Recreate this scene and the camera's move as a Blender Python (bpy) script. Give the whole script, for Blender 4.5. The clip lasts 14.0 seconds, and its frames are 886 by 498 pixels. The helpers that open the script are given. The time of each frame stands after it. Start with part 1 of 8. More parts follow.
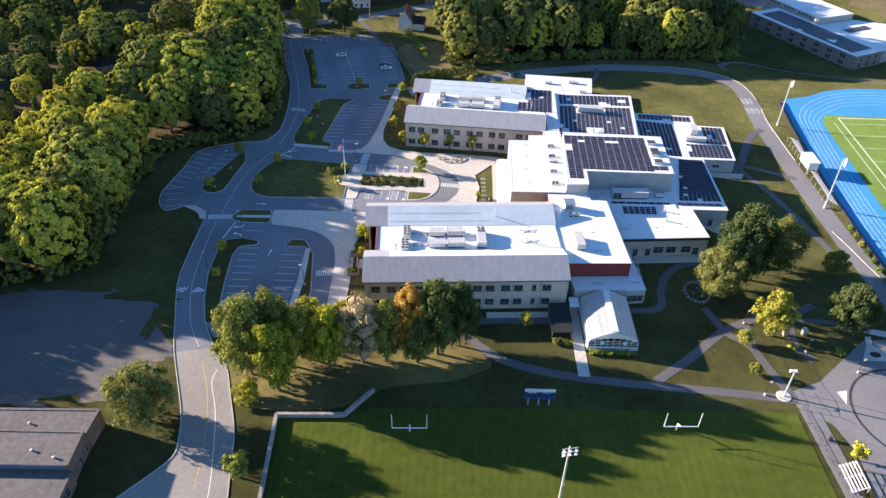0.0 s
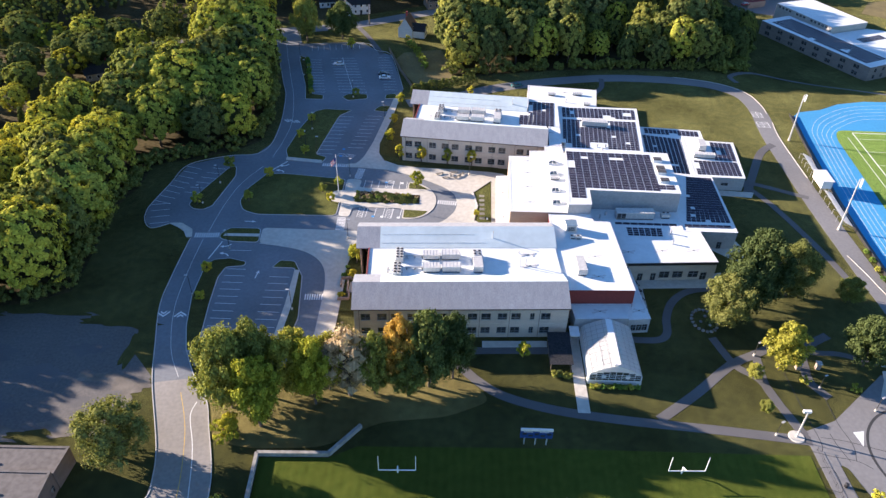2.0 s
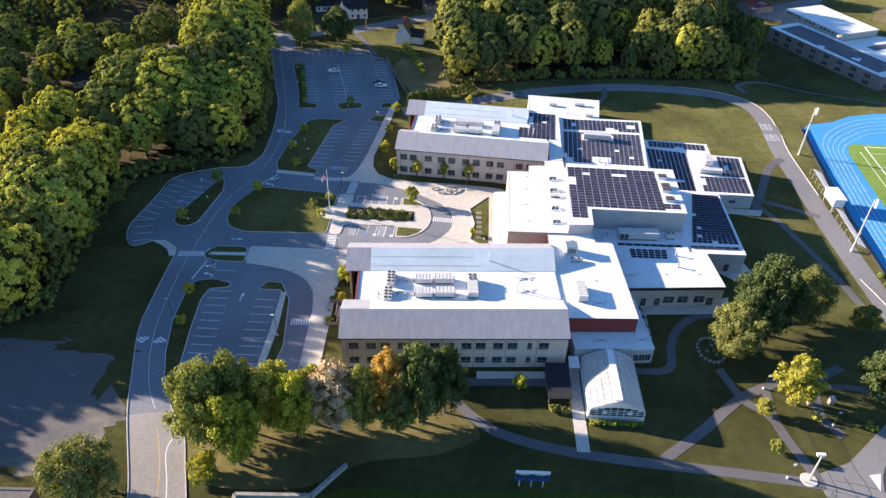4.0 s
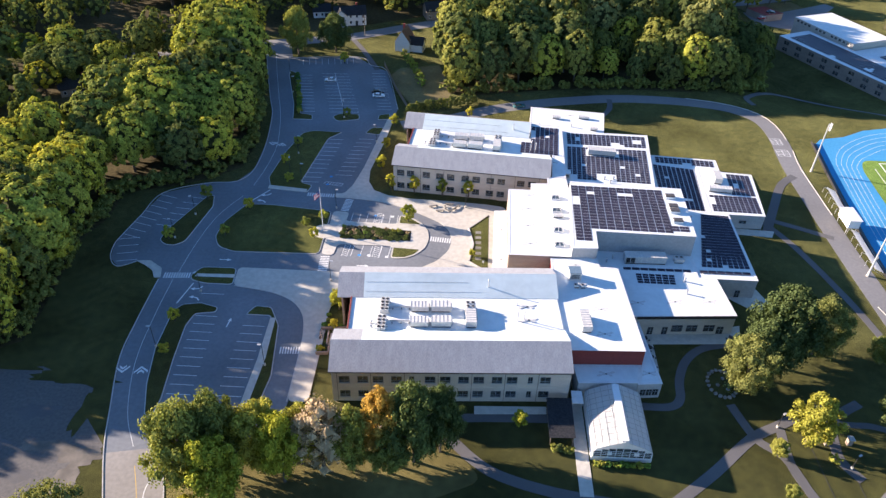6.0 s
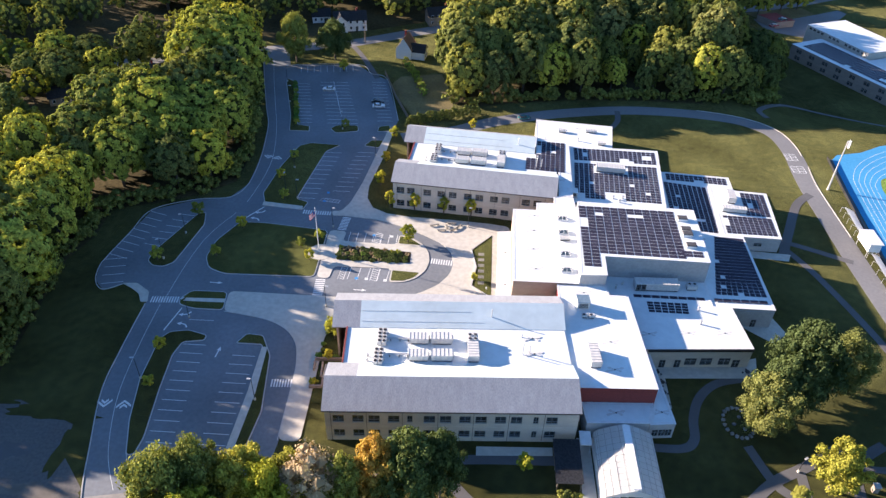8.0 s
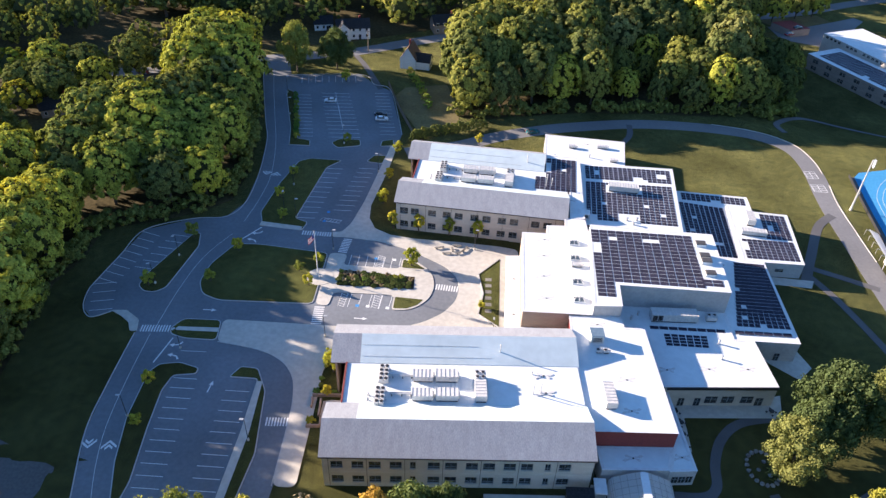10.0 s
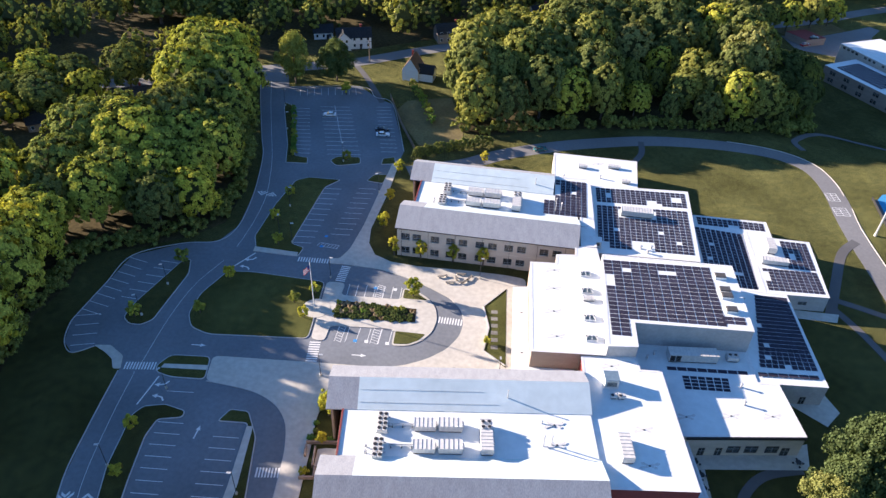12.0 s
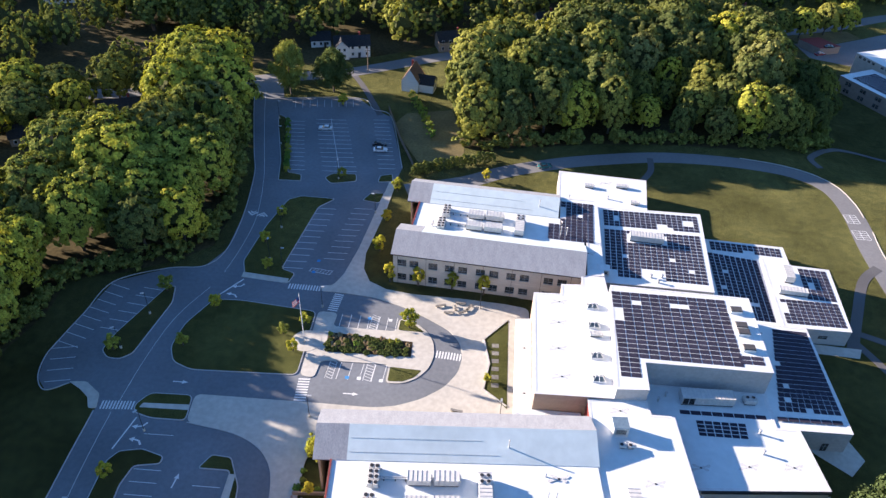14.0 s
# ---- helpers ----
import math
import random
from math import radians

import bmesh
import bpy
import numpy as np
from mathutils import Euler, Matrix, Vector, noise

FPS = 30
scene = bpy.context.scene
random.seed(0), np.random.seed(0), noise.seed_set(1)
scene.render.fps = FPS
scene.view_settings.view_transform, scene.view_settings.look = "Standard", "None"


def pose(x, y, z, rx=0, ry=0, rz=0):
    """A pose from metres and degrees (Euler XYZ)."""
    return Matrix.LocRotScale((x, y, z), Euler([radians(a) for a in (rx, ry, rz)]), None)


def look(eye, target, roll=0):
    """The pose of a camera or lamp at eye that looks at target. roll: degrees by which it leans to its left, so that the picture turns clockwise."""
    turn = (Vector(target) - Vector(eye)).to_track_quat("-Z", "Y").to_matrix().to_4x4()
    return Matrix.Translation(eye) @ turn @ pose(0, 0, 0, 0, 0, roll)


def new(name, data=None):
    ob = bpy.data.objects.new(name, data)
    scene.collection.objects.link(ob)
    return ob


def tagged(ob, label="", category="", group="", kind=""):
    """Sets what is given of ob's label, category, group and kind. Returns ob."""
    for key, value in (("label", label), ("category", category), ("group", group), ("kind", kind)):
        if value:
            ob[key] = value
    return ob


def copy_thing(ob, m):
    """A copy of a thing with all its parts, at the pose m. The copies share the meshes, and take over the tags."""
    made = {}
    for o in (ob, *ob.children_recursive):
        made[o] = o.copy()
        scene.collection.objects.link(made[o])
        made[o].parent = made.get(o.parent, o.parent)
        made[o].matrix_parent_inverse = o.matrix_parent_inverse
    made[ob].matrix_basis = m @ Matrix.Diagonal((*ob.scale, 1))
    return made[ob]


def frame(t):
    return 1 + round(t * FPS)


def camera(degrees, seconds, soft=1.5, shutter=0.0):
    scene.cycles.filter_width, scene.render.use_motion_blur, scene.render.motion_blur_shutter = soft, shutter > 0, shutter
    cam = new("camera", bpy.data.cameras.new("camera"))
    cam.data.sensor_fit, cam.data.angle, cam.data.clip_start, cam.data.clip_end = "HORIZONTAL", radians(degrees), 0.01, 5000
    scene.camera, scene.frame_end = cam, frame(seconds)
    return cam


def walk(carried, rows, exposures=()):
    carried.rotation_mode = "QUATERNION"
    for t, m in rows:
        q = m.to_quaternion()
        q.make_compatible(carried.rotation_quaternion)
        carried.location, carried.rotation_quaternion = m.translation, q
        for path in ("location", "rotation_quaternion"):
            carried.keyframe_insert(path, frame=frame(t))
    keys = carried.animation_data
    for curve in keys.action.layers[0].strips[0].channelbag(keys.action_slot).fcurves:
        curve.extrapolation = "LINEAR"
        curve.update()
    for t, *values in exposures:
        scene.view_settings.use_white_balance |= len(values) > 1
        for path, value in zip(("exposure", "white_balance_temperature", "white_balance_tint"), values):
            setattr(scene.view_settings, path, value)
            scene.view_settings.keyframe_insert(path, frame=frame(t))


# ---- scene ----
cam = camera(63.0, 14.0, soft=1.4)
PATH = [
    (0, (17.813, 1.986, 123.667), (17.017, 97.193, 50.627), 1.29),
    (0.5, (18.523, 4.642, 123.567), (17.686, 99.852, 50.529), 1.31),
    (1, (19.244, 7.258, 123.339), (18.322, 102.498, 50.342), 1.32),
    (1.5, (19.844, 10.068, 123.246), (18.873, 105.271, 50.202), 1.33),
    (2, (20.361, 12.795, 122.906), (18.620, 108.046, 49.938), 1.37),
    (2.5, (20.834, 15.516, 122.662), (18.830, 110.758, 49.689), 1.42),
    (3, (21.298, 18.255, 122.549), (19.269, 113.428, 49.488), 1.47),
    (5.5, (22.758, 31.564, 122.027), (20.425, 126.580, 48.770), 1.77),
    (6, (22.785, 34.248, 121.892), (20.389, 129.275, 48.652), 1.83),
    (6.5, (22.724, 37.091, 121.881), (20.311, 132.037, 48.537), 1.92),
    (7, (22.827, 39.837, 121.781), (20.226, 134.742, 48.390), 1.91),
    (7.5, (22.616, 42.635, 121.660), (20.006, 137.497, 48.213), 2.00),
    (8, (22.286, 45.508, 121.659), (19.695, 140.291, 48.110), 2.13),
    (10.5, (20.830, 60.011, 120.949), (17.590, 154.749, 47.368), 2.22),
    (11, (20.441, 63.351, 120.948), (17.136, 157.991, 47.243), 2.28),
    (11.5, (20.148, 66.356, 120.805), (16.801, 160.973, 47.074), 2.33),
    (12, (20.069, 69.760, 120.744), (16.610, 164.355, 46.989), 2.34),
    (12.5, (20.330, 72.798, 120.592), (16.674, 167.314, 46.745), 2.29),
    (13, (20.406, 75.921, 120.428), (16.631, 170.396, 46.535), 2.31),
    (13.5, (20.323, 78.957, 120.309), (16.531, 173.343, 46.303), 2.40),
    (14, (20.473, 82.358, 120.226), (16.487, 176.718, 46.197), 2.40),
]
walk(cam, [(t, look(eye, target, roll)) for t, eye, target, roll in PATH], ((0.0, 1.98, 5520.0, 13.0), (7.0, 2.01, 5580.0, 13.0), (14.0, 1.93, 5460.0, 13.0)))

# ---- light ----
SUN_EL, SUN_AZ = 15.4, 163.5          # degrees; azimuth counted from +x
world = bpy.data.worlds.new("world")
scene.world = world
world.use_nodes = True
wn, wl = world.node_tree.nodes, world.node_tree.links
sky = wn.new("ShaderNodeTexSky")
sky.sky_type, sky.sun_disc = "NISHITA", False
sky.ozone_density, sky.dust_density, sky.air_density = 3.4, 0.1, 1.0
sky.sun_elevation, sky.sun_rotation = radians(SUN_EL), radians(90 - SUN_AZ)
wn["Background"].inputs["Strength"].default_value = 0.061
wl.new(sky.outputs[0], wn["Background"].inputs["Color"])
sun = new("sun", bpy.data.lights.new("sun", "SUN"))
sun.data.energy, sun.data.angle, sun.data.color = 5.0, radians(0.6), (1.0, 0.755, 0.53)
sun_dir = Vector((math.cos(radians(SUN_AZ)) * math.cos(radians(SUN_EL)), math.sin(radians(SUN_AZ)) * math.cos(radians(SUN_EL)), math.sin(radians(SUN_EL))))
sun.matrix_world = look(sun_dir * 300, (0, 0, 0))


# ---- materials ----
def mat(name, a, b, scale=1.0, rough=0.85, bump=0.0, big=0.0, big_scale=0.04, metal=0.0, stretch=(1, 1, 1), rand=0.0, contrast=(0.35, 0.65), spec=0.5, depth=0.15):
    """Two colours mixed by fine noise, darkened or lightened by a broad noise, with fine relief."""
    m = bpy.data.materials.new(name)
    m.use_nodes = True
    n, l = m.node_tree.nodes, m.node_tree.links
    bsdf = n["Principled BSDF"]
    geo = n.new("ShaderNodeNewGeometry")
    mapping = n.new("ShaderNodeMapping")
    mapping.inputs["Scale"].default_value = stretch
    l.new(geo.outputs["Position"], mapping.inputs["Vector"])
    fine = n.new("ShaderNodeTexNoise")
    fine.inputs["Scale"].default_value, fine.inputs["Detail"].default_value = scale, 6
    l.new(mapping.outputs[0], fine.inputs["Vector"])
    ramp = n.new("ShaderNodeValToRGB")
    ramp.color_ramp.elements[0].position, ramp.color_ramp.elements[1].position = contrast
    ramp.color_ramp.elements[0].color, ramp.color_ramp.elements[1].color = (*a, 1), (*b, 1)
    l.new(fine.outputs["Fac"], ramp.inputs[0])
    colour = ramp.outputs[0]
    if big:
        broad = n.new("ShaderNodeTexNoise")
        broad.inputs["Scale"].default_value, broad.inputs["Detail"].default_value = big_scale, 4
        l.new(mapping.outputs[0], broad.inputs["Vector"])
        span = n.new("ShaderNodeMapRange")
        span.inputs["From Min"].default_value, span.inputs["From Max"].default_value = 0.3, 0.7
        span.inputs["To Min"].default_value, span.inputs["To Max"].default_value = 1 - big, 1 + big
        l.new(broad.outputs["Fac"], span.inputs["Value"])
        mul = n.new("ShaderNodeVectorMath")
        mul.operation = "SCALE"
        l.new(colour, mul.inputs[0])
        l.new(span.outputs[0], mul.inputs["Scale"])
        colour = mul.outputs[0]
    if rand:
        info = n.new("ShaderNodeObjectInfo")
        span2 = n.new("ShaderNodeMapRange")
        span2.inputs["To Min"].default_value, span2.inputs["To Max"].default_value = 1 - rand, 1 + rand
        l.new(info.outputs["Random"], span2.inputs["Value"])
        mul2 = n.new("ShaderNodeVectorMath")
        mul2.operation = "SCALE"
        l.new(colour, mul2.inputs[0])
        l.new(span2.outputs[0], mul2.inputs["Scale"])
        colour = mul2.outputs[0]
    l.new(colour, bsdf.inputs["Base Color"])
    bsdf.inputs["Roughness"].default_value, bsdf.inputs["Metallic"].default_value = rough, metal
    bsdf.inputs["Specular IOR Level"].default_value = spec
    if bump:
        bp = n.new("ShaderNodeBump")
        bp.inputs["Strength"].default_value, bp.inputs["Distance"].default_value = bump, depth
        l.new(fine.outputs["Fac"], bp.inputs["Height"])
        l.new(bp.outputs[0], bsdf.inputs["Normal"])
    return m


def turf_mat(name, a, b, scale=9.0, big=0.3, big_scale=0.05, fuzz=1.0, tip=4.9):
    """Grass: two greens mixed by noise at two scales; the blades lean in all directions and catch a low sun as fuzz."""
    m = bpy.data.materials.new(name)
    m.use_nodes = True
    n, l = m.node_tree.nodes, m.node_tree.links
    geo = n.new("ShaderNodeNewGeometry")
    fine, patch, broad = n.new("ShaderNodeTexNoise"), n.new("ShaderNodeTexNoise"), n.new("ShaderNodeTexNoise")
    for tex, k, detail in ((fine, scale, 4), (patch, 0.45, 6), (broad, big_scale, 4)):
        tex.inputs["Scale"].default_value, tex.inputs["Detail"].default_value = k, detail
        l.new(geo.outputs["Position"], tex.inputs["Vector"])
    both = n.new("ShaderNodeMath")
    both.operation = "MULTIPLY_ADD"
    both.inputs[1].default_value = 0.45
    half = n.new("ShaderNodeMath")
    half.operation = "MULTIPLY"
    half.inputs[1].default_value = 0.55
    l.new(patch.outputs["Fac"], half.inputs[0])
    l.new(fine.outputs["Fac"], both.inputs[0])
    l.new(half.outputs[0], both.inputs[2])
    ramp = n.new("ShaderNodeValToRGB")
    ramp.color_ramp.elements[0].position, ramp.color_ramp.elements[1].position = 0.36, 0.64
    ramp.color_ramp.elements[0].color, ramp.color_ramp.elements[1].color = (*a, 1), (*b, 1)
    l.new(both.outputs[0], ramp.inputs[0])
    span = n.new("ShaderNodeMapRange")
    span.inputs["From Min"].default_value, span.inputs["From Max"].default_value = 0.3, 0.7
    span.inputs["To Min"].default_value, span.inputs["To Max"].default_value = 1 - big, 1 + big
    l.new(broad.outputs["Fac"], span.inputs["Value"])
    mul = n.new("ShaderNodeVectorMath")
    mul.operation = "SCALE"
    l.new(ramp.outputs[0], mul.inputs[0])
    l.new(span.outputs[0], mul.inputs["Scale"])
    blade, lean, stand, unit = n.new("ShaderNodeTexWhiteNoise"), n.new("ShaderNodeVectorMath"), n.new("ShaderNodeVectorMath"), n.new("ShaderNodeVectorMath")
    l.new(geo.outputs["Position"], blade.inputs["Vector"])
    lean.operation, stand.operation, unit.operation = "SUBTRACT", "MULTIPLY_ADD", "NORMALIZE"
    lean.inputs[1].default_value = (0.5, 0.5, 0.0)
    l.new(blade.outputs["Color"], lean.inputs[0])
    stand.inputs[1].default_value, stand.inputs[2].default_value = (1.0, 1.0, 0.3), (0, 0, 0.7)
    l.new(lean.outputs[0], stand.inputs[0])
    l.new(stand.outputs[0], unit.inputs[0])
    bsdf = n["Principled BSDF"]
    bsdf.inputs["Roughness"].default_value, bsdf.inputs["Specular IOR Level"].default_value = 0.95, 0.0
    bsdf.inputs["Sheen Weight"].default_value, bsdf.inputs["Sheen Roughness"].default_value = fuzz, 0.55
    tips = n.new("ShaderNodeVectorMath")
    tips.operation = "SCALE"
    tips.inputs["Scale"].default_value = tip
    l.new(mul.outputs[0], tips.inputs[0])
    l.new(tips.outputs[0], bsdf.inputs["Sheen Tint"])
    l.new(mul.outputs[0], bsdf.inputs["Base Color"])
    l.new(unit.outputs[0], bsdf.inputs["Normal"])
    return m


def leaf_mat(name, stops, spread=0.34):
    """Foliage: the tree's own hue by object, each leaf clump a little off it, some light through the leaves."""
    m = bpy.data.materials.new(name)
    m.use_nodes = True
    n, l = m.node_tree.nodes, m.node_tree.links
    n.remove(n["Principled BSDF"])
    info, geo = n.new("ShaderNodeObjectInfo"), n.new("ShaderNodeNewGeometry")
    ramp = n.new("ShaderNodeValToRGB")
    while len(ramp.color_ramp.elements) < len(stops):
        ramp.color_ramp.elements.new(0.5)
    for e, (p, c) in zip(ramp.color_ramp.elements, stops):
        e.position, e.color = p, (*c, 1)
    drift = n.new("ShaderNodeTexNoise")
    drift.inputs["Scale"].default_value, drift.inputs["Detail"].default_value = 0.16, 3
    l.new(geo.outputs["Position"], drift.inputs["Vector"])
    add = n.new("ShaderNodeMath")
    add.operation = "MULTIPLY_ADD"
    add.inputs[1].default_value = 0.5
    sub = n.new("ShaderNodeMath")
    sub.operation = "MULTIPLY_ADD"
    sub.inputs[1].default_value, sub.inputs[2].default_value = 1.05, -0.26
    l.new(info.outputs["Random"], sub.inputs[0])
    l.new(drift.outputs["Fac"], add.inputs[0])
    l.new(sub.outputs[0], add.inputs[2])
    l.new(add.outputs[0], ramp.inputs[0])
    span = n.new("ShaderNodeMapRange")
    span.inputs["To Min"].default_value, span.inputs["To Max"].default_value = 1 - spread, 1 + spread
    l.new(geo.outputs["Random Per Island"], span.inputs["Value"])
    mul = n.new("ShaderNodeVectorMath")
    mul.operation = "SCALE"
    l.new(ramp.outputs[0], mul.inputs[0])
    l.new(span.outputs[0], mul.inputs["Scale"])
    dif, tra, mix = n.new("ShaderNodeBsdfDiffuse"), n.new("ShaderNodeBsdfTranslucent"), n.new("ShaderNodeMixShader")
    mix.inputs[0].default_value = 0.2
    warm = n.new("ShaderNodeVectorMath")
    warm.operation = "MULTIPLY"
    warm.inputs[1].default_value = (1.25, 1.25, 0.6)
    l.new(mul.outputs[0], warm.inputs[0])
    l.new(mul.outputs[0], dif.inputs["Color"])
    l.new(warm.outputs[0], tra.inputs["Color"])
    l.new(dif.outputs[0], mix.inputs[1])
    l.new(tra.outputs[0], mix.inputs[2])
    l.new(mix.outputs[0], n["Material Output"].inputs["Surface"])
    return m


GRASS = turf_mat("grass", (0.02924, 0.0306, 0.01292), (0.05032, 0.04964, 0.017), fuzz=0.7, tip=6.4)
LAWN = turf_mat("mown_lawn", (0.03158, 0.03494, 0.01344), (0.05376, 0.05578, 0.01814), big=0.3, fuzz=0.78, tip=6.4)
DRY_GRASS = turf_mat("dry_grass", (0.075, 0.066, 0.026), (0.120, 0.104, 0.040), big=0.35, fuzz=0.9)
WOODFLOOR = mat("leaf_litter", (0.0499, 0.043, 0.0206), (0.0903, 0.074, 0.0344), 0.9, 0.98, 0.6, 0.35, 0.06, spec=0.08)
MULCH = mat("bark_mulch", (0.043, 0.031, 0.0189), (0.086, 0.0645, 0.0387), 2.5, 0.98, 0.6, 0.25, 0.15, spec=0.08)
ASPHALT = mat("asphalt", (0.1488, 0.161, 0.1781), (0.1854, 0.1989, 0.2172), 1.1, 0.9, 0.0, 0.16, 0.05, contrast=(0.3, 0.7))
OLD_ASPHALT = mat("worn_asphalt", (0.1658, 0.1635, 0.1635), (0.2016, 0.1971, 0.1949), 1.2, 0.92, 0.0, 0.14, 0.05, contrast=(0.3, 0.7))
PALE_ASPHALT = mat("pale_asphalt", (0.235, 0.220, 0.200), (0.295, 0.275, 0.248), 1.2, 0.92, 0.0, 0.16, 0.05, contrast=(0.3, 0.7))
PATH_ASPHALT = mat("path_asphalt", (0.09084, 0.08904, 0.09024), (0.1267, 0.1225, 0.1236), 12.0, 0.92, 0.0, 0.15, 0.1)
GRAVEL = mat("gravel_asphalt", (0.0968, 0.0924, 0.0902), (0.1408, 0.1331, 0.1243), 1.6, 0.95, 0.0, 0.14, 0.04, contrast=(0.3, 0.7))
CONCRETE = mat("concrete", (0.470, 0.443, 0.382), (0.550, 0.522, 0.455), 0.8, 0.85, 0.1, 0.07, 0.1)
KERB = mat("granite_kerb", (0.391, 0.3852, 0.368), (0.506, 0.4945, 0.4715), 3.0, 0.85, 0.1)
PAINT = mat("road_paint", (0.6129, 0.6129, 0.5934), (0.7716, 0.7716, 0.7521), 4.0, 0.7)
YELLOW_PAINT = mat("yellow_paint", (0.50, 0.33, 0.05), (0.62, 0.42, 0.08), 4.0, 0.7)
BLUE_PAINT = mat("blue_paint", (0.05, 0.22, 0.50), (0.07, 0.28, 0.58), 4.0, 0.7)
MEMBRANE = mat("white_roof_membrane", (0.6495, 0.682, 0.682), (0.7145, 0.7469, 0.7469), 0.6, 0.6, 0.05, 0.05, 0.1)
# The white membrane again, a shaded slope's pale blue put into its colour.
SLOPE_SHADE_MEMBRANE = mat("membrane_with_slope_shade", (0.545, 0.622, 0.628), (0.600, 0.680, 0.686), 0.5, 0.6, 0.05, 0.07, 0.1)
SHINGLE = mat("grey_shingle", (0.275, 0.282, 0.300), (0.368, 0.374, 0.390), 8.0, 0.9, 0.2, 0.09, 0.9, stretch=(1, 0.3, 0.3))
COPING = mat("white_metal_coping", (0.6339, 0.6339, 0.6238), (0.7299, 0.7299, 0.7198), 1.0, 0.45, 0.0, 0.05)
BRICK_TAN = mat("tan_brick", (0.4332, 0.3972, 0.3408), (0.5364, 0.4956, 0.4332), 5.0, 0.9, 0.3, 0.08, 0.3, stretch=(1, 1, 3))
PANEL_GREY = mat("grey_wall_panel", (0.365, 0.36, 0.355), (0.43, 0.425, 0.4188), 1.5, 0.7, 0.1, 0.06, 0.3)
BRICK_BROWN = mat("brown_brick", (0.2576, 0.2024, 0.1633), (0.3461, 0.2818, 0.2323), 5.0, 0.9, 0.3, 0.1, 0.3, stretch=(1, 1, 3))
BRICK_SIENNA = mat("reddish_brown_brick", (0.165, 0.105, 0.080), (0.235, 0.152, 0.118), 5.0, 0.9, 0.3, 0.12, 0.3, stretch=(1, 1, 3))
BRICK_RED = mat("red_wall", (0.172, 0.0301, 0.0258), (0.232, 0.043, 0.0344), 3.0, 0.8, 0.2)
TAR_ROOF = mat("grey_tar_roof", (0.0943, 0.0861, 0.082), (0.1353, 0.1246, 0.1189), 0.9, 0.92, 0.1, 0.15, 0.1)
DARK_METAL = mat("dark_metal", (0.03, 0.03, 0.032), (0.05, 0.05, 0.052), 2.0, 0.5, 0.0, metal=0.4)
WINDOW_GREY = mat("grey_window_frame", (0.20, 0.22, 0.22), (0.26, 0.28, 0.28), 3.0, 0.5)
GALV = mat("galvanised_steel", (0.473, 0.473, 0.473), (0.585, 0.585, 0.576), 3.0, 0.45, 0.0, metal=0.35)
UNIT_GREY = mat("rooftop_unit_paint", (0.5375, 0.5262, 0.495), (0.645, 0.6288, 0.5912), 1.5, 0.6, 0.05)
WHITE_PAINT = mat("white_paint", (0.6933, 0.6933, 0.6843), (0.7706, 0.7706, 0.7605), 2.0, 0.55)
SIDING_WHITE = mat("white_siding", (0.68, 0.67, 0.65), (0.78, 0.77, 0.75), 1.0, 0.7, 0.1, stretch=(0.2, 0.2, 6))
SIDING_BLUE = mat("pale_blue_siding", (0.40, 0.46, 0.52), (0.48, 0.54, 0.60), 1.0, 0.7, 0.1, stretch=(0.2, 0.2, 6))
DARK_SHINGLE = mat("dark_shingle", (0.035, 0.038, 0.045), (0.07, 0.072, 0.08), 2.5, 0.9, 0.4)
RED_SHINGLE = mat("sunlit_tan_shingle", (0.24, 0.15, 0.10), (0.33, 0.22, 0.15), 2.5, 0.9, 0.4)
TRACK = mat("blue_running_track", (0.048, 0.25, 0.49), (0.066, 0.30, 0.54), 1.2, 0.85, 0.1, 0.08, 0.05)
TURF = turf_mat("artificial_turf", (0.050, 0.080, 0.018), (0.066, 0.096, 0.024), big=0.1)
WOOD = mat("weathered_wood", (0.16, 0.12, 0.085), (0.26, 0.20, 0.14), 3.0, 0.9, 0.3, stretch=(1, 6, 1))
# Dark green that paints the shade inside the woodland crowns.
CROWN_SHADE = mat("crown_shade_green", (0.045, 0.052, 0.022), (0.075, 0.082, 0.032), 1.6, 0.95, 0.3, spec=0.05)
BARK = mat("bark", (0.07, 0.055, 0.042), (0.13, 0.105, 0.08), 4.0, 0.95, 0.6, stretch=(1, 1, 0.3))
STONE = mat("field_stone", (0.15, 0.145, 0.135), (0.24, 0.23, 0.21), 2.0, 0.9, 0.4, rand=0.2)
PLASTIC_BLUE = mat("blue_sign_face", (0.015, 0.05, 0.20), (0.02, 0.065, 0.25), 3.0, 0.5)
FLAG_RED = mat("flag_red", (0.45, 0.03, 0.04), (0.55, 0.05, 0.06), 3.0, 0.9)
RUBBER = mat("tyre_rubber", (0.02, 0.02, 0.02), (0.035, 0.035, 0.035), 5.0, 0.9)
SOLAR = mat("solar_cells", (0.034, 0.032, 0.050), (0.050, 0.046, 0.066), 3.0, 0.25, 0.0, rand=0.2, spec=0.1)


def car_paint(name, c):
    m = mat(name, c, tuple(v * 1.08 for v in c), 2.0, 0.25, 0.0)
    m.node_tree.nodes["Principled BSDF"].inputs["Coat Weight"].default_value = 0.6
    return m


def glass(name, tint, weight=0.85):
    m = bpy.data.materials.new(name)
    m.use_nodes = True
    b = m.node_tree.nodes["Principled BSDF"]
    b.inputs["Base Color"].default_value = (*tint, 1)
    b.inputs["Roughness"].default_value = 0.04
    b.inputs["Transmission Weight"].default_value = weight
    return m


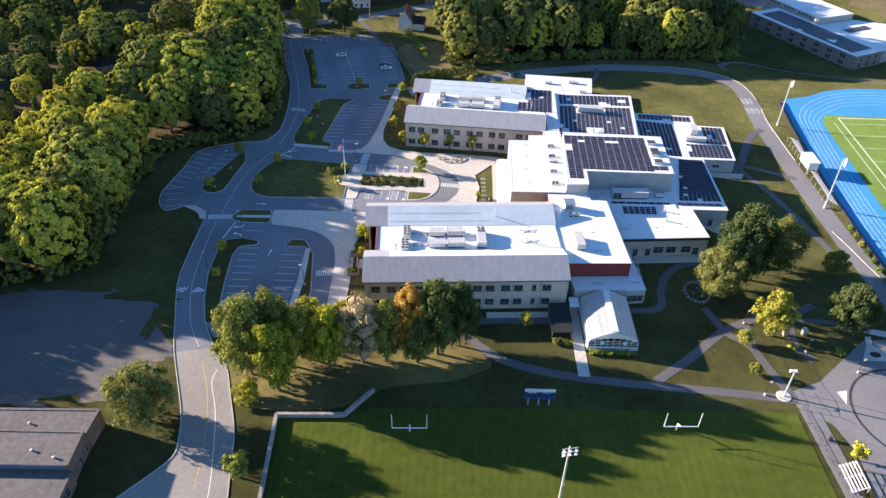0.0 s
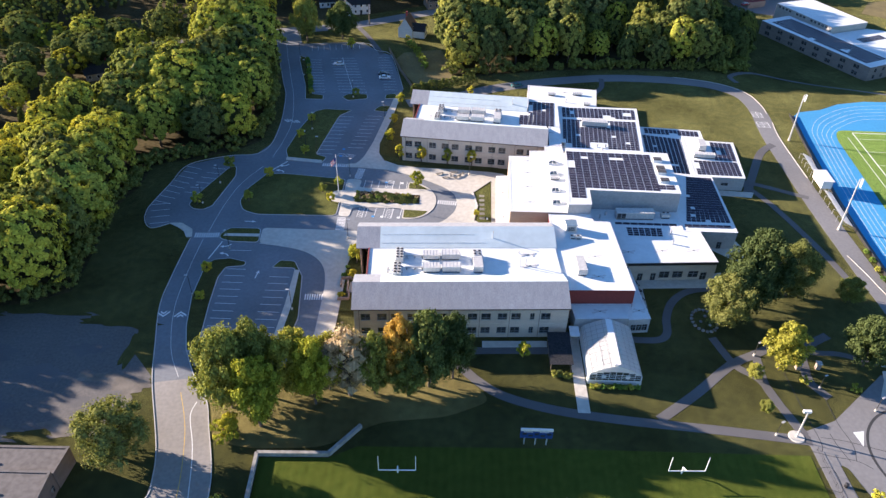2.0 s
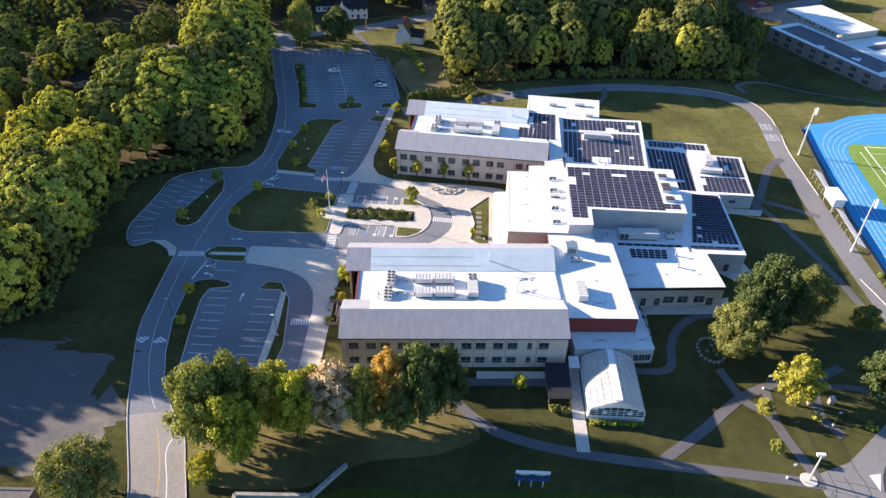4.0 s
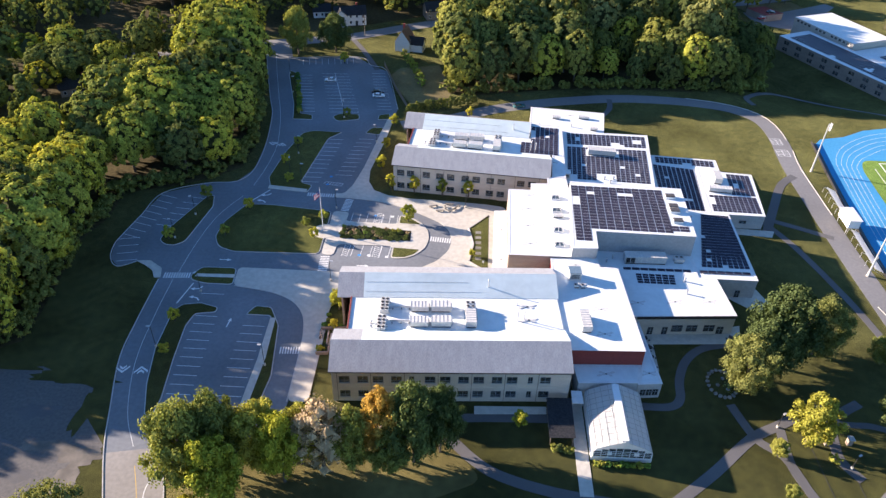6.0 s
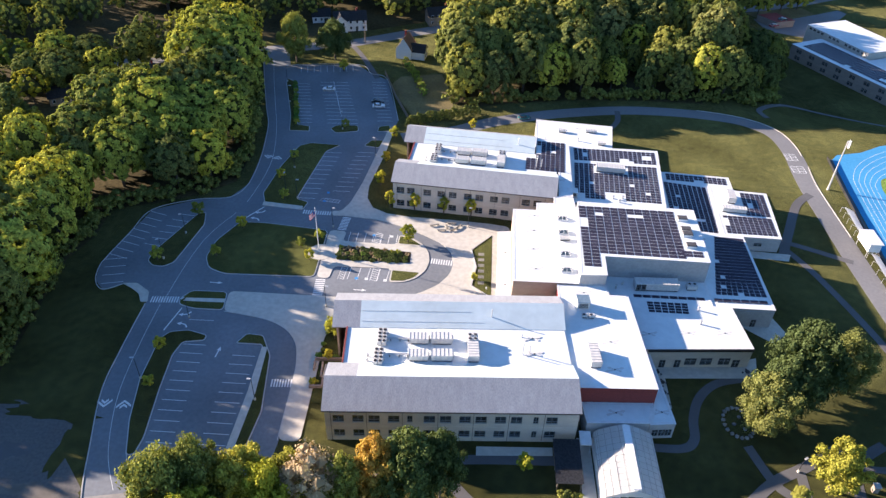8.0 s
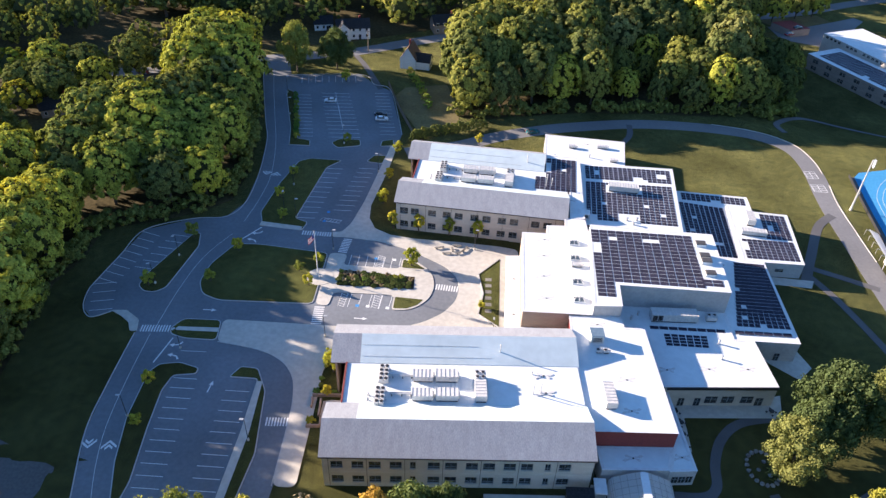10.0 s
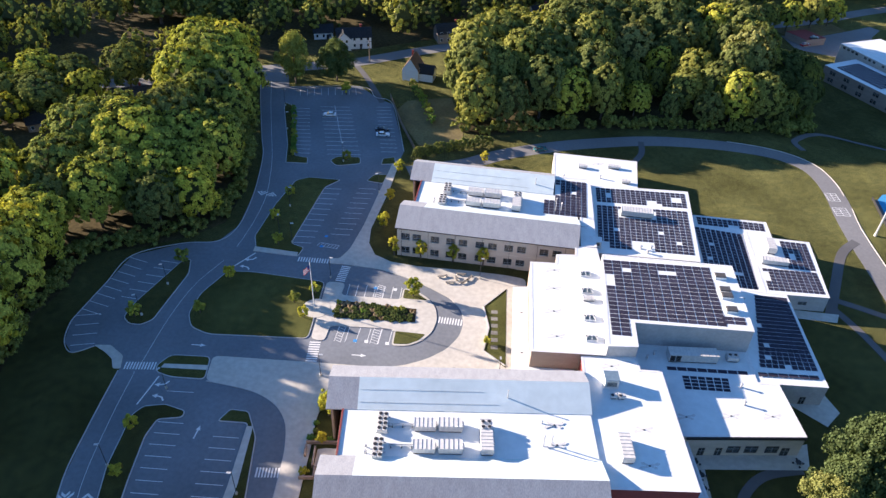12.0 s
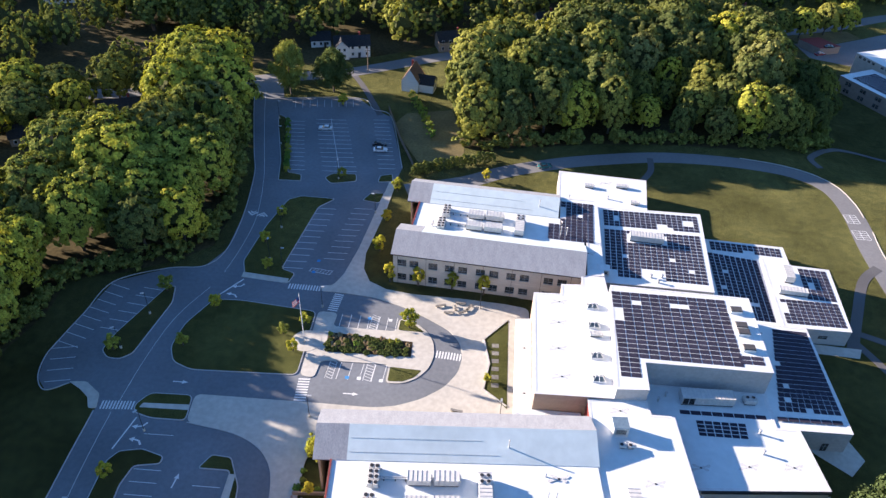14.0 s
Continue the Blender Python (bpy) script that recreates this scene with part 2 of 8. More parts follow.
GLASS = glass("window_glass", (0.10, 0.12, 0.14), 0.5)
SKYLIGHT = glass("skylight_glass", (0.25, 0.32, 0.36), 0.4)
POLY = bpy.data.materials.new("greenhouse_film")
POLY.use_nodes = True
pn, pl = POLY.node_tree.nodes, POLY.node_tree.links
film, dim, through_film, film_mix = pn["Principled BSDF"], pn.new("ShaderNodeTexNoise"), pn.new("ShaderNodeBsdfTranslucent"), pn.new("ShaderNodeMixShader")
film_geo, film_ramp = pn.new("ShaderNodeNewGeometry"), pn.new("ShaderNodeValToRGB")
dim.inputs["Scale"].default_value, dim.inputs["Detail"].default_value = 0.8, 5
pl.new(film_geo.outputs["Position"], dim.inputs["Vector"])
pl.new(dim.outputs["Fac"], film_ramp.inputs[0])
film_ramp.color_ramp.elements[0].color, film_ramp.color_ramp.elements[1].color = (0.80, 0.81, 0.80, 1), (0.92, 0.93, 0.93, 1)
pl.new(film_ramp.outputs[0], film.inputs["Base Color"])
pl.new(film_ramp.outputs[0], through_film.inputs["Color"])
film.inputs["Roughness"].default_value = 0.35
film_mix.inputs[0].default_value = 0.5
pl.new(film.outputs[0], film_mix.inputs[1])
pl.new(through_film.outputs[0], film_mix.inputs[2])
clear, film_sheet = pn.new("ShaderNodeBsdfTransparent"), pn.new("ShaderNodeMixShader")
film_sheet.inputs[0].default_value = 0.10
pl.new(film_mix.outputs[0], film_sheet.inputs[1])
pl.new(clear.outputs[0], film_sheet.inputs[2])
pl.new(film_sheet.outputs[0], pn["Material Output"].inputs["Surface"])

GREEN = leaf_mat("green_foliage", [(0.0, (0.200, 0.225, 0.054)), (0.40, (0.345, 0.360, 0.060)), (0.75, (0.425, 0.415, 0.058)), (1.0, (0.475, 0.44, 0.054))])
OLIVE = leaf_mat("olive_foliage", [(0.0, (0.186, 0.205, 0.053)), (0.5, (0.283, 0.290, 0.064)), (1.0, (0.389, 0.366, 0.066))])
DARK_GREEN = leaf_mat("dark_green_foliage", [(0.0, (0.105, 0.130, 0.045)), (0.6, (0.180, 0.200, 0.054)), (1.0, (0.270, 0.270, 0.058))])
YELLOW = leaf_mat("yellow_foliage", [(0.0, (0.25, 0.27, 0.035)), (0.5, (0.35, 0.345, 0.038)), (1.0, (0.44, 0.39, 0.045))])
ORANGE = leaf_mat("orange_foliage", [(0.0, (0.27, 0.225, 0.045)), (0.5, (0.37, 0.265, 0.055)), (1.0, (0.45, 0.28, 0.06))])
DEEP_GREEN = leaf_mat("deep_green_foliage", [(0.0, (0.060, 0.082, 0.032)), (0.5, (0.098, 0.125, 0.042)), (1.0, (0.145, 0.168, 0.050))])
LIME = leaf_mat("lime_foliage", [(0.0, (0.20, 0.21, 0.036)), (0.5, (0.26, 0.262, 0.040)), (1.0, (0.31, 0.295, 0.045))])
SILVER = leaf_mat("silvery_foliage", [(0.0, (0.134, 0.151, 0.046)), (0.5, (0.187, 0.196, 0.058)), (1.0, (0.234, 0.235, 0.081))])
RUSSET = leaf_mat("russet_foliage", [(0.0, (0.25, 0.19, 0.11)), (0.5, (0.37, 0.28, 0.17)), (1.0, (0.46, 0.36, 0.22))])
SHRUB = leaf_mat("shrub_foliage", [(0.0, (0.105, 0.195, 0.0457)), (0.5, (0.21, 0.294, 0.0548)), (1.0, (0.39, 0.375, 0.067))])


# ---- building blocks ----
def box(bm, x0, x1, y0, y1, z0, z1):
    v = [bm.verts.new((x, y, z)) for z in (z0, z1) for x, y in ((x0, y0), (x1, y0), (x1, y1), (x0, y1))]
    for f in ((3, 2, 1, 0), (4, 5, 6, 7), (0, 1, 5, 4), (1, 2, 6, 5), (2, 3, 7, 6), (3, 0, 4, 7)):
        bm.faces.new([v[i] for i in f])
    return v


def frame_ring(bm, x0, x1, z0, z1, w, y0, y1):
    """An upright rectangular frame of width w."""
    k = len(bm.verts)
    ring(bm, [(x0, z0), (x1, z0), (x1, z1), (x0, z1)], [(x0 + w, z0 + w), (x1 - w, z0 + w), (x1 - w, z1 - w), (x0 + w, z1 - w)], y0, y1)
    for v in bm.verts[:][k:]:
        v.co = (v.co.x, v.co.z, v.co.y)


def frame_cross(bm, x0, x1, z0, z1, xm, zm, w, y0, y1):
    """A glazing cross: an upright at xm and a crossbar at zm, in one piece."""
    k = len(bm.verts)
    h = w / 2
    prism(bm, [(x0, zm - h), (xm - h, zm - h), (xm - h, z0), (xm + h, z0), (xm + h, zm - h), (x1, zm - h), (x1, zm + h), (xm + h, zm + h), (xm + h, z1), (xm - h, z1), (xm - h, zm + h), (x0, zm + h)], y0, y1)
    for v in bm.verts[:][k:]:
        v.co = (v.co.x, v.co.z, v.co.y)


def area(poly):
    return sum(a[0] * b[1] - b[0] * a[1] for a, b in zip(poly, poly[1:] + poly[:1])) / 2


def prism(bm, poly, z0, z1):
    poly = list(poly) if area(list(poly)) > 0 else list(poly)[::-1]
    lo, hi = [bm.verts.new((x, y, z0)) for x, y in poly], [bm.verts.new((x, y, z1)) for x, y in poly]
    bm.faces.new(hi)
    bm.faces.new(lo[::-1])
    for i in range(len(poly)):
        j = (i + 1) % len(poly)
        bm.faces.new((lo[i], lo[j], hi[j], hi[i]))


def inset(poly, d):
    """The polygon moved inwards by d (outwards if d < 0), with mitred corners."""
    poly = list(poly) if area(list(poly)) > 0 else list(poly)[::-1]
    out = []
    for i, p in enumerate(poly):
        a, b = Vector(poly[i - 1]), Vector(poly[(i + 1) % len(poly)])
        u, w = (Vector(p) - a).normalized(), (b - Vector(p)).normalized()
        nu, nw = Vector((-u.y, u.x)), Vector((-w.y, w.x))
        k = nu + nw
        k = k / max(0.3, k.dot(nu)) if k.length > 1e-6 else nu
        out.append((p[0] + k.x * d, p[1] + k.y * d))
    return out


def ring(bm, outer, inner, z0, z1):
    """A closed wall between two polygons with equal counts of corners."""
    outer = list(outer) if area(list(outer)) > 0 else list(outer)[::-1]
    inner = list(inner) if area(list(inner)) > 0 else list(inner)[::-1]
    rows = [[bm.verts.new((x, y, z)) for x, y in q] for q, z in ((outer, z0), (outer, z1), (inner, z1), (inner, z0))]
    n = len(outer)
    for i in range(n):
        j = (i + 1) % n
        for a, b in ((0, 1), (1, 2), (2, 3), (3, 0)):
            bm.faces.new((rows[a][i], rows[a][j], rows[b][j], rows[b][i]))


def tube(bm, p, q, r0, r1=None, n=8):
    p, q = Vector(p), Vector(q)
    r1 = r0 if r1 is None else r1
    axis = (q - p).normalized()
    side = axis.orthogonal().normalized()
    other = axis.cross(side)
    rows = [[bm.verts.new(c + (side * math.cos(a) + other * math.sin(a)) * r) for a in [2 * math.pi * i / n for i in range(n)]] for c, r in ((p, r0), (q, r1))]
    for i in range(n):
        bm.faces.new((rows[0][i], rows[0][(i + 1) % n], rows[1][(i + 1) % n], rows[1][i]))
    bm.faces.new(rows[0][::-1])
    bm.faces.new(rows[1])


def ribbon(points, width):
    """The outline of a path of that width along a smoothed line of points."""
    pts = [Vector(p) for p in points]
    line = []
    for i in range(len(pts) - 1):
        p0, p1, p2, p3 = pts[max(i - 1, 0)], pts[i], pts[i + 1], pts[min(i + 2, len(pts) - 1)]
        for k in range(6):
            t = k / 6
            line.append(0.5 * (2 * p1 + (p2 - p0) * t + (2 * p0 - 5 * p1 + 4 * p2 - p3) * t * t + (3 * p1 - p0 - 3 * p2 + p3) * t ** 3))
    line.append(pts[-1])
    left, right = [], []
    for i, p in enumerate(line):
        d = (line[min(i + 1, len(line) - 1)] - line[max(i - 1, 0)]).normalized()
        nrm = Vector((-d.y, d.x)) * width / 2
        left.append(tuple(p + nrm))
        right.append(tuple(p - nrm))
    return right + left[::-1]


def strip_mesh(bm, points, width, z0, z1):
    """A slab along a smoothed line, built quad by quad."""
    out = ribbon(points, width)
    n = len(out) // 2
    right, left = out[:n], out[n:][::-1]
    rows = [[bm.verts.new((x, y, z)) for x, y in q] for q, z in ((right, z0), (right, z1), (left, z1), (left, z0))]
    for i in range(n - 1):
        for a, b in ((0, 1), (1, 2), (2, 3), (3, 0)):
            bm.faces.new((rows[a][i], rows[b][i], rows[b][i + 1], rows[a][i + 1]))
    for k in (0, n - 1):
        bm.faces.new([r[k] for r in rows])


def rounded(poly, r=1.2, n=4):
    """The polygon with its corners rounded."""
    out = []
    for i, p in enumerate(poly):
        p, a, b = Vector(p), Vector(poly[i - 1]), Vector(poly[(i + 1) % len(poly)])
        d = min(r, (a - p).length * 0.45, (b - p).length * 0.45)
        s, e = p + (a - p).normalized() * d, p + (b - p).normalized() * d
        for k in range(n + 1):
            t = k / n
            q = s * (1 - t) ** 2 + p * 2 * t * (1 - t) + e * t * t
            out.append((q.x, q.y))
    return out


def finish(name, bm, material, smooth=False):
    bmesh.ops.recalc_face_normals(bm, faces=bm.faces)
    me = bpy.data.meshes.new(name)
    bm.to_mesh(me)
    bm.free()
    me.materials.append(material)
    if smooth:
        for p in me.polygons:
            p.use_smooth = True
    return me


def thing(name, at=(0, 0, 0), label="", category="", group="", kind="", turn=0.0):
    ob = new(name)
    ob.empty_display_size = 0.5
    ob.matrix_basis = pose(*at, 0, 0, turn)
    return tagged(ob, label, category, group, kind)


def part(name, bm, material, parent, label="", local=False, smooth=False, kind=""):
    """One mesh under a thing or a part. Built in the world's metres, or in the parent's own (local)."""
    if not local:
        m, p = Matrix(), parent
        while p:
            m, p = p.matrix_basis @ m, p.parent
        bm.transform(m.inverted())
    ob = new(name, finish(name, bm, material, smooth))
    ob.parent = parent
    return tagged(ob, label, kind=kind)


def slab(name, poly, z0, z1, material, label, category="ground", kind="structure"):
    bm = bmesh.new()
    prism(bm, poly, z0, z1)
    return tagged(new(name, finish(name, bm, material)), label, category, kind=kind)


# ---- ground ----
def lie(x, y):
    """The height of the ground: level, but for the dip in which the far school stands."""
    u, v = min(1.0, max(0.0, (y - 277) / 48)), min(1.0, max(0.0, (x - 118) / 50))
    return -10.6 * u * u * (3 - 2 * u) * v * v * (3 - 2 * v)


def drape(bm):
    for v in bm.verts:
        v.co.z += lie(v.co.x, v.co.y)


bm = bmesh.new()
gx = [-2600, -900, -300, 0, 100, *range(118, 171, 4), 200, 260, 400, 900, 2600]
gy = [-2400, -600, 0, 150, 250, *range(277, 328, 4), 345, 420, 600, 1200, 2800]
rows = [[bm.verts.new((x, y, lie(x, y))) for x in gx] for y in gy]
for r0, r1 in zip(rows, rows[1:]):
    for i in range(len(gx) - 1):
        bm.faces.new((r0[i], r0[i + 1], r1[i + 1], r1[i]))
tagged(new("ground", finish("ground", bm, GRASS)), "green autumn grass with dry patches reaching the horizon", "grass", kind="structure")

WOODS_EAST = [(18, 290), (24, 288), (35, 292), (61, 298), (87, 300.5), (112, 300.5), (128, 302), (143, 312), (158, 352), (175, 400), (120, 415), (60, 382), (22, 356), (14, 322)]
slab("ground_west", [(-98, 142), (-84, 145.5), (-77, 150), (-77.5, 160), (-80.5, 189), (-77.5, 200), (-78, 213), (-66, 217), (-54, 223.5), (-47, 230.5), (-46.5, 247), (-49.5, 267), (-60, 304), (-66, 321), (-86, 314), (-90, 285), (-106, 250), (-124, 215), (-142, 190), (-130, 142)], -0.4, 0.03, WOODFLOOR, "brown leaf litter under the west woods")
slab("ground_east", [p for p in WOODS_EAST if p[0] < 121], -0.4, 0.03, WOODFLOOR, "brown leaf litter under the east woods")

# Leaf litter sheets whose dark colour also stands in for tree shade.
slab("ground_north", [(-300, 322), (-150, 320), (-104, 326), (-70, 339), (-30, 354), (4, 373), (45, 393), (100, 424), (100, 520), (-300, 505)], -0.4, 0.02, WOODFLOOR, "brown leaf litter among the far houses, its dark colour doubling as shade")
slab("ground_gardens", [(-300, 143), (-131, 143), (-143, 190), (-125, 215), (-107, 250), (-91, 285), (-87, 311), (-150, 302), (-300, 282)], -0.4, 0.022, WOODFLOOR, "leaf-strewn ground of the west gardens, its dark colour doubling as shade")
slab("ground_litter", rounded([(-37, 119), (-28.5, 105.5), (-19.5, 104), (-5, 105), (6, 112), (20, 114), (30, 119), (24, 126), (20, 133), (-10, 131), (-30, 125)], 3), -0.4, 0.026, DRY_GRASS, "dry yellowing grass and leaf litter under the row of trees")
CAMPUS = [(-72, 56), (-44.2, 81.7), (-39.6, 87.4), (-36.7, 91.6), (-37.1, 96.8), (-39, 103.8), (-45.8, 120.7), (-49, 131.5), (-52.8, 145.9), (-53.6, 158), (-53.8, 174.5), (-55, 178), (-59, 180.8), (-62.2, 180.6), (-66.3, 178.3), (-69.5, 181.5), (-70.8, 187), (-70.6, 191.3), (-66.7, 213.5), (-55.5, 219.8), (-46.5, 221.8), (-43, 229.3), (-43.2, 246), (-46, 267), (-49.5, 279), (-56.5, 304), (-61, 321), (-66, 333), (-54, 337), (-50.4, 322), (-49, 317.5), (-22.5, 321), (-16, 313), (-9, 308), (-1.5, 275), (-2.5, 268), (-6, 217.5), (3, 214.6), (14, 210), (22.5, 203), (23, 190), (16, 184), (4, 179.5), (-12, 179.5), (-12, 137), (-13, 126), (-38, 126), (-41.4, 131), (-37.4, 123.5), (-32.4, 116.4), (-29.5, 108.5), (-26, 98.2), (-24.7, 90.6), (-23.3, 82.4), (-22, 56)]
slab("road", CAMPUS, -0.4, 0.030, ASPHALT, "dark grey asphalt drive and parking lots of the school", "road")
FAR_ROAD = [(-150, 307), (-100, 315), (-66, 330), (-45, 337), (-28, 343), (4.7, 362), (45, 380), (120, 422), (160, 437), (196, 451), (231, 470), (300, 500)]
bm = bmesh.new()
strip_mesh(bm, FAR_ROAD, 7.5, -0.4, 0.06)
drape(bm)
tagged(new("road", finish("road", bm, OLD_ASPHALT)), "worn grey asphalt street between the houses", "road", kind="structure")
LOOP = [(1, 263), (17.9, 269.2), (32, 277.5), (50, 284.7), (66, 289), (78, 291.4), (90, 292.3), (105.5, 291.6), (119.5, 288.8), (127.5, 284.3), (132, 278.5), (133.6, 270.8), (133.6, 262), (132.6, 252), (132, 240), (132, 223), (132, 205), (132.5, 185), (133.2, 166), (134, 152), (133, 138), (127, 126)]
bm = bmesh.new()
strip_mesh(bm, LOOP, 6.4, -0.4, 0.034)
tagged(new("road", finish("road", bm, OLD_ASPHALT)), "worn grey asphalt service road looping behind the school", "road", kind="structure")
slab("pavement", [(94.6, 113), (96.2, 109.9), (97.3, 86.5), (97, 56), (190, 56), (190, 128), (150, 131), (133, 132), (120, 131), (112, 124), (104, 117)], -0.4, 0.042, OLD_ASPHALT, "pale worn asphalt apron beside the playing field", "pavement")
slab("pavement", [(-140, 142), (-97, 141.5), (-70.3, 143.1), (-54.9, 137), (-52.8, 129), (-46.4, 122.2), (-55.6, 108.6), (-69.3, 105.7), (-140, 101)], -0.4, 0.022, GRAVEL, "patchy old asphalt and gravel yard", "pavement")
def blotch(name, x, y, rx, ry, seed, z1, material, label):
    """A patch of ground with a ragged outline."""
    r = random.Random(seed)
    waves = [(r.uniform(0, 6.28), r.uniform(0.05, 0.16), k) for k in (2, 3, 5, 8)]
    pts = []
    for k in range(30):
        a = 2 * math.pi * k / 30
        q = 1 + sum(w * math.sin(f * a + p) for p, w, f in waves)
        pts.append((x + rx * q * math.cos(a), y + ry * q * math.sin(a)))
    slab(name, pts, -0.2, z1, material, label)


SAND = mat("sandy_gravel", (0.120, 0.108, 0.092), (0.185, 0.165, 0.138), 0.5, 0.95, 0.1, 0.3, 0.2, contrast=(0.3, 0.7))
for i, (x, y, rx, ry) in enumerate(((-58, 107.5, 7, 2.2), (-74, 105, 11, 2.0), (-51, 113, 3.0, 4.5), (-92, 103.5, 12, 2.4), (-50, 119.5, 4.2, 2.2), (-57, 121.5, 5.5, 1.6))):
    blotch("bare_ground", x, y, rx, ry, 300 + i, 0.027 + 0.002 * (i % 3), SAND, "bare sandy gravel along the edge of the yard")
for i, (x, y, rx, ry) in enumerate(((-61, 139.5, 9, 1.8), (-80, 142.5, 12, 1.6), (-54, 131, 1.8, 6), (-98, 141, 9, 1.8), (-66, 104.5, 5, 1.3), (-84, 102.3, 9, 1.4))):
    blotch("grass_edge", x, y, rx, ry, 320 + i, 0.034 + 0.002 * (i % 3), GRASS, "ragged grass creeping over the edge of the yard")
for i, (x, y, rx, ry) in enumerate(((-72, 122, 6, 2.6), (-88, 128, 8, 3.5), (-64, 130, 4, 2), (-96, 116, 7, 3), (-78, 112, 5, 1.8), (-60, 114.5, 3.4, 1.4))):
    blotch("patched_asphalt", x, y, rx, ry, 340 + i, 0.025 + 0.001 * (i % 3), PATH_ASPHALT, "darker patch of newer asphalt in the old yard")
PATHS = [([(22, 130), (27, 124.5), (33, 120.3), (44, 117), (59, 114.9), (78, 113.3), (97, 111.3)], 2.4, "path_asphalt"), ([(66, 115.5), (76, 123.5), (86, 132.5), (94, 137), (104, 143)], 2.3, ""), ([(84, 141.5), (87, 132.5), (91.5, 128), (94, 119), (96, 112)], 2.0, ""), ([(64, 139.8), (70.5, 140), (73.3, 142.5), (74.3, 148), (77, 154), (82, 158.5), (90, 160.6)], 2.0, ""), ([(14, 133), (30, 134.4), (44, 135)], 2.2, ""), ([(112, 207), (118.1, 220.2), (124.7, 233.7), (131, 240)], 2.6, ""), ([(100, 213), (112, 214.5), (118, 212.5), (131, 206)], 2.0, ""), ([(112, 214), (118, 201), (124, 180), (127, 165)], 2.0, ""), ([(73, 276), (77, 283), (78, 291)], 2.0, ""), ([(133.7, 292.6), (132.6, 298.6), (136.5, 304), (143, 311), (150, 317), (158, 319.5), (166, 317), (173, 310), (180, 299), (188, 289), (201, 284), (220, 286)], 2.2, ""), ([(112.7, 143.7), (108.5, 141.2), (104.6, 138.2), (103.1, 132.4), (102.8, 127.9), (105.4, 123.5)], 2.2, ""), ([(104.6, 137.7), (109.2, 137.5), (113.5, 137.3), (121, 134.6)], 1.6, ""), ([(92.8, 135.4), (92.2, 126.1), (94.5, 118.0), (96.1, 112.9)], 2.0, ""), ([(-28.5, 342), (-22, 330), (-13, 309)], 2.2, "")]
for i, (line, w, _) in enumerate(PATHS):
    bm = bmesh.new()
    strip_mesh(bm, line, w, -0.3, 0.046 + 0.004 * (i % 3) + (0.08 if line[0][1] > 290 and line[0][0] > 120 else 0.0))
    drape(bm)
    tagged(new("path", finish("path", bm, PATH_ASPHALT)), "narrow grey asphalt footpath across the grass", "path", kind="structure")


# Paler asphalt over the drive from about y = 122 southwards.
slab("road", [(-72, 56), (-44.2, 81.8), (-39.6, 87.5), (-36.8, 91.7), (-37.1, 96.8), (-39, 103.8), (-45.6, 120.6), (-36.4, 122.4), (-32.4, 116.4), (-29.5, 108.5), (-26, 98.2), (-24.7, 90.6), (-23.3, 82.4), (-22, 56)], -0.4, 0.0345, PALE_ASPHALT, "pale asphalt where the drive leaves the school", "road")
for line in ([(-53.9, 174), (-53.6, 158), (-52.8, 146), (-49, 131.5), (-45.8, 120.7), (-39, 103.8), (-37, 96), (-36.8, 91.6), (-40, 87), (-46, 80)], [(-41.3, 130.8), (-37.4, 123.5), (-32.4, 116.4), (-29.5, 108.5), (-26, 98.2), (-24.7, 90.6), (-23.3, 82.4)], [(-62.2, 180.7), (-66.3, 178.3), (-69.5, 181.5), (-70.9, 187), (-70.6, 191.3), (-68.8, 202), (-66.7, 213.5), (-55.5, 219.9), (-46.5, 221.9), (-43, 229.4), (-43.2, 246), (-46, 267), (-49.5, 279), (-56.5, 304), (-61, 321)], [(-1.5, 275), (-9, 308), (-16, 313), (-22.5, 321), (-49, 317.5)], [(-12.4, 136), (-12.6, 150), (-13, 157.3), (-14.5, 163.5), (-18, 168), (-24, 171), (-34, 172.8)]):
    bm = bmesh.new()
    strip_mesh(bm, line, 0.2, -0.2, 0.155)
    tagged(new("kerb", finish("kerb", bm, KERB)), "pale granite kerb along the drive", "kerb", kind="structure")


def island(poly, material, label, r=1.0, kerb=True, top=0.17):
    p = rounded(poly, r)
    if kerb:
        bm = bmesh.new()
        ring(bm, p, inset(p, 0.22), -0.2, top)
        tagged(new("kerb", finish("kerb", bm, KERB)), "pale granite kerb", "kerb", kind="structure")
    slab("lawn", inset(p, 0.22), -0.2, top + 0.02, material, label, "lawn")


island([(-46.2, 162.4), (-44.6, 164.9), (-40.3, 165.8), (-35.5, 164.4), (-35.6, 162.6), (-40.4, 161.7), (-41.3, 157.5), (-40.6, 147.3), (-39.2, 134.8), (-39.6, 130.5), (-41.3, 130.3), (-44.0, 138.9), (-46, 149.8)], GRASS, "narrow planted strip of grass beside the drive", 0.8)
island([(-28.3, 162.3), (-26.5, 165.7), (-22.5, 165.4), (-19.3, 159.1), (-17.3, 143), (-18.6, 130), (-21.6, 130), (-20.7, 151.7), (-22, 162.3)], LAWN, "grass island edged with kerb in the lot", 0.8)
island([(-40.2, 209.7), (-33.5, 210), (-14.6, 207.9), (-14.7, 187.4), (-38.1, 186.7), (-42.8, 188.7), (-44.9, 193.1), (-44.3, 200.6)], LAWN, "large green lawn island in front of the school", 1.6)
island([(-46.2, 176.2), (-44.2, 179.7), (-35.1, 179.9), (-34.3, 173.1), (-41.9, 173.1), (-45.6, 174.3)], LAWN, "small kerbed grass island beside the crosswalk", 1.4)
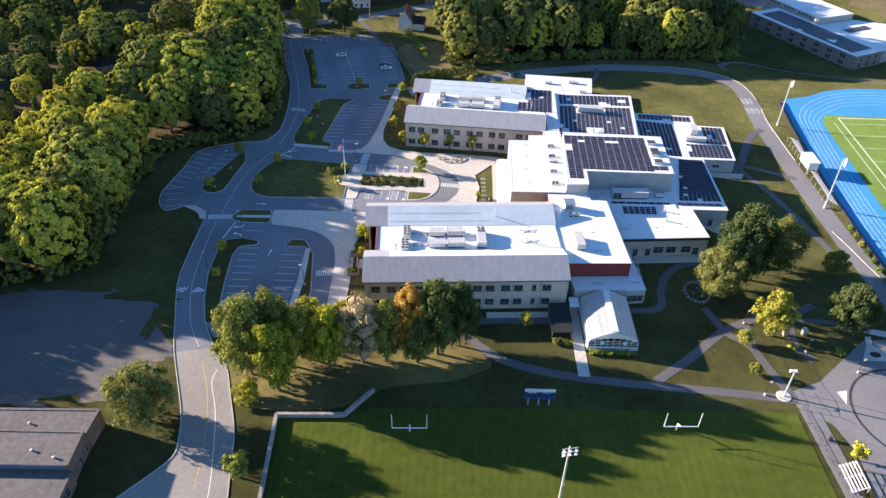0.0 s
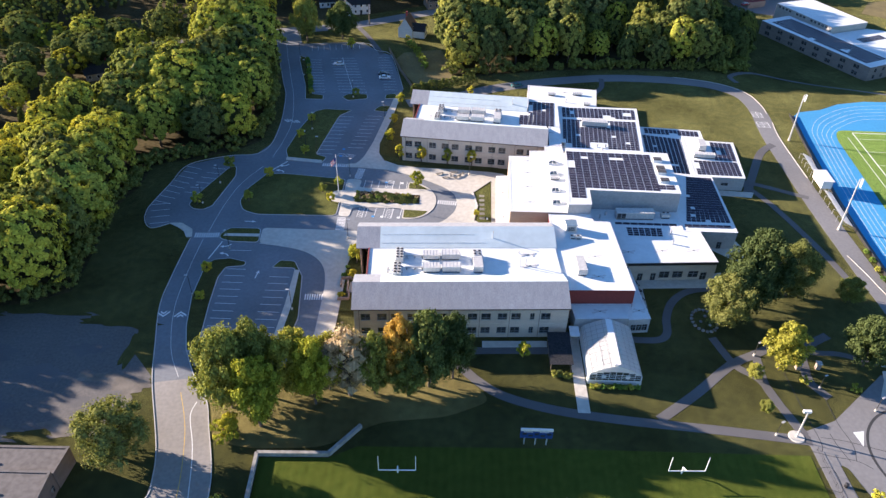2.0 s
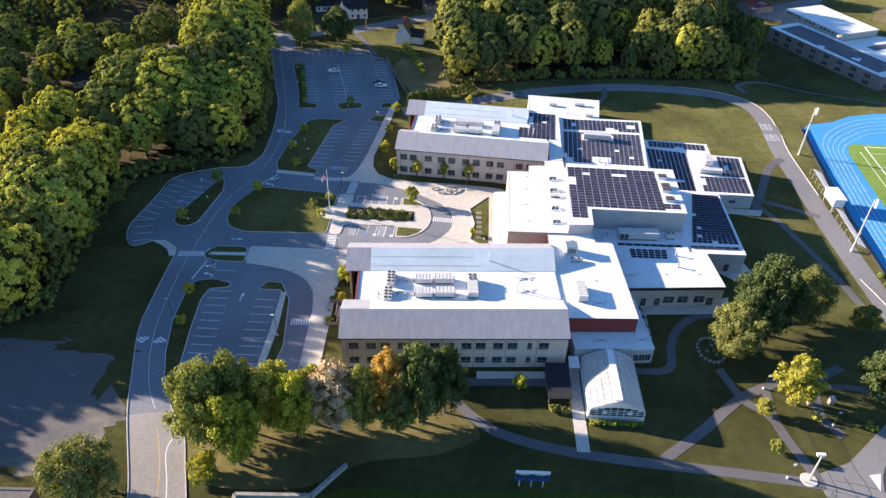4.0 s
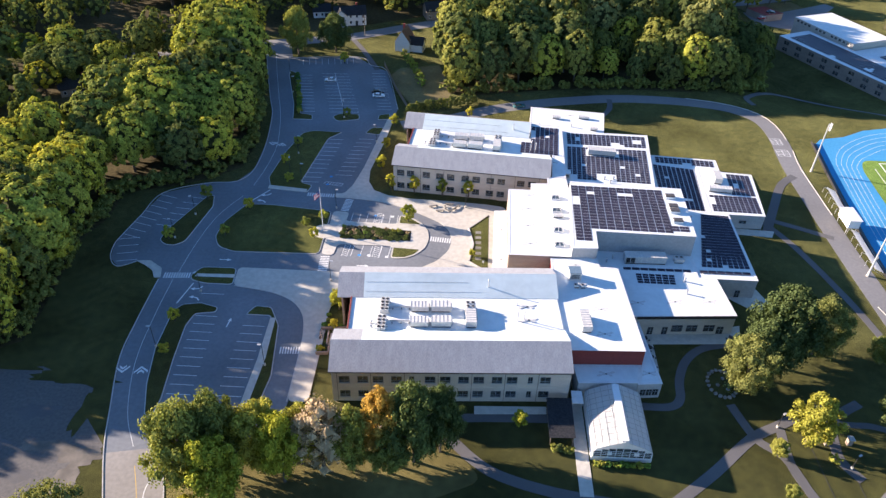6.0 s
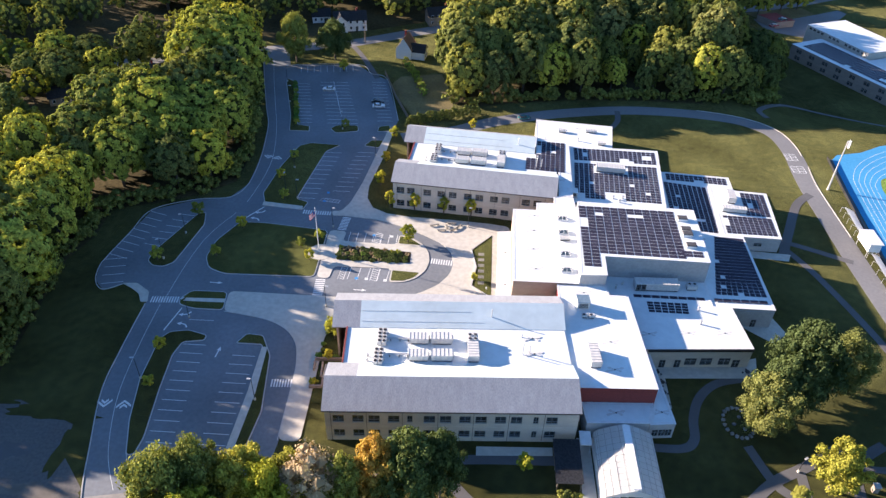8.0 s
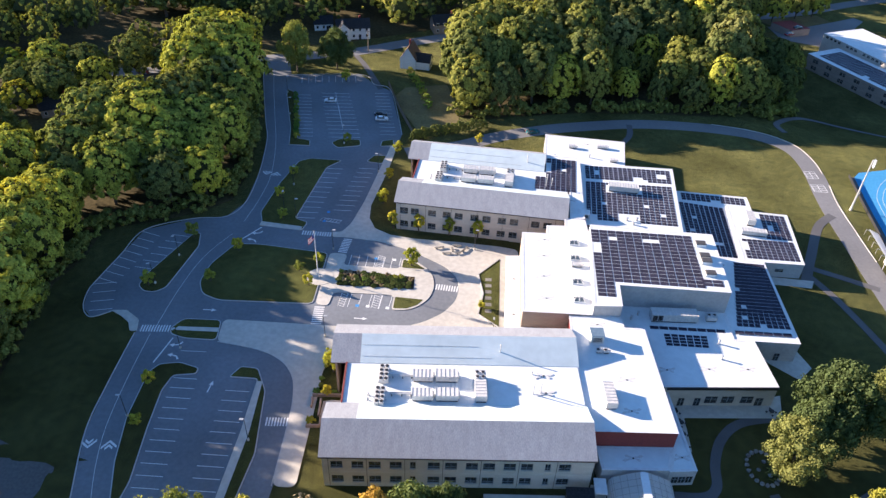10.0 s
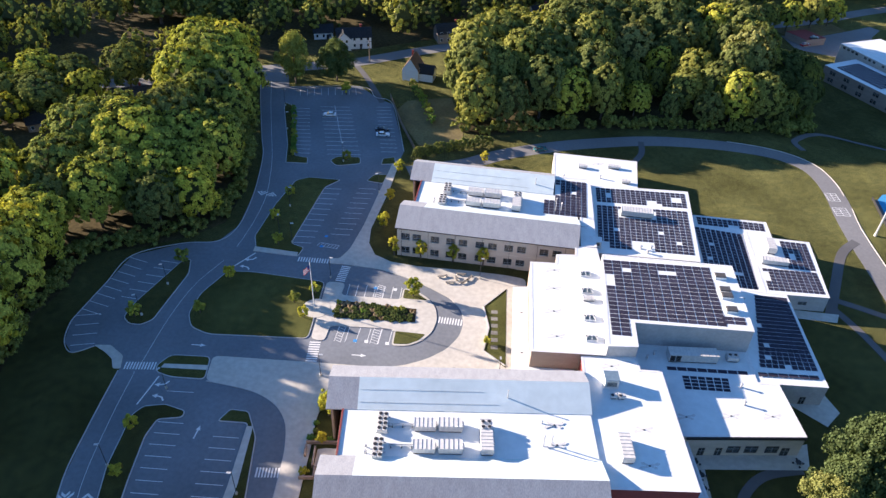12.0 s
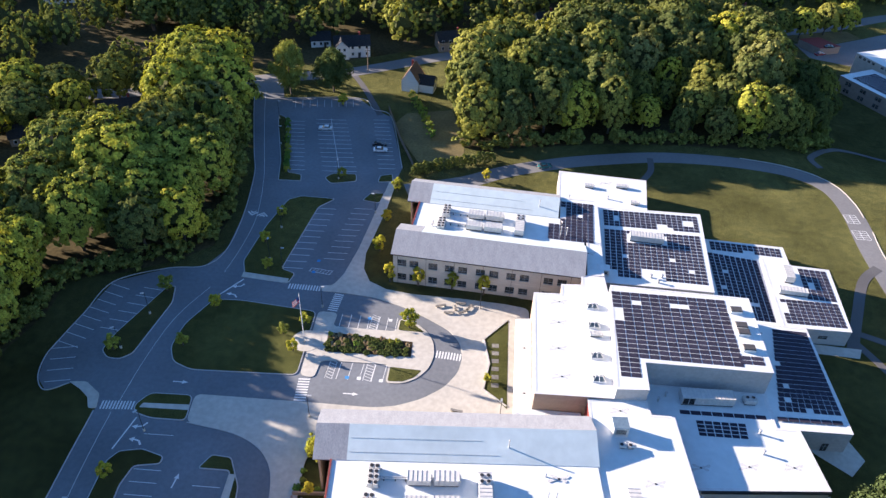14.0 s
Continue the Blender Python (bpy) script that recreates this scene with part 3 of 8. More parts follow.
island([(-59.6, 190.5), (-57.5, 188.4), (-54.6, 188.2), (-52.3, 190.2), (-49.6, 207.6), (-51, 213.6), (-53.2, 212.5), (-58.9, 195.8)], GRASS, "narrow planted island in the side lot", 1.0)
island([(-37.4, 224.9), (-35.5, 241.1), (-32.5, 254), (-29, 256.2), (-18.8, 255.8), (-22.9, 251), (-26.7, 222.8), (-22.8, 221.3), (-23.8, 217.2), (-35.2, 218.4)], LAWN, "long grass island between drive and parking rows", 1.0)
island([(-11.2, 255.9), (-9.3, 259.9), (-5, 260.4), (-5.8, 255)], LAWN, "small kerbed grass island", 1.0)
island([(-24.5, 266.7), (-22.3, 269.5), (-15, 269.8), (-14.3, 265.7), (-21.9, 263.6)], GRASS, "small planted island closing the parking rows", 1.2)
island([(-38, 263.8), (-31, 264), (-31.6, 267.6), (-36, 268.5), (-44.8, 303), (-47.9, 305), (-47, 300), (-40, 275)], GRASS, "long hedge strip beside the drive", 0.6)
island([(-8, 266), (-3.3, 266.8), (-4, 271.2), (-7.8, 269.8)], LAWN, "small grass island by the walk", 0.8)

PLAZA = [(-34.7, 180.2), (-34.2, 172.9), (-24, 171.2), (-17.8, 168.2), (-14.3, 163.5), (-12.9, 157.3), (-12.5, 150), (-12.3, 136), (-7.8, 136), (-7.9, 157.7), (-8.2, 166), (-6, 172.5), (0, 174), (33.2, 175.5), (36.5, 178), (36.5, 214), (16, 217.9), (3.4, 219.4), (-3, 222), (-5.5, 226), (-2.2, 268.3), (-4.2, 268.5), (-8.5, 233), (-10.6, 222), (-12.6, 217.6), (-15.3, 217.4), (-15, 215.2), (-11.1, 215.3), (-1.4, 214.2), (6, 211.4), (12, 208.2), (17.5, 204.6), (20.3, 200.8), (21.1, 196), (20.3, 191.5), (17.5, 187), (13, 183.4), (7.8, 181), (3, 180.1), (-8, 180.2)]
slab("pavement", rounded(PLAZA, 1.6), -0.3, 0.16, CONCRETE, "pale concrete plaza and walks before the entrance", "pavement")
DTIP = [(-14.1, 187.5), (-10.9, 187), (-10.4, 192.3), (4.9, 192.5), (4.7, 187), (8.6, 187.3), (11.6, 189.2), (13.8, 192.3), (14.7, 196.4), (14.2, 200.4), (12.4, 203.8), (9.4, 206.3), (5.5, 207.6), (5.3, 203), (-9.8, 203.2), (-9.4, 207.9), (-14.2, 208)]
slab("pavement", rounded(DTIP, 1.4), -0.3, 0.156, CONCRETE, "pale concrete island walk round the planting bed", "pavement")
disc = [(-14.9 + 3.4 * math.cos(a), 197.9 + 3.4 * math.sin(a)) for a in [2 * math.pi * i / 28 for i in range(28)]]
slab("pavement", disc, -0.3, 0.196, CONCRETE, "round concrete pad at the foot of the flagpole", "pavement")
slab("lawn", rounded([(5.2, 191.8), (5.1, 187.6), (8.4, 187.8), (10.9, 189.3), (12.3, 191.4)], 0.5), -0.2, 0.185, LAWN, "rounded patch of sunny grass", "lawn")
slab("lawn", rounded([(5.8, 207), (5.7, 203.5), (11.9, 203.3), (9.2, 205.7)], 0.5), -0.2, 0.185, LAWN, "rounded patch of grass with a young tree", "lawn")
slab("lawn", [(-10.4, 201.2), (9.4, 199.9), (9.5, 195.2), (-10.1, 195)], -0.2, 0.19, MULCH, "planting bed of dark mulch", "bed")
slab("lawn", [(26, 187.3), (31.1, 182.4), (31.5, 209.5), (25.8, 202.5), (27.2, 195)], -0.2, 0.20, LAWN, "fan-shaped terraced lawn beside the entrance", "lawn")
slab("lawn", [(-3.4, 252), (-6.2, 231.4), (-5.8, 225), (-3.6, 220.2), (1, 217.6), (8, 216.4), (20, 216), (34, 214.8), (34, 218.5), (2.2, 222), (2.8, 252)], -0.2, 0.19, GRASS, "rough grass bed along the brick wing", "bed")
slab("lawn", [(-7.6, 146), (-7.7, 166), (-5, 171.8), (-2.5, 172), (-3.4, 160), (-3.6, 146)], -0.2, 0.19, LAWN, "grass with shrubs beside the brick wing", "lawn")
slab("pavement", [(-21.9, 161.6), (-20.6, 161.6), (-19.9, 148), (-20.6, 131), (-22.2, 131), (-21.7, 148)], -0.2, 0.20, CONCRETE, "narrow concrete walk in the lot island", "pavement")
slab("pavement", rounded([(-62.4, 181), (-58.6, 181.3), (-54.6, 178.4), (-53.6, 174.6), (-55.3, 174.5), (-56.7, 177.3), (-59.3, 179.3)], 0.5), -0.2, 0.15, CONCRETE, "curved concrete ramp at the crosswalk", "pavement")
slab("pavement", [(-36, 218.5), (-24, 217.3), (-24, 219.0), (-36, 220.4)], -0.2, 0.197, CONCRETE, "concrete walk along the grass island", "pavement")
slab("pavement", [(-44.6, 176.8), (-34.9, 177.2), (-34.9, 175.8), (-45, 175.6)], -0.2, 0.197, CONCRETE, "concrete walk through the grass island", "pavement")
slab("pavement", [(66.6, 158.8), (91.5, 160.6), (93, 167), (90, 166), (66.4, 164)], -0.2, 0.10, CONCRETE, "concrete terrace along the cafeteria", "pavement")
slab("pavement", [(99, 172), (103, 176), (101, 182), (95, 180), (92, 178)], -0.2, 0.09, CONCRETE, "concrete pad at the building corner", "pavement")
slab("pavement", [(48.6, 116.5), (51.3, 116.5), (51.3, 141), (48.6, 141)], -0.2, 0.10, CONCRETE, "concrete walk beside the greenhouse", "pavement")
slab("pavement", [(28, 135.2), (43.5, 136.2), (43.5, 138.2), (28, 137.4)], -0.2, 0.10, CONCRETE, "concrete walk at the rear doors", "pavement")
slab("pavement", [(100.5, 206), (113, 205), (114.5, 208), (100.5, 209)], -0.2, 0.09, CONCRETE, "concrete apron beside the rear wing", "pavement")

SEALANT = mat("black_crack_sealant", (0.03, 0.03, 0.03), (0.05, 0.05, 0.05), 3.0, 0.8)
bm = bmesh.new()
for line in ([(97.8, 130.7), (98.2, 120.1), (98.8, 111.2), (98.1, 108.7)], [(104.3, 125.9), (104.4, 116.4), (105.3, 110.8), (104.4, 106.7)], [(95.4, 108.9), (99.8, 107.6), (104.4, 106.7), (107.0, 104.9)], [(99.3, 112.4), (105.1, 111.4), (115.0, 108.2)], [(101.6, 113.5), (102.0, 110.2), (103.1, 106.5)], [(94.8, 104.2), (98.6, 104.6), (98.6, 99.3), (95.5, 100.0)], [(97.2, 96), (103, 93), (112, 91)], [(104, 86), (110, 95), (118, 99)]):
    strip_mesh(bm, line, 0.13, 0.03, 0.047)
tagged(new("asphalt_cracks", finish("asphalt_cracks", bm, SEALANT)), "dark sealed cracks across the pale asphalt", "cracks", kind="stuff")
arc = [(122 + 13.8 * math.cos(a), 107.6 + 13.8 * math.sin(a)) for a in [math.radians(70 + 11 * i) for i in range(16)]]
bm = bmesh.new()
strip_mesh(bm, arc, 0.55, 0.03, 0.05)
tagged(new("pavement_ring", finish("pavement_ring", bm, SEALANT)), "dark curved line round the turning circle", "road marking", kind="structure")
slab("road_mark", [(106.7, 114.1), (109.2, 114.5), (107.4, 110.4)], 0.0, 0.052, PAINT, "white painted triangle beside the turning circle", "road marking")
slab("lawn", rounded([(100.6, 105.6), (101.9, 104.8), (103.9, 97.6), (103.1, 84), (100.5, 84), (101.2, 97.5)], 0.8), -0.2, 0.08, GRASS, "narrow strip of rough grass in the apron", "lawn")
slab("pavement", [(121.3, 133.8), (122.5, 135.4), (132, 133.5), (131, 131)], -0.2, 0.06, CONCRETE, "concrete walk beside the apron", "pavement")
slab("pavement", [(117.0, 124.1), (120.1, 129.4), (121.0, 132.3), (122.5, 132.5), (121.6, 129.4), (126, 126.6), (126, 124.2)], -0.2, 0.07, CONCRETE, "pale concrete pad beside the turning circle", "pavement")
slab("bed", [(120.9 + 1.3 * math.cos(a), 126.2 + 0.9 * math.sin(a)) for a in [2 * math.pi * i / 18 for i in range(18)]], -0.2, 0.12, MULCH, "round dark planting bed in the concrete pad", "bed")

# playing fields
FIELD = turf_mat("striped_turf", (0.02652, 0.03672, 0.0068), (0.04216, 0.051, 0.00952), big=0.14, fuzz=1.0, tip=9.0)
fn, fl = FIELD.node_tree.nodes, FIELD.node_tree.links
fgeo, fwave, fmix = fn.new("ShaderNodeNewGeometry"), fn.new("ShaderNodeTexWave"), fn.new("ShaderNodeMix")
fwave.bands_direction, fwave.wave_profile = "X", "SIN"
fwave.inputs["Scale"].default_value, fwave.inputs["Distortion"].default_value = 0.17, 1.2
fl.new(fgeo.outputs["Position"], fwave.inputs["Vector"])
fmix.data_type, fmix.blend_type = "RGBA", "MULTIPLY"
fmix.inputs["Factor"].default_value = 0.2
fblades = fn["Principled BSDF"].inputs["Base Color"].links[0].from_socket
fl.new(fblades, fmix.inputs[6])
fl.new(fwave.outputs["Color"], fmix.inputs[7])
fl.new(fmix.outputs[2], fn["Principled BSDF"].inputs["Base Color"])
slab("field", [(-17.4, 101.8), (-3.4, 102.4), (2, 105.5), (40, 106.8), (95.3, 107.5), (96.2, 50), (-14, 50)], -0.3, 0.06, FIELD, "mown practice field with faint stripes", "field")


slab("track", [(145.6, 262), (149, 266), (158, 268.5), (167, 274), (178, 277), (192, 277.5), (206, 272), (216, 262), (222, 245), (221, 130), (140, 130), (139.2, 190)], -0.3, 0.05, TRACK, "bright blue running track", "track")
slab("field", rounded([(155.5, 246), (158, 252.5), (206, 251.5), (210, 244), (209, 135), (150.5, 135), (152, 190)], 4), -0.3, 0.07, TURF, "green artificial turf inside the track", "field")


# ---- trees ----
CORE_V = np.array([(1, 0, 0), (-1, 0, 0), (0, 1, 0), (0, -1, 0), (0, 0, 1), (0, 0, -1)], float)
CORE_F = np.array([(0, 2, 4), (2, 1, 4), (1, 3, 4), (3, 0, 4), (2, 0, 5), (1, 2, 5), (3, 1, 5), (0, 3, 5)])


def crown_arrays(seed, radius, low, high, blobs, cards, size, shape="round", tri=False, airy=False):
    """Leaf clumps on many small lobes: the corners of quads and of the lobes' dark cores."""
    rng = np.random.default_rng(seed)
    quads, tris = [], []
    mid, half = (low + high) / 2, (high - low) / 2
    for b in range(blobs):
        u = rng.uniform(-0.92, 1.0)
        a = b * 2.39996 + rng.uniform(-0.5, 0.5)
        if shape == "cone":
            w = (1 - (u + 1) / 2.05) * radius * rng.uniform(0.55, 0.95) + 0.3
        else:
            w = max(0.0, 1 - abs(u) ** 2.4) ** (0.6 if airy else 0.5) * radius * (rng.uniform(0.3, 1.12) if airy else rng.uniform(0.42, 1.06))
        c = np.array([w * math.cos(a), w * math.sin(a), mid + u * half * rng.uniform(0.72, 0.95)])
        r = radius * (rng.uniform(0.14, 0.30) if tri or airy else rng.uniform(0.20, 0.34)) * (0.7 if shape == "cone" else 1.0)
        core = CORE_V * r * (0.6 if airy else 0.85) * rng.uniform(0.8, 1.15, (len(CORE_V), 1)) + c
        tris.append(core[CORE_F])
        d = rng.normal(size=(cards, 3))
        d[:, 2] += 0.35
        d /= np.linalg.norm(d, axis=1)[:, None]
        p = c + d * r * rng.uniform(0.66, 1.2, (cards, 1))
        nrm = d + rng.normal(size=(cards, 3)) * 0.38
        nrm /= np.linalg.norm(nrm, axis=1)[:, None]
        s = np.cross(nrm, rng.normal(size=(cards, 3)))
        s /= np.linalg.norm(s, axis=1)[:, None]
        o = np.cross(nrm, s)
        h = size * rng.uniform(0.6, 1.3, (cards, 1))
        k = rng.uniform(0.5, 0.9, (cards, 1))
        if tri:
            tris.append(np.stack([p - s * h, p + s * h * 0.6 - o * h * k, p + s * h * 0.6 + o * h * k], 1))
        else:
            quads.append(np.stack([p - s * h, p - o * h * k, p + s * h, p + o * h * k], 1))
    return np.concatenate(quads) if quads else np.zeros((0, 4, 3)), np.concatenate(tris)


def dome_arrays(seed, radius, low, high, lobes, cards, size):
    """A woodland crown: many small leafy lobes round dark cores that stand in for the shade inside. Gives the leaves,
    of three corners each, and the dark cores (twigs).
    """
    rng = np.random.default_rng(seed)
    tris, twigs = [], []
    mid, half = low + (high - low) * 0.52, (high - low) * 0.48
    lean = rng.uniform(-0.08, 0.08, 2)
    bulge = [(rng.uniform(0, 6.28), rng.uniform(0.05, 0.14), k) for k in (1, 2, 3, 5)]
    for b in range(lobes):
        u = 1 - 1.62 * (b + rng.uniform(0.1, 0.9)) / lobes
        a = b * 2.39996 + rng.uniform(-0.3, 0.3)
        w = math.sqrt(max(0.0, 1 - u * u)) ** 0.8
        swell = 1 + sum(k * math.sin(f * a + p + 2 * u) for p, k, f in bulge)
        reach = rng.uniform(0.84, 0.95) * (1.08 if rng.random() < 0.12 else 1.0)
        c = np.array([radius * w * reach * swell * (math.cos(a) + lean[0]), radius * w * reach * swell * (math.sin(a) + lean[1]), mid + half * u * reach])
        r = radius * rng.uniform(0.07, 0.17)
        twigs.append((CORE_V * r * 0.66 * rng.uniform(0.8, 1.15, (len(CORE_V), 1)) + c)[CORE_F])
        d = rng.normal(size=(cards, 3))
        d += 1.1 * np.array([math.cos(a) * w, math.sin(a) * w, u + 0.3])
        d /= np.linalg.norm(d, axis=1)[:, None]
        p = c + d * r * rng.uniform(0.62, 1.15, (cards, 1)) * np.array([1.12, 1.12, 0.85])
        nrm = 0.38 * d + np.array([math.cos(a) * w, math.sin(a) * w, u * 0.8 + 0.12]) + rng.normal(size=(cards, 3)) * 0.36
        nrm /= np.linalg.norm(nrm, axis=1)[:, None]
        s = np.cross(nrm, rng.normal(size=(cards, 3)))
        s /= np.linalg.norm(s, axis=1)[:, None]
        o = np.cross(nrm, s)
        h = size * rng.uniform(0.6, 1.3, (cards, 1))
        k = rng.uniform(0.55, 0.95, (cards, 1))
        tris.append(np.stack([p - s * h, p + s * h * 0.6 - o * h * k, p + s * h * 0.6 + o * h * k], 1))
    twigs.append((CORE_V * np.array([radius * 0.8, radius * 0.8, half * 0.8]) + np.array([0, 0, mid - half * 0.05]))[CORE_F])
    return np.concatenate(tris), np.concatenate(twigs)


def arrays_mesh(name, quads, tris, material):
    nq, nt = len(quads), len(tris)
    me = bpy.data.meshes.new(name)
    me.vertices.add(nq * 4 + nt * 3)
    me.vertices.foreach_set("co", np.concatenate([quads.reshape(-1), tris.reshape(-1)]).astype(np.float32))
    me.loops.add(nq * 4 + nt * 3)
    me.loops.foreach_set("vertex_index", np.arange(nq * 4 + nt * 3, dtype=np.int32))
    me.polygons.add(nq + nt)
    me.polygons.foreach_set("loop_start", np.concatenate([np.arange(nq) * 4, nq * 4 + np.arange(nt) * 3]).astype(np.int32))
    me.update(calc_edges=True)
    me.materials.append(material)
    return me


def trunk_mesh(bm, seed, h, r, reach, limbs=6):
    rng = random.Random(seed)
    p, top = Vector((0, 0, -0.2)), h * 0.72
    pts = [p] + [Vector((rng.uniform(-0.2, 0.2) * i, rng.uniform(-0.2, 0.2) * i, top * i / 4)) for i in range(1, 5)]
    for i in range(4):
        tube(bm, pts[i], pts[i + 1], r * (1 - i * 0.2), r * (0.8 - i * 0.2), 7)
    for k in range(limbs):
        a, z = k * 2.4 + rng.uniform(-0.3, 0.3), top * rng.uniform(0.4, 0.9)
        base = Vector((0, 0, z))
        tip = base + Vector((math.cos(a) * reach * 0.7, math.sin(a) * reach * 0.7, reach * rng.uniform(0.35, 0.7)))
        mid = base.lerp(tip, 0.5) + Vector((0, 0, -0.3))
        tube(bm, base, mid, r * 0.4, r * 0.26, 5)
        tube(bm, mid, tip, r * 0.26, r * 0.08, 5)


SPECIES = {}


def tree_kind(key, material, h, radius, low, blobs, cards, size, label, shape="round", seed=1, limbs=6, tri=False, airy=False):
    SPECIES[key] = dict(material=material, h=h, radius=radius, low=low, blobs=blobs, cards=cards, size=size, label=label, shape=shape, seed=seed, limbs=limbs, tri=tri, airy=airy, made=None)


def tree(key, x, y, h, turn=0.0, wide=1.0, label="", group=""):
    """A tree of that kind, h metres high."""
    k = SPECIES[key]
    s = h / k["h"]
    m = pose(x, y, lie(x, y), 0, 0, turn) @ Matrix.Diagonal((s * wide, s * wide, s, 1))
    if k["made"] is None:
        ob = thing("tree", label=label or k["label"], category="tree", group=group)
        bm = bmesh.new()
        trunk_mesh(bm, k["seed"], k["h"], k["h"] * 0.022 + 0.08, k["radius"], k["limbs"])
        part("trunk", bm, BARK, ob, local=True)
        twigs = None
        if k["shape"] == "dome":
            q = np.zeros((0, 4, 3))
            t, twigs = dome_arrays(k["seed"], k["radius"], k["low"], k["h"], k["blobs"], k["cards"], k["size"])
        else:
            q, t = crown_arrays(k["seed"], k["radius"], k["low"], k["h"], k["blobs"], k["cards"], k["size"], k["shape"], k["tri"], k["airy"])
        crown = new("crown", arrays_mesh("crown", q, t, k["material"]))
        crown.parent = ob
        # Cores darker than the leaves give the crown its inner shade.
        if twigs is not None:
            inner = new("inner_crown", arrays_mesh("inner_crown", np.zeros((0, 4, 3)), twigs, CROWN_SHADE))
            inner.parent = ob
        ob.matrix_basis = m
        k["made"] = ob
        return ob
    src = k["made"]
    keep = src.scale.copy()
    src.scale = (1, 1, 1)
    ob = copy_thing(src, m)
    src.scale = keep
    if label:
        tagged(ob, label)
    if group:
        tagged(ob, group=group)
    return ob


for i in range(4):
    tree_kind("wood%d" % i, GREEN, 18, 8.0, 0.8, 180, 48, 0.40, "tall broadleaf tree in green and yellowing autumn leaf", "dome", seed=10 + i)
for i in range(3):
    tree_kind("dark%d" % i, DARK_GREEN, 18, 7.6, 0.8, 180, 48, 0.40, "tall dark green broadleaf tree", "dome", seed=20 + i)
tree_kind("pale", SILVER, 16, 7.0, 2.0, 170, 48, 0.38, "broadleaf tree with pale silvery green leaves", "dome", seed=31)
tree_kind("gold", YELLOW, 14, 5.6, 1.5, 70, 130, 0.30, "broadleaf tree turning bright yellow", "dome", seed=32)
tree_kind("pine", DARK_GREEN, 20, 5.0, 2.5, 70, 30, 0.60, "tall dark conifer with a pointed crown", shape="cone", seed=33)
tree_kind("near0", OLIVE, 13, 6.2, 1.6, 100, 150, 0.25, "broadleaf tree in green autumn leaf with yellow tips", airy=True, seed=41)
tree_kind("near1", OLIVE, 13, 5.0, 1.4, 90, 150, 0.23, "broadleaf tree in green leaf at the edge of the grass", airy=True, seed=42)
tree_kind("neargold", YELLOW, 10, 3.4, 1.0, 80, 130, 0.19, "small broadleaf tree turning yellow", airy=True, seed=43)
tree_kind("nearlime", LIME, 10, 3.4, 1.0, 80, 130, 0.19, "broadleaf tree in yellow-green autumn leaf", airy=True, seed=51)
tree_kind("orange", ORANGE, 13, 3.8, 1.6, 80, 130, 0.22, "broadleaf tree turning orange", airy=True, seed=44)
tree_kind("russet", RUSSET, 13, 3.8, 2.0, 70, 60, 0.17, "half-bare tree with sparse russet leaves and pale twigs", seed=45, limbs=16)
tree_kind("neardark", DEEP_GREEN, 15, 6.0, 1.5, 100, 150, 0.26, "large dark green broadleaf tree", airy=True, seed=46)
tree_kind("nearpale", SILVER, 13, 5.6, 1.0, 100, 150, 0.20, "willow-like tree with pale green drooping leaves", airy=True, seed=47)
tree_kind("young", GREEN, 5, 1.7, 1.2, 26, 50, 0.20, "young street tree with a light green crown", seed=48)
tree_kind("youngold", YELLOW, 5, 1.7, 1.2, 26, 50, 0.20, "young tree with yellow-green leaves", seed=49)

tree_kind("slim", YELLOW, 5, 1.15, 1.0, 26, 60, 0.17, "slim young tree with bright yellow-green leaves", seed=50)


def inside(p, poly):
    x, y = p
    hit = False
    for a, b in zip(poly, poly[1:] + poly[:1]):
        if (a[1] > y) != (b[1] > y) and x < (b[0] - a[0]) * (y - a[1]) / (b[1] - a[1]) + a[0]:
            hit = not hit
    return hit


def scatter(poly, gap, seed, keep_out=(), taken=None):
    rng = random.Random(seed)
    xs, ys = [p[0] for p in poly], [p[1] for p in poly]
    taken = [] if taken is None else taken
    out = []
    for _ in range(int((max(xs) - min(xs)) * (max(ys) - min(ys)) / gap ** 2 * 16)):
        p = (rng.uniform(min(xs), max(xs)), rng.uniform(min(ys), max(ys)))
        if not inside(p, poly) or any((p[0] - q[0]) ** 2 + (p[1] - q[1]) ** 2 < gap * gap for q in taken):
            continue
        if any((p[0] - cx) ** 2 + (p[1] - cy) ** 2 < cr * cr for cx, cy, cr in keep_out):
            continue
        taken.append(p)
        out.append(p)
    return out


HOMES = [(-83, 264, 8), (-88, 275, 11), (-104, 272, 10), (-108, 258, 8), (190, 345, 22), (180, 362, 18), (172, 376, 8), (205, 380, 24), (182, 398, 12), (180, 424, 13), (-2, 331, 13), (-2, 318, 10), (-30, 358, 17), (-34, 345, 10), (-8, 352, 12), (46, 376, 13), (45, 362, 7), (63, 410, 11), (138, 424, 12), (88, 347, 8), (-52, 356, 12), (-100, 348, 16), (-120, 350, 16), (-164, 372, 18), (-98, 282, 12), (-92, 268, 9), (-33, 363, 15), (-14, 352, 9), (49, 398, 12), (47, 386, 8), (-100, 290, 13), (-96, 280, 9), (-118, 272, 12), (-112, 262, 9), (88, 418, 13), (150, 434, 14), (140, 425, 10), (-150, 405, 20), (-172, 396, 20), (-165, 380, 12), (109, 336, 11), (-75, 395, 12), (-128, 330, 18), (-110, 345, 14), (-60, 348, 10), (-40, 346, 9), (60, 418, 8)]
rng = random.Random(5)
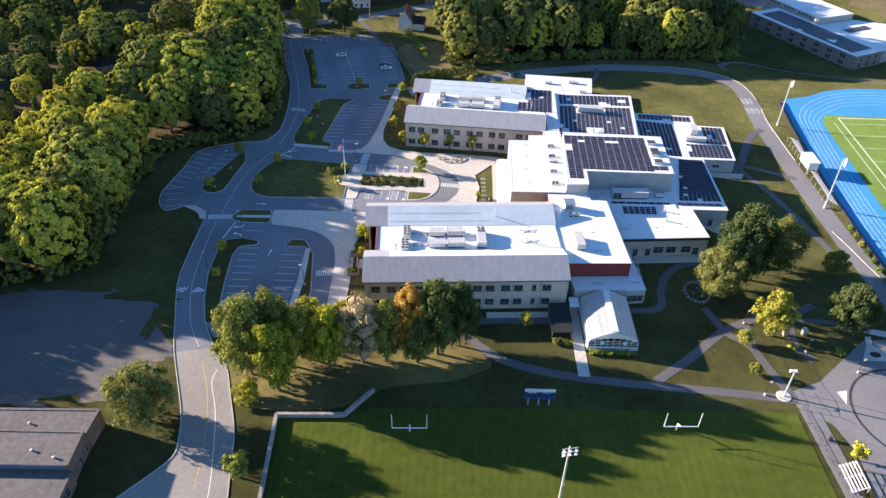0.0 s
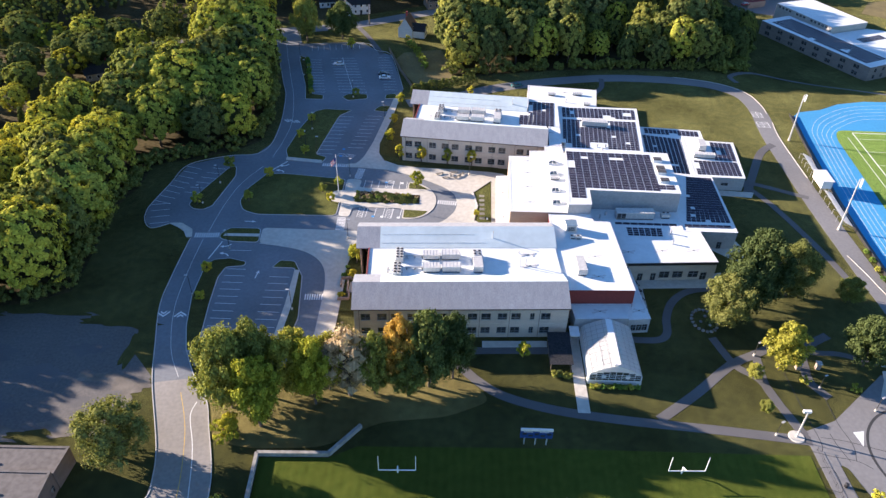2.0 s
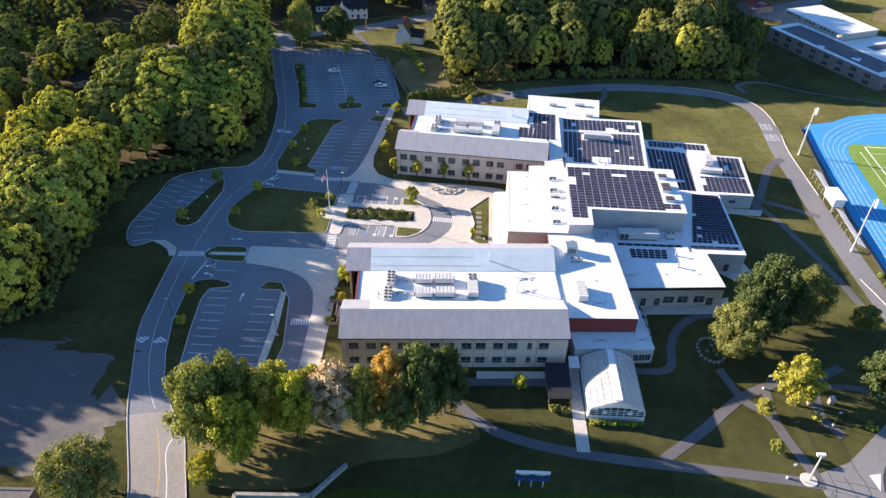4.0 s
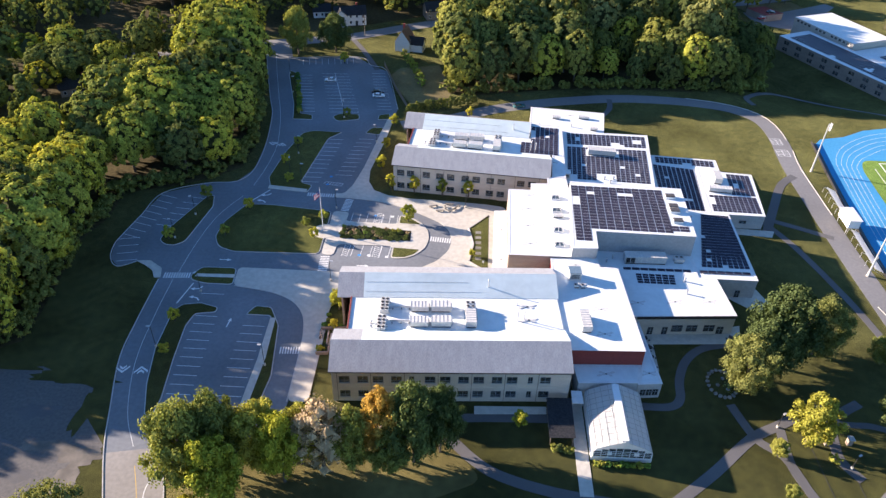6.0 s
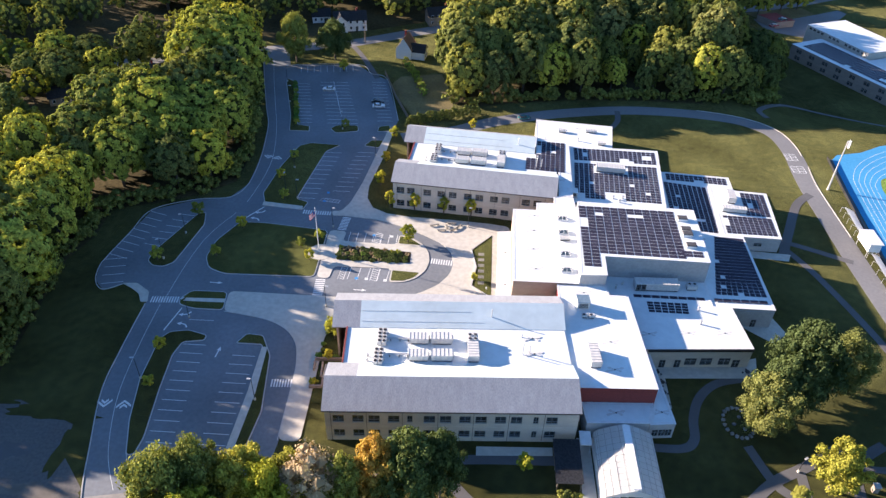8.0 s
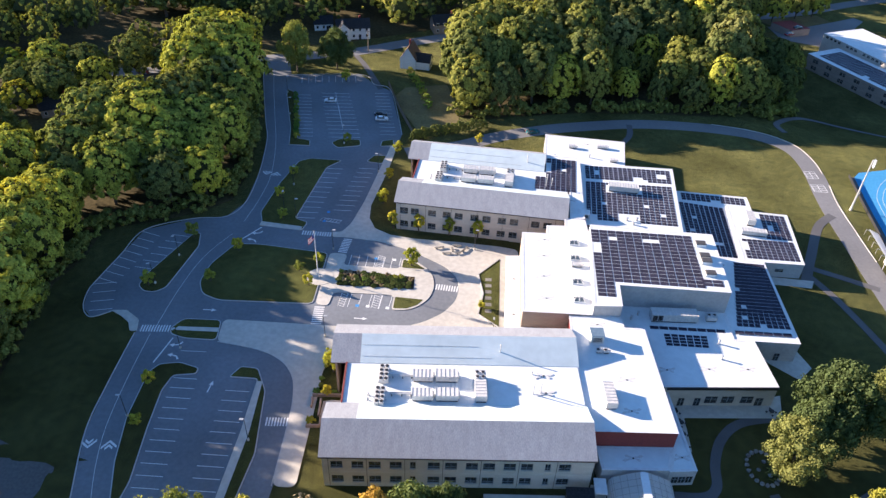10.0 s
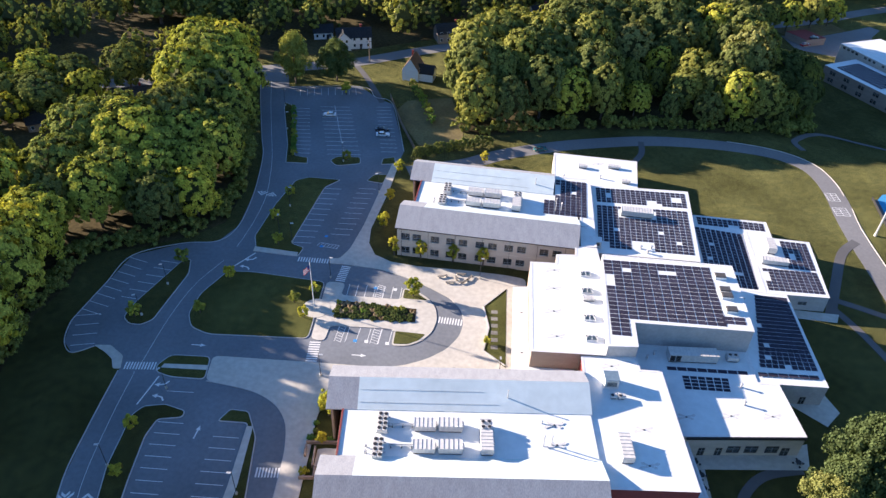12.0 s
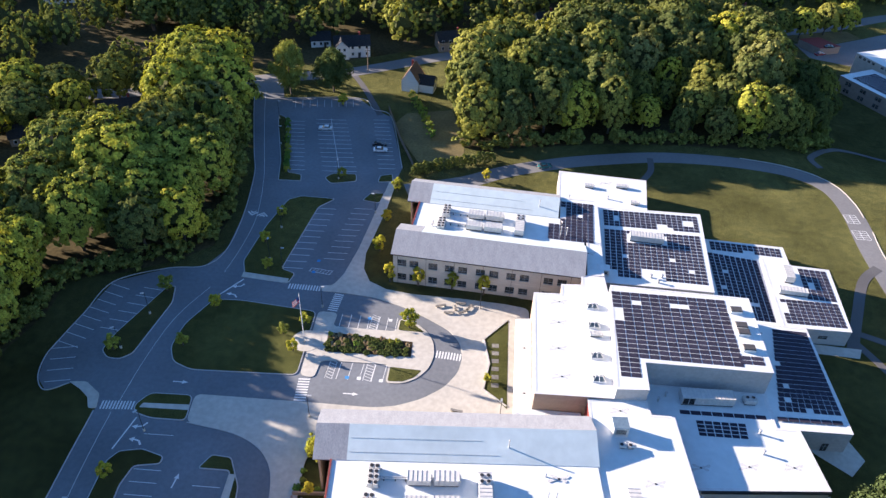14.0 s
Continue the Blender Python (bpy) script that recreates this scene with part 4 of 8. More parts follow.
DENSE_WEST = [(-128, 143), (-98, 146), (-84, 149.5), (-81, 153), (-81.5, 162), (-84.5, 189), (-82, 198), (-83, 208), (-84, 216), (-70, 221), (-58, 227), (-51.5, 233), (-50.5, 247), (-53.5, 267), (-64, 304), (-70, 318), (-84, 312), (-76, 285), (-80, 262), (-93, 250), (-104, 226), (-128, 190)]
EDGE_WEST = [Vector(p) for p in DENSE_WEST[1:16]]


def from_edge(x, y):
    """How far a tree of the west woods stands from their open side."""
    p, best = Vector((x, y)), 1e9
    for a, b in zip(EDGE_WEST, EDGE_WEST[1:]):
        t = min(1.0, max(0.0, (p - a).dot(b - a) / (b - a).length_squared))
        best = min(best, (a.lerp(b, t) - p).length)
    return best


taken = []
for x, y in scatter(DENSE_WEST, 8.8, 3, HOMES, taken):
    key = rng.choice(["wood0", "wood1", "wood2", "wood3", "wood0", "wood2", "wood1", "dark0", "pale"])
    deep, north = min(1.0, from_edge(x, y) / 30), min(1.0, max(0.0, (y - 208) / 22))
    h = (1 - north) * (rng.uniform(19.5, 26) - 5.5 * deep) + north * (rng.uniform(14, 18.5) + 9.5 * deep + 6 * min(1, max(0, (y - 280) / 20)) * (1 - deep))
    tree(key, x, y, h, rng.uniform(0, 360), rng.uniform(0.70, 1.0) + 0.25 * max(0.0, 1 - h / 18), group="woodland trees")
for x, y in scatter([(-230, 143), (-128, 143), (-131, 190), (-110, 226), (-101, 256), (-90, 285), (-84, 312), (-150, 302), (-230, 288)], 11.5, 31, HOMES, taken):
    key = rng.choice(["wood0", "wood1", "dark2", "dark1", "pale", "pine", "gold"])
    tree(key, x, y, rng.uniform(8, 12.5) + 5 * min(1, max(0, (y - 255) / 25)), rng.uniform(0, 360), rng.uniform(0.95, 1.2), group="trees among the west gardens")
for x, y in scatter(inset(WOODS_EAST, 3.0), 8.6, 4, HOMES):
    key = rng.choice(["wood0", "dark1", "dark0", "dark1", "dark2", "dark0", "dark2", "dark1", "pale"])
    front = min(1.0, max(0.0, (y - 293 - 0.09 * (x - 18)) / 22))
    hollow = max(0.0, 1 - math.hypot((x - 84) / 24, (y - 322) / 26))
    h = (rng.uniform(12, 19) + front * 8 + 6 * max(0.0, min(1.0, (80 - x) / 25)) * (1 - front)) * (1 - 0.55 * hollow)
    if x > 126:
        h *= 0.62
    if x > 146 and y > 372:
        continue
    tree(key, x, y, h, rng.uniform(0, 360), rng.uniform(0.62, 0.92), group="woodland trees")
# Trees out of view, added to throw streaky shade over the yard.
for x, y in scatter([(-150, 102), (-117, 104), (-112, 118), (-112, 141), (-150, 141)], 8.6, 35):
    tree(rng.choice(["wood0", "wood2", "dark1"]), x, y, rng.uniform(12, 17), rng.uniform(0, 360), 0.9, group="woodland trees")
for x, y, h in ((-118, 372, 25), (-108, 378, 28), (-100, 371, 24), (-112, 386, 27), (-95, 383, 26), (-124, 381, 25), (-104, 390, 28), (-88, 374, 22)):
    tree("pine", x, y, h, x * 7 % 360, 1.25, group="tall conifers by the far houses")
tree("pine", -124, 251, 19, 40, 1.3, group="trees among the west gardens")
# low growth along the edges of the woods
quads, tris = [], []
bush = [crown_arrays(90 + i, 2.6, 0.0, 4.2, 14, 30, 0.34) for i in range(3)]
for line in ([(-98, 143.5), (-84, 147), (-79, 151), (-79.5, 160), (-82.5, 189), (-79.5, 200), (-80, 213), (-68, 218.5), (-56, 225), (-49, 231.5), (-48.2, 247), (-51, 267), (-61.5, 304), (-67, 321)], [(19, 310), (18, 293), (25, 290), (35, 294), (61, 300), (87, 302.5), (112, 302.5), (128, 304), (142, 313), (156, 350)]):
    for a, b in zip(line, line[1:]):
        d = math.dist(a, b)
        for i in range(max(1, int(d / 2.6))):
            t = (i + rng.random()) / max(1, int(d / 2.6))
            q, tr = bush[rng.randrange(3)]
            s = rng.uniform(0.6, 1.35)
            off = np.array([a[0] + (b[0] - a[0]) * t + rng.uniform(-1.5, 1.5), a[1] + (b[1] - a[1]) * t + rng.uniform(-1.5, 1.5), 0])
            off[2] = lie(off[0], off[1])
            quads.append(q * s + off)
            tris.append(tr * s + off)
tagged(new("undergrowth", arrays_mesh("undergrowth", np.concatenate(quads), np.concatenate(tris), DARK_GREEN)), "tangled green undergrowth along the edge of the woods", "bushes", kind="stuff")

# trees among the houses to the north, too many to count
NORTH = [(-240, 318), (-150, 318), (-100, 322), (-70, 336), (-30, 352), (4, 372), (45, 392), (110, 432), (160, 462), (320, 500), (320, 530), (60, 520), (-300, 500)]
bank = [dome_arrays(60 + i, 6.4, 1.0, 17, 58, 42, 0.46) for i in range(5)]
rng = random.Random(8)
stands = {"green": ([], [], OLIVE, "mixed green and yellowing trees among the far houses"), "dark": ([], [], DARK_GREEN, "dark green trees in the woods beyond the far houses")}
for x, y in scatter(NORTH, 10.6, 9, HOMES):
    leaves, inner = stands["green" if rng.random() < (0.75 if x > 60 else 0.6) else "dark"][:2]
    t, w = bank[rng.randrange(5)]
    a, s, tall = rng.uniform(0, 6.28), rng.uniform(0.75, 1.1), rng.uniform(0.9, 1.35)
    rot = np.array([[math.cos(a), -math.sin(a), 0], [math.sin(a), math.cos(a), 0], [0, 0, tall]]) * s
    leaves.append(t @ rot.T + np.array([x, y, lie(x, y)]))
    inner.append(w @ rot.T + np.array([x, y, lie(x, y)]))
for leaves, inner, m, label in stands.values():
    wood = tagged(new("far_woodland", arrays_mesh("far_woodland", np.zeros((0, 4, 3)), np.concatenate(leaves), m)), label, "trees", kind="stuff")
    # The same dark cores put shade between the far crowns' leaves.
    core = new("inner_crown", arrays_mesh("inner_crown", np.zeros((0, 4, 3)), np.concatenate(inner), CROWN_SHADE))
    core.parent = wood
quads, tris = [], []
pines = [crown_arrays(66 + i, 4.6, 0.6, 20, 60, 28, 0.75, "cone", tri=True) for i in range(3)]
for x, y in scatter([(-230, 330), (-150, 352), (-80, 362), (-10, 378), (40, 425), (160, 480), (160, 520), (-240, 500)], 20, 19, HOMES):
    q, t = pines[rng.randrange(3)]
    k = rng.uniform(0.8, 1.2)
    quads.append(q * k + np.array([x, y, lie(x, y)]))
    tris.append(t * k + np.array([x, y, lie(x, y)]))
tagged(new("far_conifers", arrays_mesh("far_conifers", np.concatenate(quads), np.concatenate(tris), DARK_GREEN)), "dark pointed conifers among the far houses", "trees", kind="stuff")

# the row before the near wing, and the single trees
for key, x, y, h, turn, wide in (("near0", -26, 114.5, 21.5, 0, 0.62), ("near0", -21.5, 118.5, 20, 130, 0.56), ("neargold", -18.8, 109.8, 20, 20, 0.66), ("near1", -13.5, 119.5, 18.5, 70, 0.72), ("neargold", -8.4, 116.4, 20, 120, 0.58), ("near1", -5.8, 120.5, 16.5, 200, 0.6), ("russet", -1.2, 119.2, 19.5, 0, 0.9), ("near1", 4.2, 119.8, 18, 140, 0.55), ("orange", 9.6, 122.2, 20.5, 0, 0.6), ("neardark", 16, 122.5, 21.5, 30, 0.64), ("near1", 11.5, 119.5, 12, 250, 0.8), ("neardark", 21.2, 125.2, 19, 80, 0.54), ("neargold", -24.8, 108.2, 5, 60, 1.1)):
    tree(key, x, y, h, turn, wide, group="row of trees before the wing")
for key, x, y, h, turn, wide in (("gold", -83, 177, 18, 40, 1.0), ("nearpale", -45.2, 100.5, 15, 0, 0.95), ("nearpale", 87.5, 146.2, 15, 90, 0.85), ("neardark", 96.5, 154, 22.5, 0, 0.76), ("nearpale", 107.5, 158.5, 16, 200, 0.8), ("neardark", 91.5, 150, 17, 100, 0.8), ("nearlime", 97, 132, 13.5, 0, 0.95), ("neardark", 117, 134, 14, 0, 0.9), ("near1", 90, 128.7, 4.5, 0, 1.0), ("near1", 89.6, 118.8, 3.5, 60, 1.0), ("near1", 122.5, 156.5, 8, 10, 1.0), ("near0", -47.4, 321, 19, 50, 0.62), ("neardark", -32.4, 325, 16, 0, 1.0)):
    tree(key, x, y, h, turn, wide)
for x, y, h, key in ((-42, 193.6, 4, "young"), (-38.6, 206.7, 4.2, "young"), (-20.6, 199.5, 3.6, "young"), (-17.2, 194.3, 3.8, "young"), (-16.1, 203.1, 3.8, "young"), (-56.9, 190.9, 4.6, "young"), (-52.4, 211.4, 5, "young"), (-44.5, 158.9, 4, "young"), (-5.8, 165.7, 5.5, "youngold"), (-5.9, 158.8, 3, "youngold"), (8.2, 204.6, 5.5, "youngold"), (-2.6, 232.6, 5, "youngold"), (1.6, 220.6, 6.2, "slim"), (8.8, 219.6, 6.4, "slim"), (17.3, 218.8, 6.2, "slim"), (25.2, 218.0, 6.6, "slim"), (26.8, 189.5, 2.6, "young"), (37.5, 132.5, 4.5, "youngold"), (-43, 148, 3.4, "young"), (-32, 245, 4, "young"), (-33.5, 233, 4, "young"), (-30, 222, 4, "young"), (-2.6, 246, 4, "youngold"), (-1.4, 262, 4.5, "youngold"), (25, 271, 4, "youngold"), (103, 95.5, 5, "young"), (-22.1, 87, 7, "young"), (-19, 267, 4, "young"), (-27, 314, 5, "young")):
    tree(key, x, y, h, (x * 37 + y * 11) % 360, 1.0)


# ---- the school ----
def block(name, poly, z, wall, label, category="building", roof=None, parapet=0.0, base=-0.3, coping=None, thick=0.4):
    """A flat-roofed block: walls with thickness and parapet, the roof between them, a metal coping on top."""
    cx, cy = sum(p[0] for p in poly) / len(poly), sum(p[1] for p in poly) / len(poly)
    ob = thing(name, (cx, cy, 0), label, category)
    bm = bmesh.new()
    ring(bm, poly, inset(poly, thick), base, z + parapet)
    part("wall", bm, wall, ob)
    bm = bmesh.new()
    prism(bm, inset(poly, thick), z - 0.35, z)
    part("roof", bm, roof or MEMBRANE, ob)
    bm = bmesh.new()
    ring(bm, inset(poly, -0.08), inset(poly, thick + 0.06), z + parapet + 0.003, z + parapet + 0.035)
    part("coping", bm, coping or COPING, ob)
    return ob


AUD = [(51.6, 179.2), (58.0, 179.6), (58.3, 187.0), (84.1, 186.6), (84.9, 209.2), (53.9, 210.6)]
LOW = [(35.8, 179.0), (51.6, 179.2), (53.9, 210.6), (53.6, 216.6), (48.2, 216.9), (48.0, 213.3), (43.2, 213.0), (43.0, 209.5), (36.6, 209.4)]
BLOCK_B = [(47.3, 146.6), (64.8, 147.4), (62.9, 176.0), (58.5, 176.0), (58.1, 179.5), (46.4, 178.9), (46.4, 172.6)]
LINK = [(50.2, 141.2), (63.1, 142.0), (64.6, 147.3), (49.6, 146.5)]
STRIP = [(63.2, 142.0), (68.5, 142.6), (66.6, 162.0), (64.0, 162.0), (64.9, 147.4)]
CAF = [(66.3, 162.1), (90.0, 164.0), (88.6, 177.7), (84.2, 177.7), (84.0, 186.5), (58.4, 186.9), (58.6, 176.1), (63.0, 176.1), (64.0, 162.1)]
RT1 = [(84.3, 177.8), (99.2, 177.8), (99.6, 207.6), (84.9, 209.1), (84.2, 186.6)]
RT2 = [(95.3, 209.2), (110.9, 208.9), (113.5, 231.8), (104.6, 232.6), (97.2, 235.4)]
MID = [(80.2, 209.5), (95.2, 209.2), (97.1, 235.4), (104.5, 232.7), (105.0, 241.6), (84.0, 243.2)]
GYM = [(53.7, 217.0), (80.0, 216.0), (83.4, 248.6), (55.2, 249.2)]
FB2 = [(49.7, 217.0), (53.6, 217.0), (55.1, 249.2), (45.2, 249.8), (44.5, 240.0), (51.2, 239.4)]
REAR = [(45.2, 251.7), (69.6, 249.0), (72.2, 268.2), (46.6, 270.6)]
aud = block("auditorium", AUD, 12.4, PANEL_GREY, "tall grey-panelled auditorium with solar panels on a white roof")
low = block("entrance_hall", LOW, 9.6, BRICK_BROWN, "entrance hall with brown brick walls and a white flat roof")
canopy = thing("entrance_canopy", (34, 190, 0), "low white entrance roof on posts along the hall", "canopy")
bm = bmesh.new()
prism(bm, [(31.9, 175.5), (45.8, 176.9), (45.6, 178.9), (35.72, 178.9), (36.4, 205.6), (32.8, 205.2)], 4.2, 4.8)
part("roof", bm, MEMBRANE, canopy)
for x, y in ((32.5, 176.4), (32.6, 183), (32.8, 190), (32.9, 197), (33.2, 204.4), (40, 177), (45.2, 177.6)):
    bm = bmesh.new()
    box(bm, x - 0.2, x + 0.2, y - 0.2, y + 0.2, 0.1, 4.197)
    part("post", bm, BRICK_BROWN, canopy)
block_b = block("classroom_link", BLOCK_B, 9.2, BRICK_RED, "two-storey link with red wall panels and a white flat roof")
link = block("single_storey_link", LINK, 4.8, PANEL_GREY, "single-storey grey link with a white flat roof", parapet=0.08)
strip_ob = block("glazed_corridor", STRIP, 4.4, PANEL_GREY, "low corridor with a white flat roof", parapet=0.06)
caf = block("cafeteria", CAF, 6.0, BRICK_TAN, "cafeteria with tan walls and a white flat roof")
rt1 = block("service_wing", RT1, 5.8, PANEL_GREY, "grey service wing with dark solar panels on its roof")
rt2 = block("rear_wing", RT2, 4.6, PANEL_GREY, "low grey rear wing with solar panels on its roof")
mid = block("connecting_wing", MID, 3.6, PANEL_GREY, "low connecting wing covered in solar panels")
gym = block("gymnasium", GYM, 7.8, PANEL_GREY, "broad gymnasium with solar panels on its white roof")
fb2 = block("stair_block", FB2, 9.62, PANEL_GREY, "flat-roofed block with solar panels between wing and gymnasium", parapet=0.03)
rear = block("rear_block", REAR, 5.4, PANEL_GREY, "low rear block with a white flat roof")


def wing(name, origin, turn, length, label, north=None, bays=None):
    """A two-storey classroom wing: two shingled gables along its sides and a flat white roof between them. Local x along the wing, y across."""
    ob = thing(name, (*origin, 0), label, "building", turn=turn)
    L, eave, ridge, flat = length, 9.5, 12.3, 9.6
    N = north or L
    s0, s1, s2, n0, n1, n2 = -0.5, 6.2, 12.2, 22.8, 29.0, 34.4
    # south wall with real openings
    cols = bays or [3.0 + 3.55 * i + (0.0 if i % 2 else -0.35) for i in range(int((L - 3) / 3.55))]
    ops = []
    for i, x in enumerate(cols):
        w = 2.3 if bays or (i % 7) != 4 else 1.1
        ops.append((x - w / 2, x + w / 2, 1.2, 3.3))
        ops.append((x - w / 2, x + w / 2, 5.6, 7.7))

    def wall(nm, y0, y1, x0, x1, z1, openings, material):
        bm = bmesh.new()
        xs = sorted({x0, x1, *[o[0] for o in openings], *[o[1] for o in openings]})
        zs = sorted({-0.3, z1, *[o[2] for o in openings], *[o[3] for o in openings]})
        for a, b in zip(xs, xs[1:]):
            for c, d in zip(zs, zs[1:]):
                if not any(o[0] <= (a + b) / 2 <= o[1] and o[2] <= (c + d) / 2 <= o[3] for o in openings):
                    box(bm, a, b, y0, y1, c, d)
        bmesh.ops.remove_doubles(bm, verts=bm.verts[:], dist=0.0005)
        return part(nm, bm, material, ob, local=True)

    wall("wall", 0, 0.4, 0, L, eave - 0.05, ops, BRICK_TAN)
    for x0, x1, z0, z1 in ops:
        bm = bmesh.new()
        frame_ring(bm, x0, x1, z0, z1, 0.09, 0.12, 0.24)
        win = part("window", bm, WINDOW_GREY, ob, local=True)
        bm = bmesh.new()
        frame_cross(bm, x0 + 0.092, x1 - 0.092, z0 + 0.092, z1 - 0.092, (x0 + x1) / 2, z0 + 0.66, 0.05, 0.13, 0.22)
        part("glazing_bar", bm, WINDOW_GREY, win, local=True)
        bm = bmesh.new()
        box(bm, x0 + 0.09, x1 - 0.09, 0.25, 0.27, z0 + 0.09, z1 - 0.09)
        part("pane", bm, GLASS, win, local=True)
        bm = bmesh.new()
        box(bm, x0 - 0.1, x1 + 0.1, -0.09, 0.11, z0 - 0.14, z0 - 0.003)
        part("sill", bm, CONCRETE, win, local=True)
    for x in [1.1 + 7.1 * i for i in range(int(L / 7.1) + 1)]:
        bm = bmesh.new()
        box(bm, x, x + 0.09, -0.05, -0.003, 0.1, eave - 0.3)
        part("downpipe", bm, DARK_METAL, ob, local=True)
    bm = bmesh.new()
    box(bm, 0, L, -0.04, -0.003, 4.35, 4.62)
    part("band", bm, CONCRETE, ob, local=True)
    bm = bmesh.new()
    box(bm, -0.5, L + 0.3, s0 - 0.14, s0 - 0.003, eave - 0.22, eave - 0.02)
    part("gutter", bm, DARK_METAL, ob, local=True)
    # end walls and the north wall
    for x0, x1 in ((0, 0.4), (L - 0.4, L)):
        for y0, yr, y1 in ((0.4, s1, s2 - 0.1), (n0 + 0.1, n1, n2 - 0.9)):
            bm = bmesh.new()
            pts = [(y0, -0.3), (y1, -0.3), (y1, eave - 0.1), (yr, ridge - 0.3), (y0, eave - 0.1)]
            dx = N - L if x0 > 1 and y0 > n0 else 0.0
            va, vb = [bm.verts.new((x0 + dx, y, z)) for y, z in pts], [bm.verts.new((x1 + dx, y, z)) for y, z in pts]
            bm.faces.new(va)
            bm.faces.new(vb[::-1])
            for i in range(5):
                bm.faces.new((va[i], vb[i], vb[(i + 1) % 5], va[(i + 1) % 5]))
            part("end_wall", bm, BRICK_BROWN if x0 < 1 else BRICK_TAN, ob, local=True)
    bm = bmesh.new()
    box(bm, 2.2, 2.6, s2 - 0.1, n0 + 0.1, -0.3, flat - 0.1)
    part("end_wall", bm, BRICK_BROWN, ob, local=True)
    bm = bmesh.new()
    box(bm, 2.28, 2.6, s2 - 0.05, n0 + 0.05, flat - 0.097, flat + 0.25)
    part("fascia", bm, BRICK_RED, ob, local=True)
    bm = bmesh.new()
    box(bm, 0, N, n2 - 0.9, n2 - 0.5, -0.3, eave - 0.1)
    part("wall", bm, BRICK_TAN, ob, local=True)

    def slope(nm, x0, x1, ya, za, yb, zb, material):
        bm = bmesh.new()
        v = []
        for dz in (-0.22, 0):
            v.append([bm.verts.new(p) for p in ((x0, ya, za + dz), (x1, ya, za + dz), (x1, yb, zb + dz), (x0, yb, zb + dz))])
        bm.faces.new(v[1])
        bm.faces.new(v[0][::-1])
        for i in range(4):
            bm.faces.new((v[0][i], v[0][(i + 1) % 4], v[1][(i + 1) % 4], v[1][i]))
        return part(nm, bm, material, ob, local=True)

    slope("roof", -0.5, L + 0.3, s0, eave, s1, ridge, SHINGLE)
    slope("roof", -0.5, 6.0, s1 + 0.004, ridge, s2, flat + 0.1, SHINGLE)
    slope("roof", 6.0, L + 0.3, s1 + 0.004, ridge, s2, flat + 0.1, SLOPE_SHADE_MEMBRANE)
    slope("roof", -0.9, 5.2, n0, flat + 0.1, n1, ridge - 0.2, SHINGLE)
    slope("roof", 5.2, N + 0.3, n0, flat + 0.1, n1, ridge - 0.2, SLOPE_SHADE_MEMBRANE)
    slope("roof", -0.9, N + 0.3, n1 + 0.004, ridge - 0.2, n2, eave, SHINGLE)
    bm = bmesh.new()
    box(bm, 2.6, L, s2 - 0.1, n0 + 0.1, flat - 0.3, flat)
    part("roof", bm, MEMBRANE, ob, "flat white membrane", local=True)
    return ob


near_wing = wing("classroom_wing", (-2.4, 137.0), 3.4, 50.6, "two-storey tan brick classroom wing with grey shingled gables")
far_wing = wing("classroom_wing", (2.4, 220.6), -5.1, 46.6, "two-storey tan brick classroom wing behind the entrance plaza", 39.4, [2.2, 5.2, 10.0, 14.1, 17.4, 21.8, 25.1, 29.3, 32.6, 38.4, 41.7])


# ---- on the roofs ----
def quad_frame(corners):
    """Maps u, v in 0..1 onto the quadrangle."""
    a, b, c, d = [Vector(p) for p in corners]
    return lambda u, v: a.lerp(b, u).lerp(d.lerp(c, u), v)


bm = bmesh.new()
box(bm, -0.97, 0.97, -0.58, 0.58, -0.015, 0.015)
PANEL_ME = finish("panel", bm, SOLAR)


def solar(corners, z, label, holes=(), step=(2.15, 1.37), keep=None):
    """Rows of tilted panels inside the quadrangle, with some left out round vents and hatches."""
    f = quad_frame(corners)
    a, b, c, d = [Vector(p) for p in corners]
    nu, nv = max(1, round((b - a).length / step[0])), max(1, round((d - a).length / step[1]))
    turn = math.degrees(math.atan2(b.y - a.y, b.x - a.x))
    fill = Matrix.Diagonal((((b - a).length / nu - 0.19) / 1.94, ((d - a).length / nv - 0.21) / 1.16, 1, 1))
    ob = thing("solar_array", (*f(0.5, 0.5), z), label, "solar panels", group="rooftop solar arrays")
    inv = ob.matrix_basis.inverted()
    for j in range(nv):
        for i in range(nu):
            p = f((i + 0.5) / nu, (j + 0.5) / nv)
            if any(x0 <= p.x <= x1 and y0 <= p.y <= y1 for x0, x1, y0, y1 in holes):
                continue
            if keep and not inside((p.x, p.y), keep):
                continue
            o = new("panel", PANEL_ME)
            o.parent = ob
            o.matrix_basis = inv @ pose(p.x, p.y, z + 0.05, 2.0, 0, turn) @ fill
    return ob


